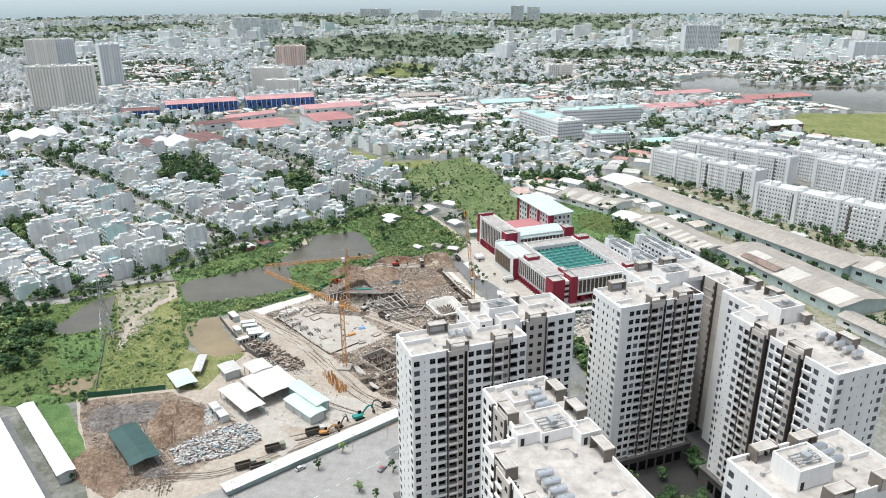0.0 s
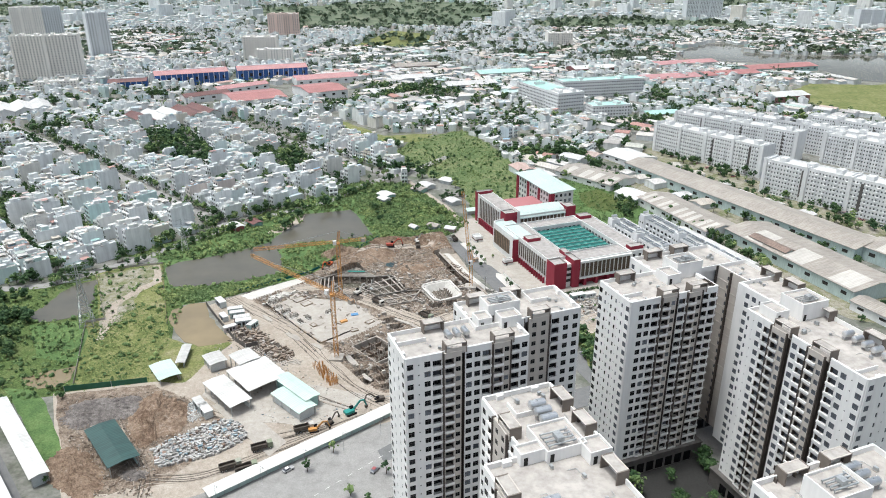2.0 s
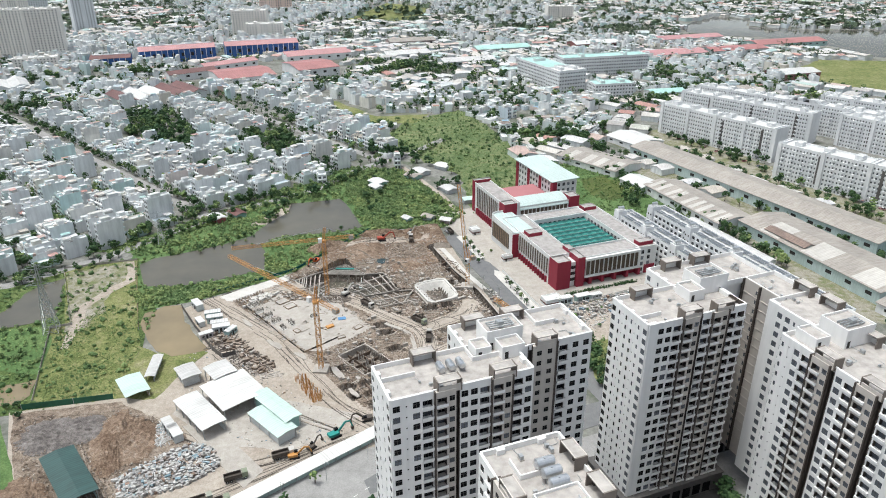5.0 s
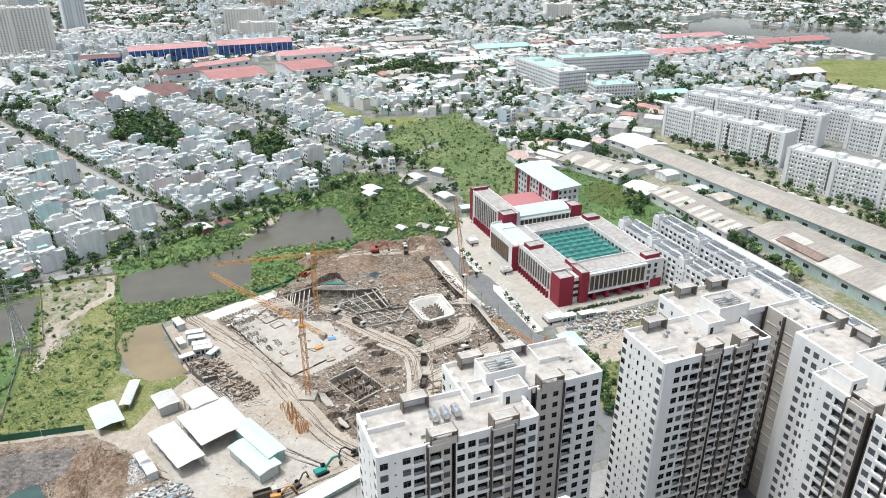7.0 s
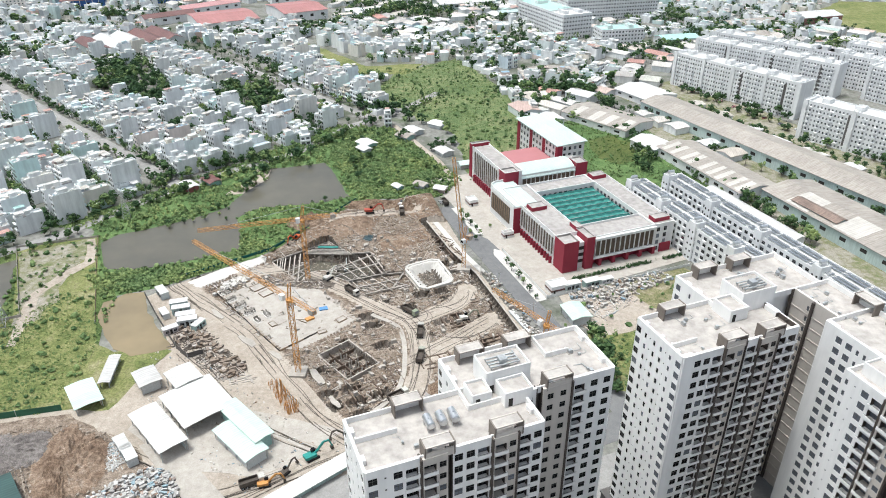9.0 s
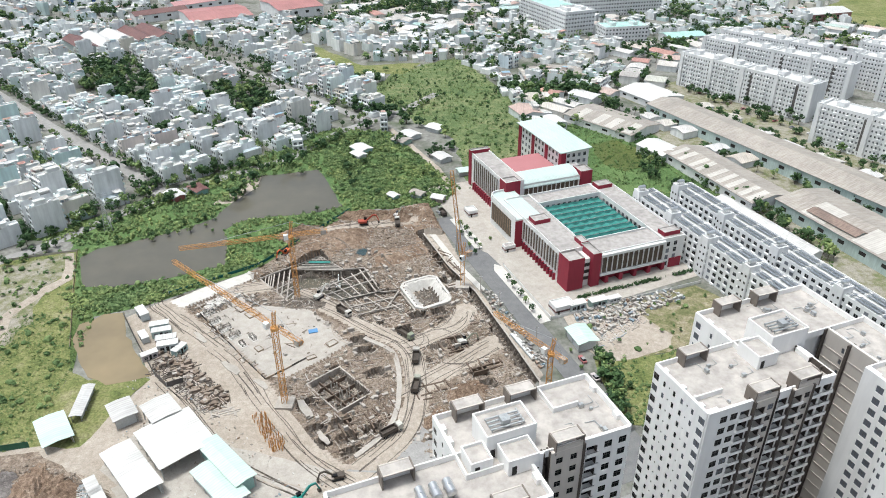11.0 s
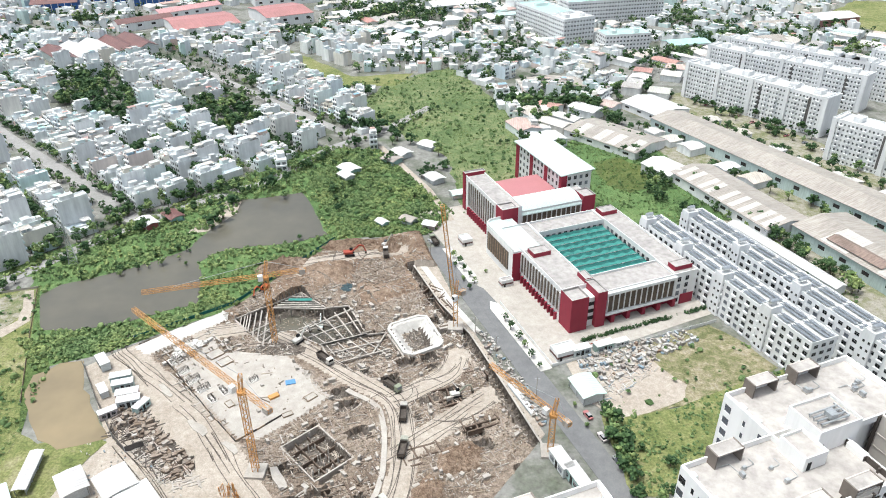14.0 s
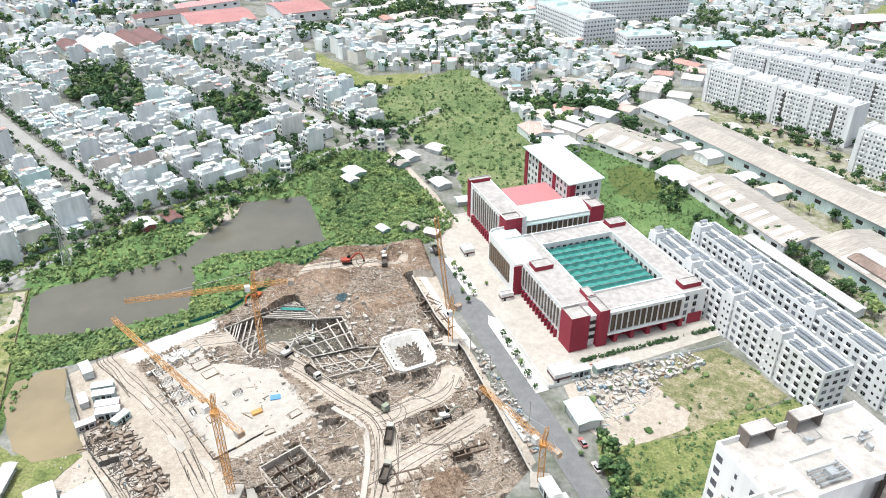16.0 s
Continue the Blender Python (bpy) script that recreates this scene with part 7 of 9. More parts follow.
for x, y in gaps[::3]:
    if not inside(x, y, PARK_A) and not inside(x, y, PARK_B) and min(line_dist(x, y, r) for r in ROADS) > 5:
        joined_tree(x + rng.uniform(-3, 3), y + rng.uniform(-3, 3), rng.uniform(4, 8), rng.uniform(1.8, 3), 40, rng)
for poly, n in (([(88, 500), (100, 520), (120, 440), (150, 395), (140, 380)], 30), ([(135, 530), (110, 600), (125, 625), (160, 540), (225, 420), (215, 400)], 60), ([(150, 655), (165, 665), (280, 470), (262, 455)], 70), ([(72, 560), (60, 600), (90, 625), (112, 590), (100, 560)], 34), ([(60, 620), (60, 680), (96, 700), (130, 690), (96, 650)], 30), ([(215, 300), (180, 350), (215, 372), (260, 330)], 26)):
    xs, ys = [p[0] for p in poly], [p[1] for p in poly]
    k = 0
    while k < n:
        x, y = rng.uniform(min(xs), max(xs)), rng.uniform(min(ys), max(ys))
        if inside(x, y, poly):
            k += 1
            joined_tree(x, y, rng.uniform(4, 8), rng.uniform(2, 3.6), 46, rng)
for _ in range(5500):
    y = 1300 + 3200 * rng.random() ** 1.3
    x = rng.uniform(-0.8 * y, 0.7 * y)
    dn = noise.noise(Vector((x * 0.0016, y * 0.0016, 8)))
    if (dn > 0.05 and rng.random() < 0.6) or (y < 1800 and rng.random() < 0.5) or inside(x, y, BUSY[-3]):
        continue
    # distant crowns, also in the haze-tinted leaf colour
    for p, d in crown_pts(rng, 7, rng.uniform(8, 18), rng.uniform(3, 5), 6):
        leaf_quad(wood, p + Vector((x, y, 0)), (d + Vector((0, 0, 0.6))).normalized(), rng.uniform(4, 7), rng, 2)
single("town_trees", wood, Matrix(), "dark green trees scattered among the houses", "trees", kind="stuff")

# ---- trees and scrub round the lake, the field and the lots ----
for (ax, ay), (bx, by) in zip(LAKE_ROAD[1:-1], LAKE_ROAD[2:]):
    L = math.hypot(bx - ax, by - ay)
    for i in range(int(L / 6.5)):
        f = (i + RNG.random()) / (L / 6.5)
        nx, ny = (by - ay) / L, -(bx - ax) / L
        plant(ax + (bx - ax) * f + nx * RNG.uniform(4.5, 9), ay + (by - ay) * f + ny * RNG.uniform(4.5, 9), RNG.uniform(0.55, 0.95))
for x, y, s, k in ((118, 512, 1.15, 2), (-136, 412, 0.55, 3), (-89, 438, 0.6, 1), (-76, 470, 1.0, 0), (-82, 490, 1.0, 4), (-74, 500, 0.9, 1), (-64, 520, 0.8, 3), (-245, 300, 1.1, 0), (-238, 285, 0.8, 4), (-252, 318, 1.2, 2), (-262, 330, 1.2, 2), (-248, 340, 1.0, 4), (-268, 300, 1.2, 2), (-275, 318, 1.1, 0), (-255, 280, 1.0, 1), (-222, 300, 0.5, 3), (-212, 298, 0.6, 3), (-240, 268, 0.9, 0), (-200, 270, 0.6, 3), (-206, 258, 0.7, 1), (-186, 258, 0.5, 3), (118, 392, 0.9, 4), (150, 380, 1.1, 0), (126, 420, 0.8, 1), (152, 330, 0.9, 4), (140, 350, 1.0, 2), (165, 345, 0.8, 0), (60, 300, 0.7, 4), (52, 306, 0.6, 1), (44, 306, 0.6, 3), (47, 296, 0.7, 0), (100, 300, 0.8, 4), (110, 322, 0.7, 0), (120, 330, 0.8, 1), (36, 316, 0.5, 3), (33, 326, 0.45, 3), (-8, 405, 0.6, 3), (-5, 398, 0.55, 1), (2, 412, 0.5, 3), (-12, 417, 0.6, 0)):
    plant(x, y, s, k)
GROVE_W = [(-271, 341), (-254, 340), (-232, 321), (-220, 292), (-213, 280), (-228, 274), (-262, 270), (-290, 330)]
for i in range(330):                                  # dense grove beside the small pond
    x, y = RNG.uniform(-290, -212), RNG.uniform(270, 342)
    if inside(x, y, GROVE_W):
        plant(x, y, RNG.uniform(0.6, 1.15), RNG.choice((0, 1, 2, 4)))
for x, y, q in ((-219, 299, 0.45), (-216, 296, 0.4), (-208, 291, 0.5), (-203, 288, 0.55), (-200, 290, 0.5), (-208, 312, 0.5), (-212, 311, 0.45), (-196, 272, 0.4), (-184, 257, 0.5), (-180, 258, 0.5), (-188, 252, 0.5), (-176, 252, 0.45), (-158, 208, 0.5), (-153, 202, 0.5)):
    plant(x, y, q, RNG.choice((1, 4)))
for i in range(60):                                   # bushes over the northern field
    x, y = RNG.uniform(-95, 40), RNG.uniform(470, 745)
    if inside(x, y, FIELD_N):
        plant(x, y, RNG.uniform(0.3, 0.6), RNG.choice((1, 3, 4)))
for i in range(26):
    a = RNG.random()
    plant(96 + 52 * a + RNG.uniform(-3, 3), 500 - 112 * a + RNG.uniform(-3, 3), RNG.uniform(0.4, 0.8), RNG.choice((1, 3, 4)))
for i in range(46):
    f = RNG.random()
    p = Vector((-186, 392)).lerp(Vector((-140, 424)), f) if i % 2 else Vector((-140, 500)).lerp(Vector((-70, 552)), f)
    plant(p.x + RNG.uniform(-7, 7), p.y + RNG.uniform(-6, 6), RNG.uniform(0.3, 0.6), RNG.choice((0, 1, 3, 4)))
for i in range(70):
    x, y = RNG.uniform(-95, -20), RNG.uniform(455, 560)
    if inside(x, y, SCRUB):
        plant(x, y, RNG.uniform(0.3, 0.7), RNG.choice((0, 1, 3, 4)))
for line, n, wd in (([(-264, 359), (-247, 360), (-235, 377), (-210, 415), (-196, 437), (-185, 459), (-160, 486), (-134, 502)], 100, 3.2), ([(120, 492), (131, 473), (143, 455), (149, 434), (160, 402)], 80, 3.0), ([(132, 640), (165, 585), (200, 530), (245, 470)], 90, 3.5), ([(152, 675), (190, 628), (222, 588), (255, 520), (300, 455)], 70, 4.0), ([(122, 617), (138, 589), (148, 563), (160, 530), (180, 506), (193, 482), (217, 455), (226, 429)], 120, 2.6), ([(53, 571), (78, 593), (93, 567), (94, 521), (107, 506)], 54, 3.5)):
    for i in range(n):
        f = RNG.random() * (len(line) - 1.001)
        a, b = Vector(line[int(f)]), Vector(line[int(f) + 1])
        p = a.lerp(b, f - int(f))
        plant(p.x + RNG.gauss(0, wd), p.y + RNG.gauss(0, wd), RNG.uniform(0.5, 0.95))
for i in range(24):
    f = RNG.random()
    p = Vector((140, 690)).lerp(Vector((215, 580)), f) if i % 2 else Vector((205, 545)).lerp(Vector((275, 455)), f)
    plant(p.x - 10 + RNG.uniform(-3, 3), p.y - 8 + RNG.uniform(-3, 3), RNG.uniform(0.5, 0.9))
for x, y, q in ((-13, 424, 0.9), (-10, 419, 0.9), (-8, 413, 0.8), (-5, 408, 0.7), (-3, 403, 0.7), (10, 375, 0.8), (12, 369, 0.9), (15, 363, 0.9), (17, 358, 0.8), (19.5, 352, 0.8), (22, 346, 0.6)):
    plant(x, y, q, 3, 0.2)                            # young trees along the pavement
for i in range(46):
    p = W(RNG.uniform(130, 159), RNG.uniform(112, 172))
    plant(p[0], p[1], RNG.uniform(0.6, 1.0), RNG.choice((0, 1, 2, 4)))
for i in range(14):
    p = W(RNG.uniform(166, 170), RNG.uniform(162, 176))
    plant(p[0], p[1], RNG.uniform(0.6, 1.0), RNG.choice((0, 1, 4)))
for i in range(6):
    p = W(RNG.uniform(126, 129), 180 + i * 6)
    plant(p[0], p[1], RNG.uniform(0.5, 0.7))

BANK = [(-184, 352), (-193, 392), (-204, 400), (-220, 398), (-190, 440), (-146, 500), (-110, 560), (-66, 556), (-34, 502), (-14, 470), (-28, 446), (-70, 440), (-104, 380), (-138, 350), (-160, 338)]
NARROW = [(-182, 353), (-126, 371), (-112, 392), (-104, 384), (-138, 352), (-160, 341), (-164, 336)]
scatter_shrubs("bank_scrub", "tangled green scrub along the lake banks", [(BANK, 6000, [LAKE, POND, FENCED]), (SCRUB, 2800, [LAKE]), (NARROW, 1500, [POND, LAKE])], "leaf_bright", 3, (0.5, 2.0), 0.7)
scatter_shrubs("field_weeds", "tall grass and weeds of the open fields", [(FIELD_N, 5000, []), ([(-173, 261), (-203, 326), (-192, 322), (-184, 340), (-168, 333), (-152, 303), (-146, 266)], 2600, []), (WEST_GREEN, 2000, [SIDE_LAKE, FENCED])], "blade", 4, (0.3, 0.8), 0.25, "weeds")
scatter_shrubs("lot_weeds", "lush weeds of the lots beside the school", [(FIELD_E, 1500, []), ([(41, 324), (54, 322), (68, 327), (84, 335), (112, 350), (128, 318), (92, 292), (47, 288)], 900, []), ([(86, 456), (120, 515), (160, 400), (135, 350)], 1300, [])], "leaf_bright", 5, (0.5, 1.3), 0.6, "weeds")
scatter_shrubs("field_bushes", "dark low bushes scattered over the open fields", [(FIELD_N, 900, []), (SCRUB, 500, []), (FENCED, 260, []), (WEST_GREEN, 700, [SIDE_LAKE, FENCED]), (FIELD_E, 160, []), (LOT, 50, [])], "leaf_bright", 9, (0.6, 2.2), 0.6, "bushes")
HEDGE = [W(189, 311.5), W(249, 311.5), W(249, 313.2), W(189, 313.2)]
scatter_shrubs("hedge", "clipped dark hedge along the school yard", [(HEDGE, 420, [])], "leaf", 6, (0.7, 1.0), 1.2, "hedge")
single("roadside_trees", wild, Matrix(), "dark and bright green trees along sheds and lanes", "trees", kind="stuff")
rs = random.Random(5)
# ---- the building site: sheds, huts, cranes, machines, struts, heaps ----
def shed(label, p0, p1, depth, h, rise, roof, open_sides=True, name="site_shed", group="site sheds"):
    """Open-sided shed: posts, a two-sided sheet roof, a low back wall."""
    m, L = frame_of(p0, p1)
    t = thing(name, m, label, "shed", group)
    r = Mesh(roof)
    ym = depth / 2
    for ya, za in ((-0.6, h - 0.15), (depth + 0.6, h - 0.15)):
        lo = [(-0.6, ya, za), (L + 0.6, ya, za), (L + 0.6, ym, h + rise), (-0.6, ym, h + rise)]
        r.slab(lo, [(a, b, c + 0.15) for a, b, c in lo])
    part("roof", r, t)
    n = max(2, int(L / 5))
    for i in range(n + 1):
        for y in (0.1, depth - 0.1):
            p = Mesh("galv").box(i * L / n - 0.12, i * L / n + 0.12, y - 0.12, y + 0.12, 0, h)
            part("post", p, t)
    w = Mesh("hut_wall")
    w.box(0.4, L - 0.4, depth - 0.5, depth - 0.4, 0, h * (0.5 if open_sides else 0.98))
    if not open_sides:
        w.box(0.4, L - 0.4, 0.4, 0.5, 0, h * 0.98).box(0.3, 0.4, 0.4, depth - 0.4, 0, h * 0.98).box(L - 0.4, L - 0.3, 0.4, depth - 0.4, 0, h * 0.98)
    part("wall", w, t)
    return t


shed("white sheet roofed open shed", (-118, 260), (-101, 244), 8.6, 5, 0.2, "white_roof")
shed("large white sheet roofed shed", (-111, 269), (-97, 255), 17.5, 5.5, 0.25, "white_roof")
shed("white sheet roofed annexe shed", (-114, 280.5), (-107, 273.5), 9, 6.2, 0.3, "white_roof")
shed("mint green roofed site office shed", (-87.5, 255), (-73, 242.5), 7.5, 4.6, 0.4, "mint_roof", False)
shed("mint green roofed site office shed", (-89, 265), (-72, 250), 6.0, 5.4, 0.4, "mint_roof", False)
shed("small white roofed store", (-127, 282), (-121, 275), 7, 4.5, 0.15, "white_roof", False)
shed("pale mint roofed hut by the fence", (-148, 274), (-139, 263.5), 8.5, 3.4, 0.3, "mint_roof")
shed("low grey roofed lean-to", (-141, 293), (-138, 278), 3.2, 3.0, 0.3, "white_roof")
shed("dark green sheet roofed open shed", (-150.5, 225.5), (-131.5, 206), 10, 5, 0.5, "green_roof")
shed("long white roofed gallery along the road wall", (-92, 197), (-36, 250), 4.5, 2.7, 0.08, "white_roof", False)
shed("long white roofed shed", (-199, 241), (-156, 199), 5.5, 4.6, 0.5, "white_roof", False)
shed("huge white roofed factory hall", (-236, 209), (-160, 136), 40, 8, 1.5, "white_roof", False)
shed("mint roofed store on the vacant lot", (32, 336), (36, 326), 8, 4, 0.8, "mint_roof", False)
for p0, p1, d, rf in (((-176, 450), (-168, 443), 7, "white_roof"), ((-166, 458), (-158, 451), 7, "maroon_roof"), ((-86, 522), (-78, 514), 9, "white_roof"), ((-84, 512), (-78, 506), 6, "white_roof"), ((-58, 548), (-50, 540), 9, "white_roof"), ((-62, 536), (-54, 530), 9, "tan_roof"), ((-42, 560), (-33, 554), 9, "white_roof"), ((-34, 512), (-28, 504), 8, "white_roof"), ((-16, 486), (-6, 490), 6, "mint_roof"), ((-42, 458), (-36, 454), 5, "tan_roof"), ((-30, 452), (-24, 450), 5, "white_roof"), ((-54, 455), (-50, 451), 4, "white_roof")):
    shed("small sheet roofed shack in the scrub", p0, p1, d, 3.0, 0.8, rf, False, "shack", "lakeside shacks")
# small blocks by the road
for name, label, u0, u1, v0, v1, h, mat, top in (("gatehouse", "round cornered white gatehouse with a maroon band", 177.0, 182.5, 358.5, 361.5, 3.2, "school_white", "school_roof"), ("pump_house", "plain white pump house by the school fence", 174.0, 183.0, 304.5, 310.5, 3.6, "school_white", "apt_roof"), ("guard_room", "white guard room by the gate", 175.5, 180.5, 398, 404, 3.4, "school_white", "apt_roof")):
    t = thing(name, at(0, 0, 0, 25), label, "building")
    block_part(t, "body", (mat, top), (u0, u1, v0, v1, 0, h), "", 0.4)
    block_part(t, "band", ("maroon_roof",), (u0 - 0.1, u1 + 0.1, v0 - 0.1, v1 + 0.1, h * 0.38, h * 0.62))
    block_part(t, "door", ("dark_void",), (u0 + 1.0, u0 + 1.9, v0 - 0.14, v0 - 0.1, 0, 2.1))

# container huts
CH = None
for i, (x, y, a, s) in enumerate(((-140, 339, -48, 1.25), (-129.5, 331, 20, 0.95), (-127, 327, 20, 0.95), (-123, 322, 20, 1.0), (-121, 318.5, 20, 1.0), (-133, 324, -50, 0.8), (-116, 317, 70, 0.8), (-126, 313, 40, 0.8), (38, 355, 25, 1.0), (47, 358, 25, 1.0), (54, 361, 25, 0.8), (-112, 245, -48, 1.0), (-116, 249, -48, 1.0), (26, 298, -65, 1.2), (30, 292, -65, 1.2))):
    m = at(x, y, 0.15, a, s)
    if CH:
        copy_thing(CH, m)
        continue
    CH = thing("container_hut", m, "white panelled container site hut", "hut", "site huts")
    b = Mesh("hut_wall").box(-3, 3, -1.3, 1.3, 0.15, 2.7)
    part("body", b, CH)
    r = Mesh("white_roof").box(-3.15, 3.15, -1.45, 1.45, 2.7, 2.85)
    part("roof", r, CH)
    for x in (-1.6, 1.6):
        part("window", HW, CH, "", Matrix.Translation((x, -1.3, 0.9)) @ Matrix.Diagonal((1, 1, 0.7, 1)))
    part("door", Mesh("dark_void").box(-0.45, 0.45, -1.33, -1.3, 0.15, 2.2), CH)


def lattice(m, p, q, w, step, mi=0, t=0.16):
    """Four chords with zigzag bracing between two points."""
    p, q = Vector(p), Vector(q)
    d = (q - p)
    L = d.length
    d.normalize()
    s = d.cross(Vector((0, 0, 1))) if abs(d.z) < 0.9 else Vector((1, 0, 0))
    s.normalize()
    u = s.cross(d)
    cs = [s * w / 2 + u * w / 2, s * w / 2 - u * w / 2, -s * w / 2 - u * w / 2, -s * w / 2 + u * w / 2]
    for c in cs:
        m.beam(p + c, q + c, t, mi)
    n = max(2, int(L / step))
    for i in range(n):
        a, b = p + d * L * i / n, p + d * L * (i + 1) / n
        for k in range(4):
            c0, c1 = cs[k], cs[(k + 1) % 4]
            if i % 2:
                c0, c1 = c1, c0
            m.beam(a + c0, b + c1, t * 0.65, mi)
            m.beam(b + cs[k], b + cs[(k + 1) % 4], t * 0.55, mi)


def tower_crane(x, y, h, aim, jib, back, label, luff=None, z0=0.0):
    t = thing("tower_crane", at(x, y, z0), label, "crane", "tower cranes")
    b = Mesh("concrete").box(-3, 3, -3, 3, -0.5, 1.0)
    part("footing", b, t)
    mast = Mesh("yellow")
    lattice(mast, (0, 0, 1.0), (0, 0, h), 1.7, 2.2, t=0.17)
    part("mast", mast, t)
    ax, ay = math.cos(radians(aim)), math.sin(radians(aim))
    slew = Mesh("yellow").tube((0, 0, h), (0, 0, h + 1.0), 1.3, 1.3, 12)
    part("slewing_ring", slew, t)
    cab = Mesh("school_white", "glass")
    cx, cy = 1.8 * ax - 1.6 * ay, 1.8 * ay + 1.6 * ax
    cab.cbox(cx, cy, h + 0.6, 1.8, 1.5, 2.2, radians(aim), 0)
    cabin = part("cab", cab, t, "white operator cab")
    part("window", Mesh("glass").cbox(cx + 0.92 * ax, cy + 0.92 * ay, h + 1.3, 0.06, 1.3, 1.2, radians(aim)), cabin, "dark cab window")
    j = Mesh("yellow")
    rise = math.tan(radians(luff)) * jib if luff else 0.3
    lattice(j, (ax * 1.0, ay * 1.0, h + 1.6), (ax * jib, ay * jib, h + 1.6 + rise), 1.3, 2.0, t=0.13)
    part("jib", j, t)
    c = Mesh("yellow")
    lattice(c, (-ax * 1.0, -ay * 1.0, h + 1.6), (-ax * back, -ay * back, h + 1.6), 1.3, 2.0, t=0.13)
    part("counter_jib", c, t)
    w = Mesh("strut")
    w.cbox(-ax * (back - 1.5), -ay * (back - 1.5), h + 0.2, 2.2, 2.0, 2.0, radians(aim))
    part("counterweight", w, t)
    a = Mesh("yellow")
    lattice(a, (0, 0, h + 1.0), (-ax * 1.0, -ay * 1.0, h + 7.5), 1.0, 1.6, t=0.14)
    part("apex", a, t)
    for q in ((ax * jib * 0.75, ay * jib * 0.75, h + 1.6 + rise * 0.75 + 0.7), (-ax * (back - 1), -ay * (back - 1), h + 2.3)):
        part("tie", Mesh("galv").beam((-ax, -ay, h + 7.4), q, 0.12), t)
    return t


tower_crane(-68.5, 291, 32, 142, 61, 14, "tall yellow tower crane with a long level jib")
tower_crane(-80, 357, 31, 199, 43, 15, "yellow tower crane standing beside the braced pit", z0=-2.0)
tower_crane(-10, 370, 14, 225, 6.5, 5, "slim yellow crane with a steeply raised jib", luff=81)
tower_crane(23, 304, 15.5, 132, 29, 7, "yellow tower crane beside the road")

# lattice pylons
PY = None
for x, y, h, a in ((-199, 314, 1.0, 20), (-189, 411, 0.62, 30), (-283, 412, 0.6, 40)):
    m = at(x, y, 0, a, h)
    if PY:
        copy_thing(PY, m)
        continue
    PY = thing("power_pylon", m, "grey lattice power pylon beside the pond", "pylon", "power pylons")
    legs = Mesh("galv")
    for sx, sy in ((1, 1), (1, -1), (-1, 1), (-1, -1)):
        legs.beam((3.2 * sx, 3.2 * sy, 0), (0.7 * sx, 0.7 * sy, 24), 0.24).beam((0.7 * sx, 0.7 * sy, 24), (0.3 * sx, 0.3 * sy, 34), 0.2)
    for i in range(9):
        z0, z1 = i * 2.67, (i + 1) * 2.67
        w0, w1 = 3.2 - 2.5 * z0 / 24, 3.2 - 2.5 * z1 / 24
        for k in range(4):
            c = [(1, 1), (-1, 1), (-1, -1), (1, -1)]
            a0, a1 = c[k], c[(k + 1) % 4]
            legs.beam((a0[0] * w0, a0[1] * w0, z0), (a1[0] * w1, a1[1] * w1, z1), 0.13).beam((a1[0] * w0, a1[1] * w0, z0), (a0[0] * w1, a0[1] * w1, z1), 0.13)
    part("body", legs, PY)
    for z in (24, 28, 32):
        arm = Mesh("galv")
        for s in (-1, 1):
            arm.beam((0, 0, z), (6.0 * s, 0, z + 0.4), 0.2).beam((0, 0, z + 1.6), (6.0 * s, 0, z + 0.4), 0.15)
        part("crossarm", arm, PY)


def fence(label, pts, h, mat, step=2.5, name="fence", post="galv"):
    t = thing(name, Matrix(), label, "fence")
    for (ax, ay), (bx, by) in zip(pts, pts[1:]):
        L = math.hypot(bx - ax, by - ay)
        n = max(1, int(L / step / 4))
        for i in range(n):
            p, q = Vector((ax, ay)).lerp(Vector((bx, by)), i / n), Vector((ax, ay)).lerp(Vector((bx, by)), (i + 1) / n)
            part("panel", Mesh(mat).beam((p.x, p.y, h / 2 + 0.1), (q.x, q.y, h / 2 + 0.1), 0.08, 0, h), t)
            part("post", Mesh(post).box(p.x - 0.1, p.x + 0.1, p.y - 0.1, p.y + 0.1, 0, h + 0.3), t)
    return t


fence("dark green sheet hoarding of the plot", [(-178, 257), (-160, 262), (-146, 266)], 2.6, "fence_green")
fence("weathered grey plot fence", [(-177, 262), (-201, 316), (-193, 320), (-196, 324), (-229, 377)], 1.3, "concrete", 4)
fence("weathered grey plot fence", [(-229, 377), (-194, 390)], 1.1, "concrete", 4)
fence("low rusty mesh fence of the plot", [(-160, 318), (-179, 357), (-194, 389)], 0.9, "timber", 4)
fence("dark site wall beside the brown pond", [(-148, 339), (-136, 323), (-120, 303), (-113, 297), (-108, 300)], 2.4, "podium", 3)
fence("green netting fence along the lake bank", [(-136, 356), (-104, 382), (-72, 440)], 1.4, "net", 4)
t = thing("retaining_wall", Matrix(), "dark stained sheet pile wall between the pit edge and the road", "wall")
for (ax, ay), (bx, by) in zip(WALL, WALL[1:]):
    n = int(math.hypot(bx - ax, by - ay) / 2.5)
    for i in range(n):
        p, q = Vector((ax, ay)).lerp(Vector((bx, by)), i / n), Vector((ax, ay)).lerp(Vector((bx, by)), (i + 1) / n)
        part("sheet_pile", Mesh("truck_bed").beam((p.x, p.y, -1.0), (q.x, q.y, -1.0), 0.35 + 0.2 * (i % 2), 0, 3.2), t)
    part("capping_beam", Mesh("concrete").beam((ax, ay, 0.7), (bx, by, 0.7), 0.7, 0, 0.3), t)
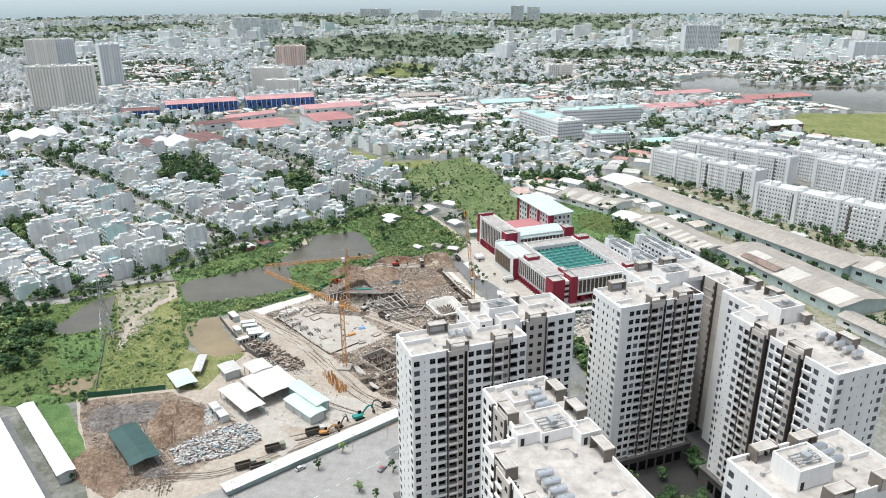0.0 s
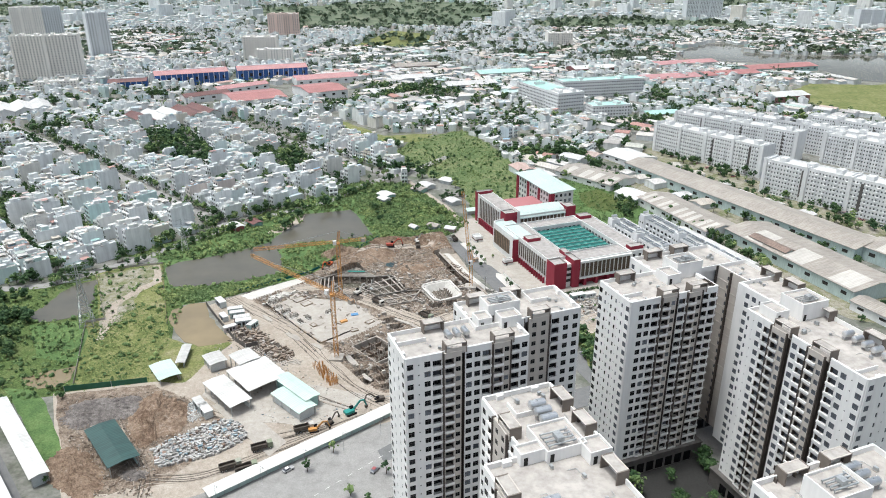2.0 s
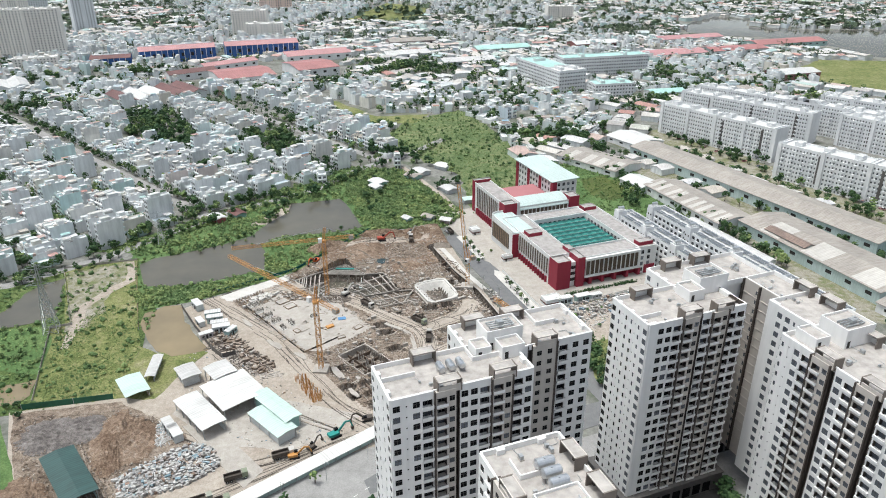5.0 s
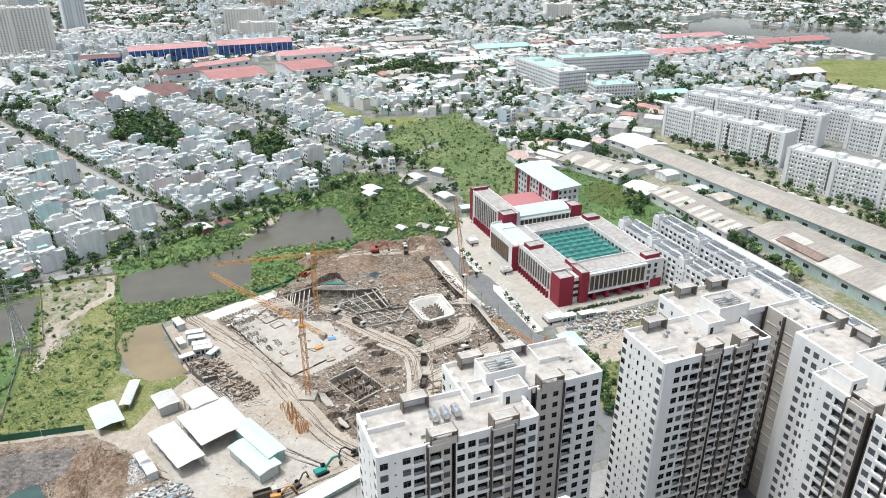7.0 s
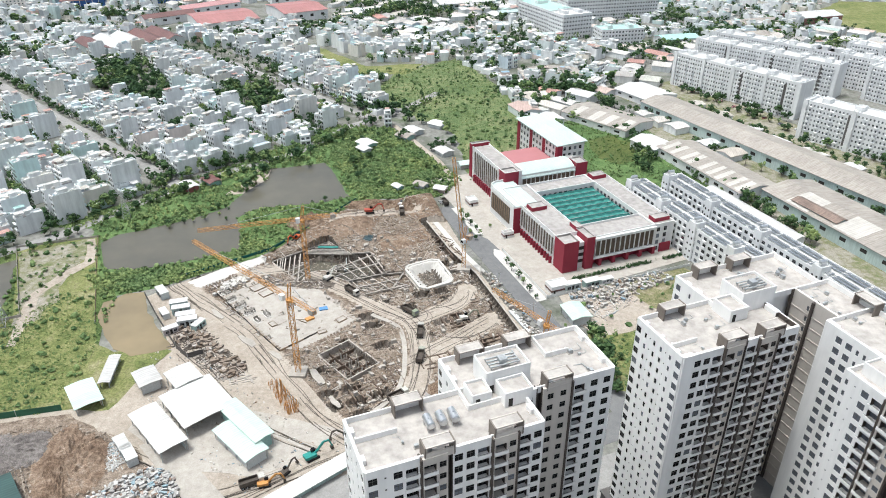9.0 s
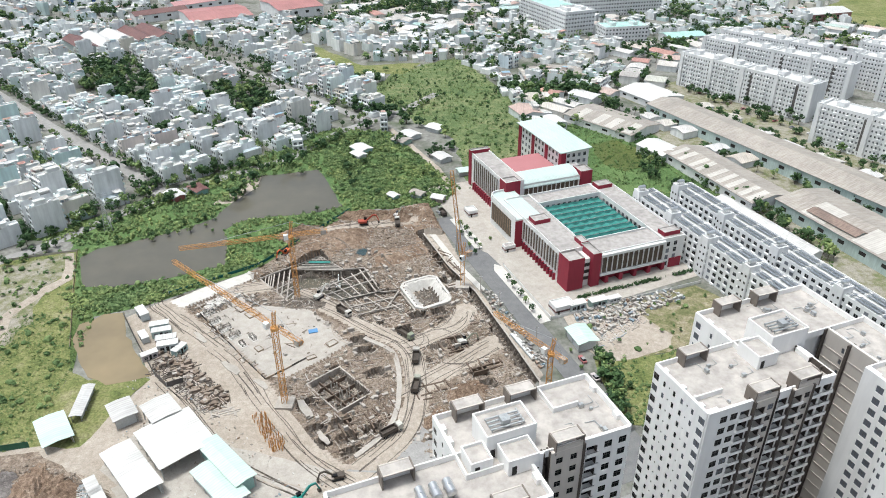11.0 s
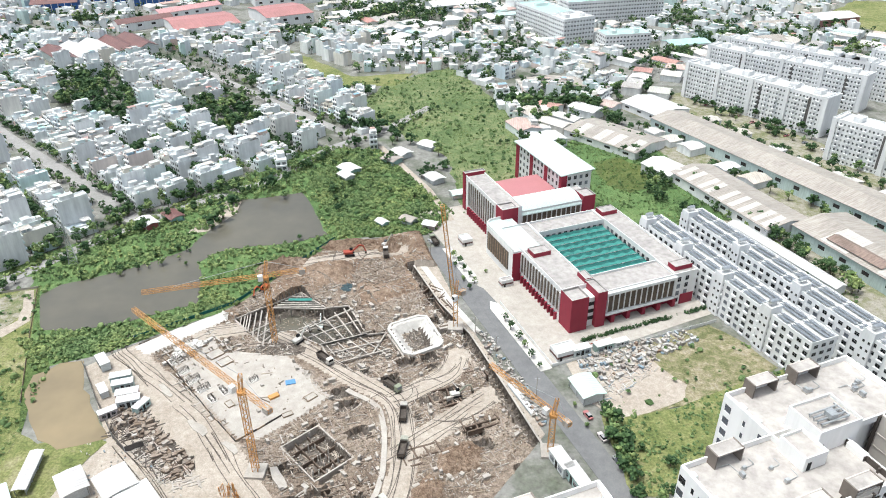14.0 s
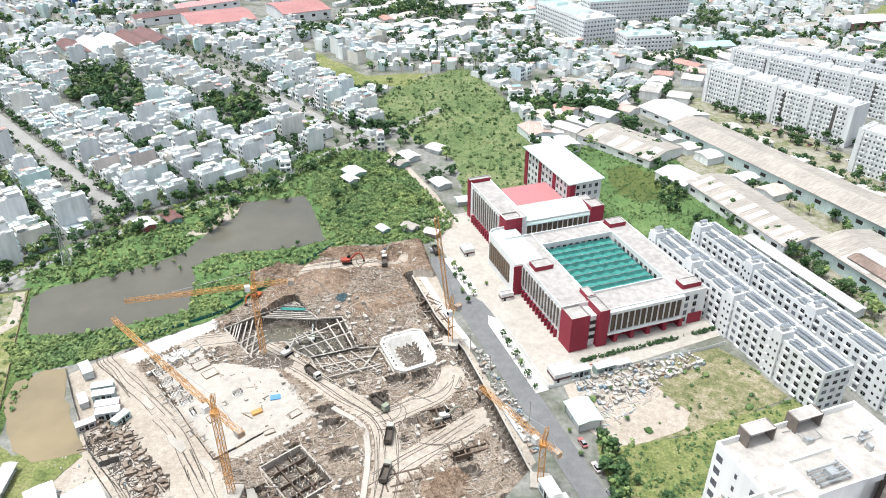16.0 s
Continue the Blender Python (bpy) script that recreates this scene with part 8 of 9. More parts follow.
for k in range(11):
    f = 0.06 + k * 0.085
    seg = min(3, int(f * 4))
    p = Vector(WALL[seg]).lerp(Vector(WALL[seg + 1]), f * 4 - seg)
    t = thing("foundation", at(p.x - 5.2, p.y - 2.4, -2.6, 24), "dusty concrete footing beside the retaining wall", "foundation", "wall footings")
    part("footing", Mesh("concrete").box(-2.6, 2.4, -1.6, 1.6, 0, rs.uniform(1.2, 2.6)), t)
    part("upstand", Mesh("site_bits").box(-2.2, 1.8, -0.5, 0.2, 1.0, rs.uniform(2.2, 3.0)), t)
t = thing("pipe_stack", at(15.5, 328, 0.25, -63), "stack of long pale plastic pipes beside the road", "pipes")
for k in range(9):
    part("pipe", Mesh("school_white" if k % 3 else "galv").tube((-9, -1.4 + 0.42 * (k % 6), 0.2 + 0.34 * (k // 6)), (8.5, -1.4 + 0.42 * (k % 6), 0.2 + 0.34 * (k // 6)), 0.19, 0.19, 8), t)
fence("white precast school fence", [W(171.2, 348), W(171.2, 303), W(246, 303)], 1.4, "school_white", 3)

# ---- bracing of the deep pit ----
pit = thing("pit_bracing", Matrix(), "dusty steel struts and walings bracing the deep pit", "bracing")
for ring in (PIT, BRACED):
    for i in range(len(ring)):
        (ax, ay), (bx, by) = ring[i - 1], ring[i]
        part("waling", Mesh("strut").beam((ax, ay, -0.4), (bx, by, -0.4), 0.7, 0, 0.6), pit)


def strut(p, q, w=0.62, z=-0.5):
    part("strut", Mesh("strut").beam((*p, z), (*q, z), w), pit)


def across(a0, a1, b0, b1, fs, w=0.6, z=-0.5):
    """Struts between two edges of the pit."""
    for f in fs:
        strut(Vector(a0).lerp(Vector(a1), f), Vector(b0).lerp(Vector(b1), f), w, z)


PA, PL, PR, PB, PC, PD, PE = (-78, 393), (-88, 380.5), (-65, 381), (-101, 371.5), (-83, 353.6), (-79.8, 363.5), (-74, 365.4)
PS, PU, PV, PH, PK, PN, PO = (-55.5, 383.5), (-44.8, 363.7), (-61.7, 356), (-37.4, 365.7), (-28.5, 350.2), (-46.4, 340.5), (-58, 350)
across(PA, PL, PA, PR, (0.3, 0.42, 0.55, 0.68, 0.8, 0.9, 1.0), 0.5)               # north corner, bars parallel to the long wall
across(PL, PR, PA, PA, (0.3, 0.5, 0.7), 0.4, -0.7)
across(PB, PL, PB, PC, (0.3, 0.45, 0.6, 0.75, 0.92), 0.5)                         # west corner fan
across(PB, PC, PL, PD, (0.5, 0.68, 0.86), 0.5, -0.6)
across(PB, PC, PB, PL, (0.2, 0.37), 0.4)
across(PE, PS, PV, PU, (0.12, 0.32, 0.52, 0.72, 0.9), 0.55)                       # deep middle, ladder bays
across(PE, PV, PS, PU, (0.12, 0.5, 0.95), 0.6, -0.55)
across(PV, PU, PO, PK, (0.1, 0.34, 0.58, 0.82), 0.45)                             # shallow east bay
across(PV, PN, PU, PK, (0.3, 0.62), 0.55)
strut(PH, (-41, 352), 0.6)
for k in range(18):
    a = Vector(PO).lerp(Vector(PK), rs.uniform(0.05, 0.9))
    b = Vector(PV).lerp(Vector(PH), rs.random())
    c = a.lerp(b, rs.uniform(0.05, 0.6))
    d = Vector((rs.uniform(-5, 5), rs.uniform(-5, 5)))
    if inside(c.x + d.x, c.y + d.y, BRACED) and inside(c.x, c.y, BRACED):
        strut(c, c + d, 0.35, -0.7)
for k in range(12):                                                             # lower layer, turned the other way
    a = Vector(PD).lerp(Vector(PR), 0.1 + 0.07 * k)
    d = Vector((rs.uniform(5, 12), rs.uniform(-6, 6)))
    if inside(a.x + d.x, a.y + d.y, PIT):
        strut(a, a + d, 0.4, -3.4)
for k in range(60):
    x, y = rs.uniform(-98, -32), rs.uniform(344, 392)
    if inside(x, y, PIT):
        part("king_post", Mesh("strut").box(x - 0.22, x + 0.22, y - 0.22, y + 0.22, -6, rs.uniform(-3.5, -0.3)), pit)
part("green_sheet", Mesh("net_light").beam((-82, 386.6, -0.05), (-72, 387, -0.05), 1.8, 0, 0.1), pit, "green sheeting laid on the struts")
sheet("pit_water", ragged([(-92, 371), (-80, 383), (-64, 378), (-56, 379), (-49, 365), (-62, 360), (-76, 369), (-84, 362)], 3, 1.2, 44), -5.35, "lake", "dark standing water on the pit floor", "water")

# concrete cells and walls of the foundations
fd = thing("foundation", at(-51.5, 300, 0, -44), "grey concrete foundation basin with stub walls and starter bars", "foundation", "foundations")
for a, b, c, d in ((-10, 10, -7.5, -7.0), (-10, 10, 7.0, 7.5), (-10, -9.5, -7, 7), (9.5, 10, -7, 7)):
    part("edge_wall", Mesh("strut").box(a, b, c, d, -2.8, 0.4), fd)
for x in (-5.5, 0.4, 5.2):
    part("cell_wall", Mesh("site_bits").box(x, x + 0.3, -7, 7, -2.8, -1.0 + 0.3 * math.sin(x)), fd)
for y in (-2.4, 2.2):
    part("cell_wall", Mesh("site_bits").box(-9.5, 9.5, y, y + 0.3, -2.8, -1.2), fd)
for k in range(34):
    x, y = rs.uniform(-9, 9), rs.uniform(-6.5, 6.5)
    part("starter_bar", Mesh("strut" if k % 2 else "concrete").box(x, x + 0.35, y, y + 0.35, -2.8, rs.uniform(-1.2, 1.0)), fd)
CAP = None
ca, sa = math.cos(radians(-42)), math.sin(radians(-42))
for i in range(-9, 10):
    for j in range(-6, 7):
        x, y = -102 + ca * i * 5.0 - sa * j * 4.6 + rs.uniform(-0.7, 0.7), 338 + sa * i * 5.0 + ca * j * 4.6 + rs.uniform(-0.7, 0.7)
        west = inside(x, y, CELLS)
        if not (west or (inside(x, y, PLAT) and rs.random() < 0.06)) or rs.random() < 0.12:
            continue
        m = at(x, y, 0.1 if west else 0.3, -42 + rs.uniform(-4, 4), rs.uniform(0.75, 1.15))
        if CAP:
            copy_thing(CAP, m)
            continue
        CAP = thing("pile_cap", m, "dusty concrete pile cap with column stubs", "foundation", "pile caps")
        part("cap", Mesh("concrete").box(-1.3, 1.3, -1.1, 1.1, -1.2, 0.35), CAP)
        part("formwork", Mesh("timber").box(-1.7, -1.5, -1.4, 1.4, -1.2, 0.5).box(1.5, 1.7, -1.4, 1.4, -1.2, 0.3), CAP)
        for q in (-0.7, 0.6):
            part("column_stub", Mesh("strut").box(q, q + 0.4, -0.2, 0.2, 0.3, 1.8), CAP)
BEAM_MESH = Mesh("concrete").box(-2.5, 2.5, -0.2, 0.2, -0.9, 0.35).data("ground_beam")
grid = thing("foundation", Matrix(), "grid of pale concrete ground beams between the pile caps", "foundation", "foundations")
for i in range(-9, 10):
    for j in range(-6, 7):
        for turn, chance in ((-42, 0.62), (48, 0.5)):
            x, y = -102 + ca * i * 5.0 - sa * j * 4.6, 338 + sa * i * 5.0 + ca * j * 4.6
            if inside(x, y, CELLS) and rs.random() < chance:
                part("ground_beam", BEAM_MESH, grid, "", at(x, y, rs.uniform(-0.2, 0.25), turn + rs.uniform(-1.5, 1.5), rs.uniform(0.8, 1.05)))
for k, (x, y, a, n, mm) in enumerate(((-18, 302, 25, 4, 3), (0, 318, 25, 4, 3), (-12, 328, 25, 3, 3), (-2, 340, 25, 3, 2), (-35, 290, 30, 3, 3), (-42, 282, 30, 3, 3), (-22, 395, -30, 4, 3), (-14, 385, -60, 4, 2))):
    t = thing("foundation", at(x, y, 0.1, a), "dusty concrete foundation beams among the earth", "foundation", "foundations")
    for i in range(n + 1):
        if rs.random() < 0.5:
            yy = -mm * 1.5 + i * mm * 3 / n
            part("ground_beam", Mesh("site_bits").beam((-n * 1.6 * rs.uniform(0.5, 1), yy, -0.6), (n * 1.6 * rs.uniform(0.4, 1), yy + rs.uniform(-0.8, 0.8), -0.6), 0.5, 0, 2.0), t)
    for i in range(mm + 1):
        xx = -n * 1.6 + i * n * 3.2 / mm
        part("ground_beam", Mesh("site_bits").beam((xx, -mm * 1.5 * rs.uniform(0.5, 1), -0.6), (xx + rs.uniform(-0.8, 0.8), mm * 1.5 * rs.uniform(0.4, 1), -0.6), 0.5, 0, 2.0), t)
t = thing("pool_wall", Matrix(), "pale rounded concrete kerb of a sunken tank", "wall")
for i in range(len(POOL)):
    a, b = Vector(POOL[i - 1]), Vector(POOL[i])
    part("kerb", Mesh("pale").beam((a.x, a.y, 0.55), (b.x, b.y, 0.55), 1.0, 0, 1.3), t)
for k in range(14):
    x, y = rs.uniform(-29, -22), rs.uniform(357, 369)
    part("column_stub", Mesh("strut").box(x - 0.2, x + 0.2, y - 0.2, y + 0.2, -3.2, rs.uniform(-2, -0.5)), t)
# curved pale edge of the ring road
arc = smooth(RING[2:], 4)
edge = []
for i in range(len(arc) - 1):
    d = (Vector(arc[i + 1]) - Vector(arc[i])).normalized()
    edge.append((arc[i][0] + d.y * 5.7, arc[i][1] - d.x * 5.7))
strip("road_edge", ragged(edge, 50, 0.5, 33), 1.8, 0.5, "concrete", "pale cement edge along the curved site track", "kerb", 0.5)
# wheel ruts along the tracks and the sweeps of the diggers over the open earth
ruts = Mesh("pit", "track")


def rut(pts, w, mi):
    for (ax, ay), (bx, by) in zip(pts, pts[1:]):
        za, zb = site_height(ax, ay)[0] if inside(ax, ay, SITE) else 0.235, site_height(bx, by)[0] if inside(bx, by, SITE) else 0.235
        if abs(za - zb) < 1.0:
            ruts.beam((ax, ay, za), (bx, by, zb), w, mi, 0.12 if inside(ax, ay, SITE) else 0.05)


for line in TRACKS:
    sm = smooth(line, 9)
    for n in range(9):
        off, ph = rs.uniform(-4, 4), rs.uniform(0, 50)
        run = []
        for (ax, ay), (bx, by) in zip(sm, sm[1:]):
            d = Vector((bx - ax, by - ay)).normalized()
            w = off + 1.4 * noise.noise(Vector((ax * 0.06, ay * 0.06, ph)))
            if noise.noise(Vector((ax * 0.04, ay * 0.04, ph + 5))) > -0.1:
                run.append((ax - d.y * w, ay + d.x * w))
            else:
                rut(run, 0.26, 0)
                run = []
        rut(run, 0.26, 0)
for k in range(150):
    x, y = rs.uniform(-115, 10), rs.uniform(285, 440)
    if not inside(x, y, SITE) or inside(x, y, PIT) or inside(x, y, PLAT) or inside(x, y, SLAB) or inside(x, y, POOL) or (y < 390 and x < -50):
        continue
    a, r, sw = rs.uniform(0, 6.28), rs.uniform(5, 22), rs.choice((-1, 1))
    L = rs.uniform(6, 20)
    for o in (0, 2.0):
        pts = [(x + (r + o) * (math.cos(a + sw * q * L / r / 9) - math.cos(a)), y + (r + o) * (math.sin(a + sw * q * L / r / 9) - math.sin(a))) for q in range(10)]
        if all(inside(px, py, SITE) and not inside(px, py, POOL) for px, py in pts):
            rut(pts, 0.3, k % 2)
for line in ([(-150, 243), (-138, 228), (-122, 210), (-116, 194)], [(-118, 205), (-100, 208), (-80, 222), (-60, 238), (-40, 252)], [(-128, 256), (-118, 250), (-100, 242), (-84, 232), (-60, 244)], [(-118, 300), (-100, 284), (-76, 262), (-50, 250)]):
    sm = smooth(line, 7)
    for n in range(7):
        off, ph = rs.uniform(-3, 3), rs.uniform(0, 50)
        run = []
        for (ax, ay), (bx, by) in zip(sm, sm[1:]):
            d = Vector((bx - ax, by - ay)).normalized()
            w = off + 1.2 * noise.noise(Vector((ax * 0.06, ay * 0.06, ph)))
            run.append((ax - d.y * w, ay + d.x * w))
        rut(run, 0.3, n % 2)
single("wheel_ruts", ruts, Matrix(), "dark wheel ruts pressed into the earth tracks", "ruts", kind="stuff")

for k, (x, y, a, w, d) in enumerate(((-94, 309, -42, 11, 3.4), (-61, 289, -62, 10, 3.6), (-80, 300, -42, 7, 2.2), (-112, 327, -45, 9, 2.4), (-52, 276, -50, 8, 2.4))):
    ca2, sa2 = math.cos(radians(a)), math.sin(radians(a))
    outline = [(x + ca2 * px * w / 2 - sa2 * py * d / 2, y + sa2 * px * w / 2 + ca2 * py * d / 2) for px, py in ((-1, -0.6), (0, -1), (1, -0.4), (0.9, 0.7), (0.1, 1), (-0.9, 0.6))]
    sheet("cement_spill", ragged(outline, 0.7, 1.3, 70 + k), 0.4, "concrete", "spilt pale cement beside the site track", "ground", thick=0.3)

# ---- heaps ----
def heap(name, label, x, y, rx, ry, h, mat, deg=0, seed=0, cat="heap"):
    m = Mesh(mat)
    n, k = 72, 20
    vs = [(0, 0, h)]
    for j in range(1, k + 1):
        for i in range(n):
            a = 2 * math.pi * i / n
            f = j / k
            q = noise.noise(Vector((math.cos(a) * f * 3, math.sin(a) * f * 3, seed))) * 0.35 + noise.noise(Vector((math.cos(a) * f * 8, math.sin(a) * f * 8, seed + 3))) * 0.25 + noise.noise(Vector((math.cos(a) * f * rx * 1.1, math.sin(a) * f * ry * 1.1, seed + 5))) * 0.22
            edge = 1 + 0.3 * noise.noise(Vector((math.cos(a) * 1.5, math.sin(a) * 1.5, seed + 7))) + 0.16 * noise.noise(Vector((math.cos(a) * 7, math.sin(a) * 7, seed + 8)))
            vs.append((rx * f * edge * math.cos(a), ry * f * edge * math.sin(a), max(-0.2, h * ((1 - f ** 1.4) + q * (1 - f ** 3))) if j < k else -0.3))
    m.v = vs
    for i in range(n):
        m.f.append((0, 1 + i, 1 + (i + 1) % n))
        m.m.append(0)
        for j in range(k - 1):
            a, b = 1 + j * n + i, 1 + j * n + (i + 1) % n
            m.f.append((a, a + n, b + n, b))
            m.m.append(0)
    return single(name, m, at(x, y, 0.15, deg), label, cat, "earth heaps")


heap("spoil_mound", "long heap of dark grey rubble and spoil", -155, 244, 18, 10.5, 2.4, "rubble", 25, 1)
heap("soil_mound", "brown soil heap with digger marks", -131, 240, 11, 19, 3.4, "mound", 20, 2)
heap("soil_mound", "brown soil heap along the plot edge", -146, 208, 9, 17, 2.6, "mound", 48, 3)
heap("soil_mound", "brown soil heap on the building site", -92, 412, 12, 8, 4.0, "mound", 30, 4)
heap("soil_mound", "wide brown soil heap by the lake", -62, 434, 16, 6, 3.0, "mound", 5, 5)
heap("soil_mound", "dark brown soil heap", -44, 432, 6, 5, 3.2, "mound", 5, 6)
heap("soil_mound", "dark brown soil heap beside the track", -6, 300, 9, 6, 2.6, "mound", 40, 7)
heap("soil_mound", "dark brown soil heap beside the track", -14, 286, 7, 5, 2.2, "mound", 80, 8)
heap("net_heap", "crumpled heap of dark blue netting", -58, 397, 5, 3.6, 0.9, "tarp_dark", 10, 11)
heap("soil_mound", "grey gravel heap by the green shed", -124, 208, 5, 3.5, 1.4, "rubble", 0, 9)


# ---- loose material: stacks, planks, poles ----
def litter(name, label, poly, n, seed, kind, mat="debris", z=0.15, cat="building materials"):
    rg = random.Random(seed)
    m = Mesh(mat)
    xs, ys = [p[0] for p in poly], [p[1] for p in poly]
    made = 0
    while made < n:
        x, y = rg.uniform(min(xs), max(xs)), rg.uniform(min(ys), max(ys))
        if not inside(x, y, poly):
            continue
        a = radians(rg.choice((25, 115, 40, 130))) + rg.gauss(0, 0.25)
        zz = z
        if name == "plot_rubble":
            zz = rg.uniform(0.15, 0.6)
        if inside(x, y, SITE):
            zz, sm = site_height(x, y)
            zz -= 0.02
            if sm in (1, 4) or (sm == 3 and rg.random() < 0.96) or (sm == 5 and rg.random() < 0.6) or (noise.noise(Vector((x * 0.07, y * 0.07, seed))) < rg.uniform(-0.45, 0.25)) or (mat in ("concrete", "debris") and sm == 2 and rg.random() < 0.6):
                continue
        made += 1
        if kind == "block":
            m.cbox(x, y, zz, rg.uniform(0.8, 2.6), rg.uniform(0.6, 1.4), rg.uniform(0.4, 1.7), a)
        elif kind == "crate":
            m.cbox(x, y, zz, rg.uniform(0.5, 1.9), rg.uniform(0.35, 1.0), rg.uniform(0.25, 1.3), a)
        elif kind == "plank":
            m.cbox(x, y, zz, rg.uniform(1.2, 5), rg.uniform(0.15, 0.4), rg.uniform(0.12, 0.35), a)
        elif kind == "pole":
            m.cbox(x, y, zz, 0.18, 0.18, rg.uniform(1.5, 3.2), a)
        else:
            m.cbox(x, y, zz, rg.uniform(0.2, 1.0), rg.uniform(0.15, 0.5), rg.uniform(0.1, 0.4), a)
    return single(name, m, Matrix(), label, cat, kind="stuff")


litter("salvage_stack", "stacked salvaged blocks, crates and sheets", [(-124, 222), (-113, 235), (-104, 242), (-96, 240), (-90, 230), (-100, 220), (-117, 212)], 1150, 1, "crate", "salvage")
litter("panel_pile", "heap of pale panels and pipes beside the soil", [(-124, 248), (-121, 254), (-112, 246), (-116, 239)], 130, 41, "plank", "salvage")
litter("plot_rubble", "broken stones and boards over the churned plot", [(-174, 244), (-169, 253), (-138, 259), (-124, 256), (-119, 246), (-117, 214), (-113, 198), (-133, 196), (-142, 206), (-170, 238)], 1500, 21, "bit", "site_bits")
litter("yard_scraps", "small stock and scraps across the yard", [(-128, 300), (-110, 300), (-60, 262), (-40, 256), (-70, 232), (-98, 252), (-120, 262)], 420, 22, "bit", "debris")
STORE = [(-124, 316), (-116, 316), (-88, 292), (-94, 285), (-110, 302), (-121, 306)]
for k in range(64):
    while True:
        x, y = rs.uniform(-124, -88), rs.uniform(285, 316)
        if inside(x, y, STORE):
            break
    t = thing("steel_bundle", at(x, y, 0.2, rs.choice((48, 48, -42)) + rs.uniform(-7, 7), rs.uniform(0.35, 0.8)), "rusty dark bundle of steel bars on timber sleepers", "steel bars", "steel bundles")
    part("sleepers", Mesh("timber").box(-1.6, -1.3, -0.8, 0.8, 0, 0.2).box(1.3, 1.6, -0.8, 0.8, 0, 0.2), t)
    for q in range(3):
        part("steel_bar", Mesh(rs.choice(("truck_bed", "site_bits", "debris", "strut"))).box(-rs.uniform(2, 3.4), rs.uniform(2, 3.4), -0.7 + q * 0.5, -0.3 + q * 0.5, 0.2, rs.uniform(0.35, 0.7)), t)
litter("yard_crates", "crates and pallets beside the huts", [(-124, 316), (-116, 316), (-88, 292), (-94, 285), (-110, 302), (-121, 306)], 150, 3, "block", "site_bits")
litter("yard_timber", "dark timber and steel lengths heaped in the yard", [(-126, 318), (-114, 316), (-88, 292), (-96, 284), (-112, 300), (-122, 304)], 420, 31, "plank", "truck_bed")
litter("yard_panels", "pale formwork panels stacked in the yard", [(-114, 300), (-108, 304), (-84, 286), (-92, 281)], 120, 32, "plank", "concrete")
litter("props", "upright yellow steel props in the yard", [(-78, 283), (-74, 285), (-62, 270), (-67, 268)], 130, 4, "pole", "yellow")
litter("site_debris", "boards, rubble and offcuts over the churned earth", [(-130, 350), (-105, 374), (-72, 434), (-32, 442), (-8, 375), (18, 312), (4, 288), (-20, 266), (-45, 266), (-90, 318)], 7500, 5, "bit", "site_bits")
litter("site_planks", "scattered timber and steel lengths", [(-126, 350), (-105, 372), (-72, 430), (-34, 440), (-8, 375), (18, 312), (4, 288), (-20, 266), (-45, 266), (-90, 318)], 1500, 6, "plank", "site_wood")
litter("pale_slabs", "pale concrete slabs and blocks on the site", [(-126, 350), (-105, 372), (-60, 400), (-8, 375), (18, 312), (4, 288), (-20, 266), (-45, 266), (-90, 318)], 170, 7, "block", "concrete")
litter("lot_stock", "stacks of boards and panels on the vacant lot", [(38, 352), (58, 358), (66, 348), (54, 336), (42, 326), (38, 336)], 260, 8, "plank")
litter("lot_pallets", "pallets, crates and panels stored on the vacant lot", [(34, 350), (60, 362), (80, 372), (86, 366), (66, 352), (46, 338)], 190, 23, "block")
litter("lot_rubble", "pale rubble along the school fence", [(50, 360), (80, 373), (84, 368), (56, 354)], 150, 9, "bit")
litter("red_rubble", "red sheeting scraps along the fence", [(42, 362), (52, 366), (54, 362), (44, 358)], 60, 10, "bit", "red_sheet")
litter("road_side_stock", "pipes and boards along the road wall", [(-2, 367), (3, 366), (24, 320), (20, 312), (8, 340)], 150, 11, "crate", "debris")
litter("slab_stock", "rows of pale concrete pieces beside the slab", [(-124, 342), (-103, 366), (-99, 362), (-120, 338)], 120, 12, "block", "pale")


# ---- vehicles ----
def wheels(t, xs, ys, r):
    for x in xs:
        for y in ys:
            w = part("wheel", Mesh("black").tube((x, y - 0.16, r), (x, y + 0.16, r), r, r, 12), t)
            if r > 0.4:
                part("rim", Mesh("galv").tube((x, y - 0.18, r), (x, y + 0.18, r), r * 0.5, r * 0.5, 10), w, "dusty steel rim")


def dump_truck(m):
    t = thing("dump_truck", m, "dusty tipper truck parked on the site", "truck", "tipper trucks")
    cab = part("cab", Mesh("truck_cab").box(2.2, 4.0, -1.15, 1.15, 0.7, 2.9), t)
    part("windscreen", Mesh("glass").box(4.0, 4.04, -1.0, 1.0, 1.8, 2.7), cab, "dark glass windscreen")
    b = Mesh("truck_bed")
    b.tray(-3.8, 2.0, -1.2, 1.2, 1.1, 1.5, 1.1, 0.14, 0, 0)
    part("tipper_body", b, t)
    part("chassis", Mesh("black").box(-3.8, 3.9, -0.5, 0.5, 0.6, 1.05), t)
    wheels(t, (-2.9, -1.6, 3.1), (-1.05, 1.05), 0.52)
    return t


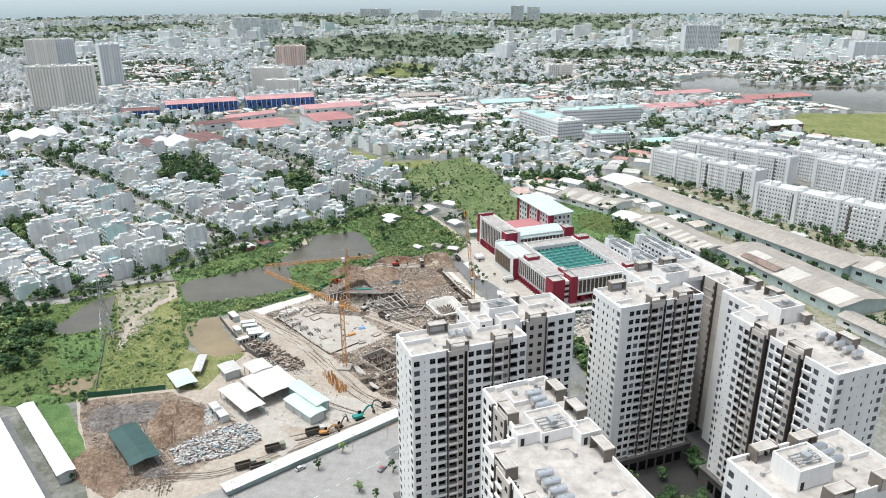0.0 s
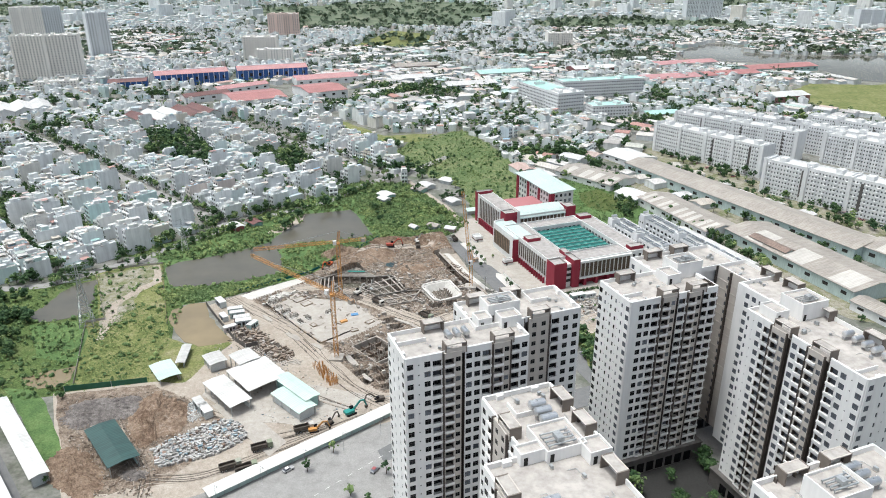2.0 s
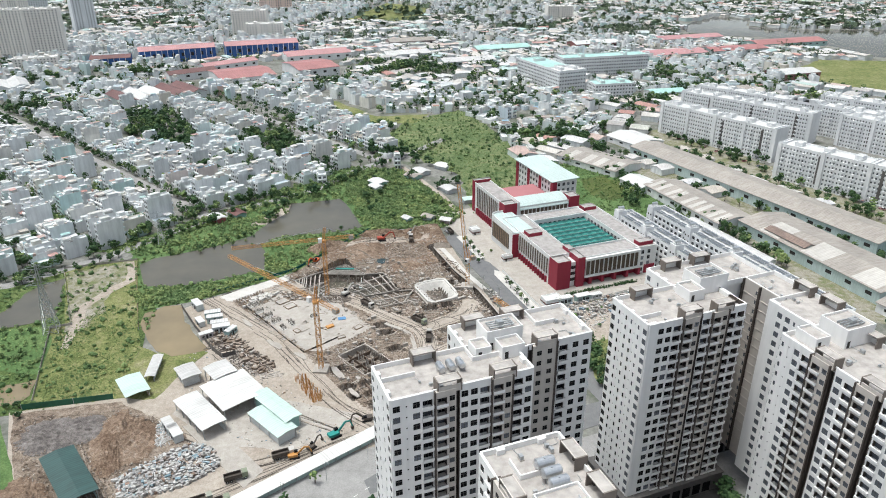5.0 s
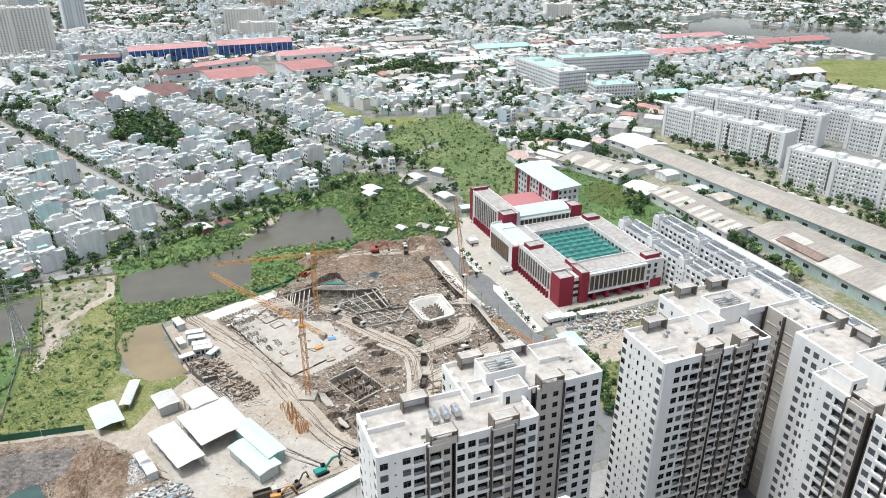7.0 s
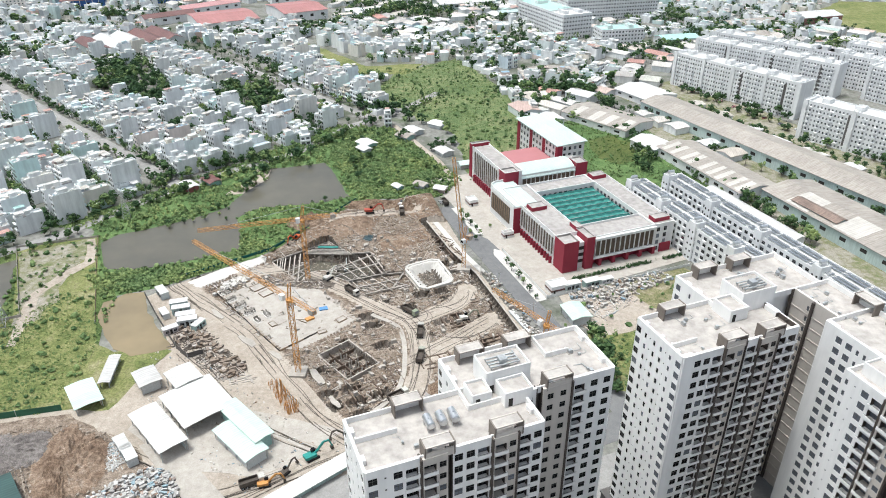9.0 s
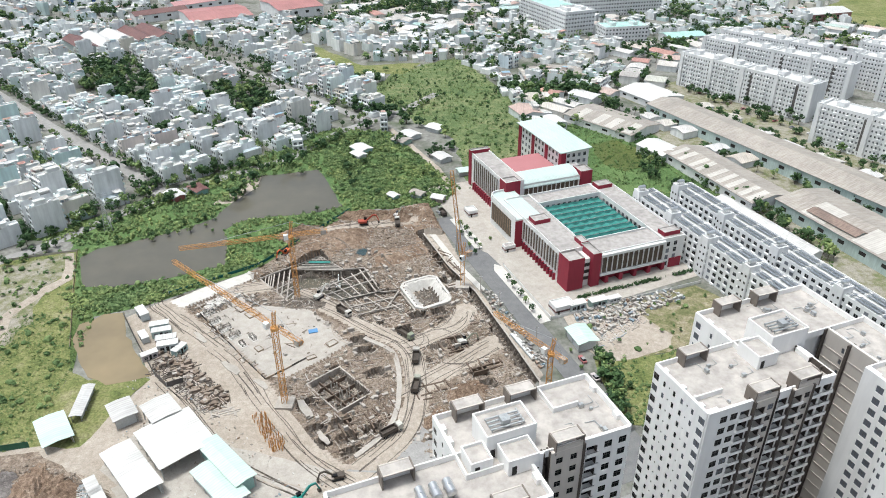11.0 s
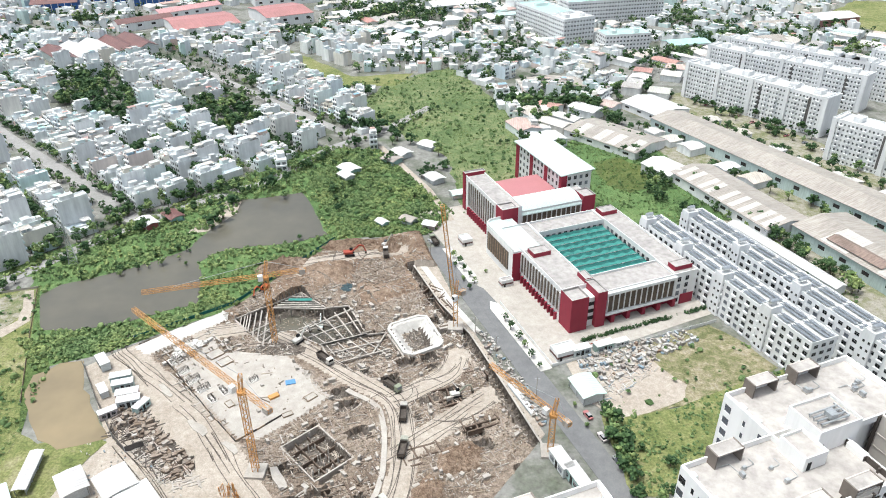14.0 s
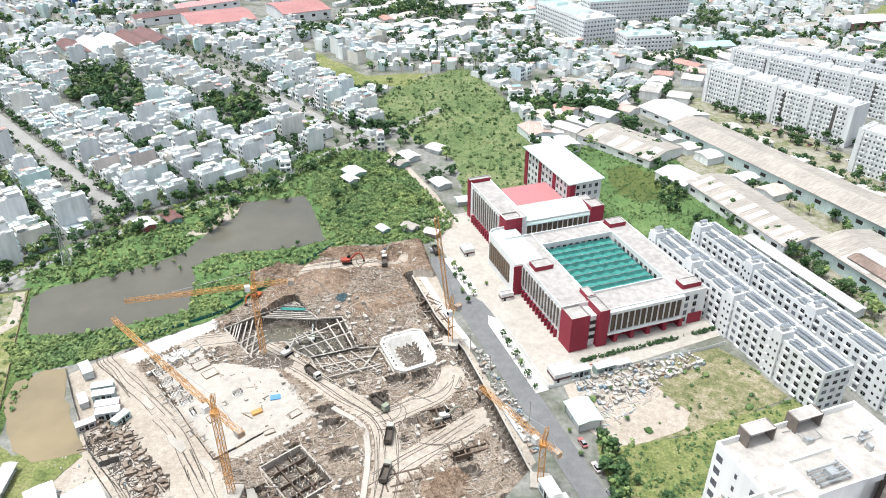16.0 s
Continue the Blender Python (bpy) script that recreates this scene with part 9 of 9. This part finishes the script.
def excavator(m, mat, label):
    t = thing("excavator", m, label, "excavator", "excavators")
    for y in (-1.2, 1.2):
        tr = Mesh("black")
        tr.box(-1.9, 1.9, y - 0.3, y + 0.3, 0.1, 0.9).tube((-1.9, y - 0.3, 0.5), (-1.9, y + 0.3, 0.5), 0.4, 0.4, 10).tube((1.9, y - 0.3, 0.5), (1.9, y + 0.3, 0.5), 0.4, 0.4, 10)
        part("track", tr, t)
    part("house", Mesh(mat).prism([(-2.2, -1.3), (1.4, -1.3), (1.4, 1.3), (-2.2, 1.3)], 1.1, 2.2), t)
    part("cab", Mesh("glass").box(0.1, 1.6, 0.3, 1.3, 2.2, 3.2), t)
    part("counterweight", Mesh(mat).box(-2.8, -2.2, -1.2, 1.2, 1.2, 2.3), t)
    part("boom", Mesh(mat).beam((1.2, -0.2, 1.9), (4.6, -0.2, 5.0), 0.5, 0, 0.7).beam((4.6, -0.2, 5.0), (6.6, -0.2, 4.6), 0.45, 0, 0.6), t)
    part("arm", Mesh(mat).beam((6.5, -0.2, 4.7), (7.6, -0.2, 1.6), 0.38, 0, 0.5), t)
    part("bucket", Mesh("truck_bed").prism([(7.0, -0.7), (8.0, -0.7), (8.0, 0.4), (7.0, 0.4)], 0.5, 1.6), t)
    return t


DT = None
for x, y, a in ((-31, 332, -40), (-25.5, 318, 92), (-24, 302, 85), (-30, 279, 40), (-58, 346, -42), (-70, 237, 28), (-83, 225, 28), (-85, 213, 30), (-91, 213.5, 30), (-45, 425, 100), (-23, 438, 115)):
    m = at(x, y, 0.3, a)
    DT = copy_thing(DT, m) if DT else dump_truck(m)
excavator(at(-62, 424, 0.6, 12, 1.0), "red_sheet", "red excavator with its boom raised")
excavator(at(-54, 249, 0.2, 40, 0.95), "teal", "teal excavator beside the site wall")
excavator(at(-44, 259, 0.2, 200, 0.8), "truck_bed", "dark rusty excavator beside the site wall")
excavator(at(-61, 242, 0.2, 60, 0.7), "truck_bed", "small dusty excavator in the yard")
excavator(at(-66, 237, 0.2, 20, 0.8), "yellow", "small yellow crawler machine in the yard")
excavator(at(-94, 392, 0.6, 250, 0.9), "orange", "red excavator behind the braced pit")
excavator(at(-70.7, 357, 0.2, 60, 0.9), "truck_cab", "pale piling rig working beside the pit")
excavator(at(-66, 374, -5.4, 100, 0.8), "hut_wall", "small pale digger down in the pit")
excavator(at(-8, 329, 0.2, 20, 0.8), "truck_cab", "dusty digger by the sheet pile wall")
excavator(at(-46, 433, 1.0, 60, 0.8), "truck_cab", "small dusty digger by the soil heap")


def car(m):
    t = thing("car", m, "small passenger car parked on asphalt", "car", "parked cars")
    b = Mesh("car_paint")
    b.prism([(-2.1, -0.8), (-1.9, -0.88), (1.9, -0.88), (2.15, -0.7), (2.15, 0.7), (1.9, 0.88), (-1.9, 0.88), (-2.1, 0.8)], 0.3, 0.95)
    part("body", b, t)
    c = Mesh("glass", "car_paint")
    lo = [(-1.6, -0.78, 0.95), (0.9, -0.78, 0.95), (0.9, 0.78, 0.95), (-1.6, 0.78, 0.95)]
    hi = [(-1.2, -0.62, 1.5), (0.3, -0.62, 1.5), (0.3, 0.62, 1.5), (-1.2, 0.62, 1.5)]
    c.slab(lo, hi, 0)
    part("glazing", c, t, "dark car glazing")
    part("roof", Mesh("car_paint").box(-1.2, 0.3, -0.62, 0.62, 1.5, 1.54), t)
    wheels(t, (-1.35, 1.35), (-0.75, 0.75), 0.33)
    return t


CAR = None
for x, y, a in ((37, 321, 115), (40.5, 311, 115), (-39, 216, 65), (44, 301, 115), (-70, 214, 48), (-25, 439, 115), (-190, 221, -44), (-186, 217, -44), (-182, 213, -44), (-174, 205, -44)):
    m = at(x, y, 0.16, a)
    CAR = copy_thing(CAR, m) if CAR else car(m)
for i in range(16):
    p = Vector((118, 648)).lerp(Vector((232, 452)), i / 16)
    copy_thing(CAR, at(p.x + 36, p.y + 16, 0.05, RNG.choice((30, 120)) + RNG.uniform(-6, 6)))
# street lamps and young trees along the broad road
SL = None
for i in range(6):
    p = Vector((-92, 199)).lerp(Vector((-30, 250)), i / 5) + Vector((2.5, -3.0))
    m = at(p.x, p.y, 0.15, 138)
    if SL:
        copy_thing(SL, m)
    else:
        SL = thing("street_lamp", m, "slim grey street lamp with a curved arm", "street lamp", "street lamps")
        part("pole", Mesh("galv").tube((0, 0, 0), (0, 0, 8), 0.1, 0.06, 8), SL)
        part("arm", Mesh("galv").beam((0, 0, 8), (-1.8, 0, 8.5), 0.08), SL)
        part("lamp_head", Mesh("frame_alu").box(-2.4, -1.6, -0.14, 0.14, 8.42, 8.54), SL)
    q = Vector((-88, 200)).lerp(Vector((-30, 248)), i / 5)
    plant(q.x + 5, q.y - 4, 0.4, 3, 0.15)
# lane marks of the broad road
for i in range(18):
    p = Vector((-78, 190)).lerp(Vector((-24, 250)), i / 17)
    single("lane_mark", Mesh("line_white").box(-0.9, 0.9, -0.09, 0.09, 0, 0.008), at(p.x + 5, p.y - 5, 0.15, 47.5), "short white painted lane mark on asphalt", "road marking", "lane marks", "structure")
single("tarpaulin", Mesh("blue_tarp").box(-1.8, 1.8, -1.2, 1.2, 0, 0.3), at(-68, 333, 0.4, 20), "blue tarpaulin over stacked boards", "tarpaulin")
single("tarpaulin", Mesh("yellow").box(-1.8, 1.8, -1.0, 1.0, 0, 0.8), at(-72, 325, 0.4, 40), "yellow machine cover on the slab", "tarpaulin")
for x, y, h in ((-2, 365, 9), (6, 353, 9), (-14, 400, 9), (20, 330, 9), (-24, 425, 9)):
    t = thing("utility_pole", at(x, y, 0), "concrete utility pole beside the road", "pole", "utility poles")
    part("pole", Mesh("concrete").tube((0, 0, 0), (0, 0, h), 0.18, 0.12, 8), t)
    part("crossarm", Mesh("galv").box(-0.9, 0.9, -0.06, 0.06, h - 0.8, h - 0.65), t)

# reinforcement cages, shutters and edge forms on the slab
def rebar_cage(x, y, deg, w, d, h):
    """Open cage of dark bars standing on a concrete blinding."""
    t = thing("reinforcement_cage", at(x, y, 0.34, deg), "dark steel reinforcement cage standing on pale concrete", "rebar cage", "reinforcement cages")
    part("blinding", Mesh("pale").box(-w / 2 - 0.4, w / 2 + 0.4, -d / 2 - 0.4, d / 2 + 0.4, 0, 0.18), t, "pale concrete pad")
    up = Mesh("galv_dark")
    n, k = max(3, int(w / 0.45)), max(2, int(d / 0.45))
    for i in range(n + 1):
        for j in range(k + 1):
            if i in (0, n) or j in (0, k):
                px, py = -w / 2 + w * i / n, -d / 2 + d * j / k
                up.box(px - 0.035, px + 0.035, py - 0.035, py + 0.035, 0.18, h + 0.25 * ((i * 7 + j * 3) % 3))
    part("upright_bars", up, t)
    for q in range(4):
        z = 0.45 + (h - 0.6) * q / 3
        hoop = Mesh("galv_dark")
        hoop.box(-w / 2, w / 2, -d / 2 - 0.07, -d / 2 - 0.036, z, z + 0.07).box(-w / 2, w / 2, d / 2 + 0.036, d / 2 + 0.07, z, z + 0.07)
        hoop.box(-w / 2 - 0.07, -w / 2 - 0.036, -d / 2, d / 2, z, z + 0.07).box(w / 2 + 0.036, w / 2 + 0.07, -d / 2, d / 2, z, z + 0.07)
        part("hoop", hoop, t)


for x, y, deg, w, d, h in ((-113.7, 342.6, 48, 4.2, 1.6, 1.9), (-108.9, 336.6, 48, 4.2, 1.6, 1.9), (-103.3, 331.9, 48, 4.6, 1.8, 2.1), (-98.0, 327.9, 48, 4.2, 1.6, 1.9), (-93.3, 322.5, -44, 3.2, 1.4, 1.6), (-90.5, 326.8, -44, 3.8, 1.4, 1.8), (-81.6, 333.5, 48, 3.0, 1.4, 1.7)):
    rebar_cage(x, y, deg, w, d, h)
for x, y, deg, w, d in ((-100.6, 347.6, 48, 5.5, 4.5), (-95.5, 343.2, 48, 5.0, 4.0), (-86.3, 320.5, -44, 3.2, 2.2), (-59.0, 325.5, 48, 4.0, 2.6), (-65.0, 316.4, 35, 3.4, 1.8)):
    t = thing("footing_shutter", at(x, y, 0.3, deg), "low timber shutter filled with grey concrete", "formwork", "footing shutters")
    part("fill", Mesh("concrete").box(-w / 2, w / 2, -d / 2, d / 2, 0, 0.42), t, "fresh grey concrete")
    for a, b, c, e in ((-w / 2 - 0.12, w / 2 + 0.12, -d / 2 - 0.12, -d / 2), (-w / 2 - 0.12, w / 2 + 0.12, d / 2, d / 2 + 0.12), (-w / 2 - 0.12, -w / 2, -d / 2, d / 2), (w / 2, w / 2 + 0.12, -d / 2, d / 2)):
        part("board", Mesh("timber").box(a, b, c, e, 0, 0.6), t)
EDGE = ((-119.1, 344.1), (-101.6, 326.2), (-89.8, 313.9), (-78.9, 303.3), (-73.4, 308.6), (-66.8, 316.0))
for (ax, ay), (bx, by) in zip(EDGE, EDGE[1:]):
    L = math.hypot(bx - ax, by - ay)
    t = thing("edge_form", at(ax, ay, 0.2, math.degrees(math.atan2(by - ay, bx - ax))), "long dark edge form along the slab", "formwork", "slab edge forms")
    k = max(2, int(L / 3))
    for i in range(k):
        part("board", Mesh("galv_dark" if i % 3 else "timber").box(L * i / k + 0.04, L * (i + 1) / k - 0.04, -0.12, 0.1, 0, 0.75 + 0.1 * (i % 2)), t)

# ---- distance: glowing backdrop painted with haze ----
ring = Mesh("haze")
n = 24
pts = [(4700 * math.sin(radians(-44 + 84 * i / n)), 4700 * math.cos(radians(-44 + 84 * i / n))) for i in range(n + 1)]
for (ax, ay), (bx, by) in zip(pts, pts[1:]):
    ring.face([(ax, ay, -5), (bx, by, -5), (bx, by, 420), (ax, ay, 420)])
tagged(new("backdrop", ring.data("backdrop")), "glowing backdrop painted with pale haze and bright sky", "backdrop", kind="structure")
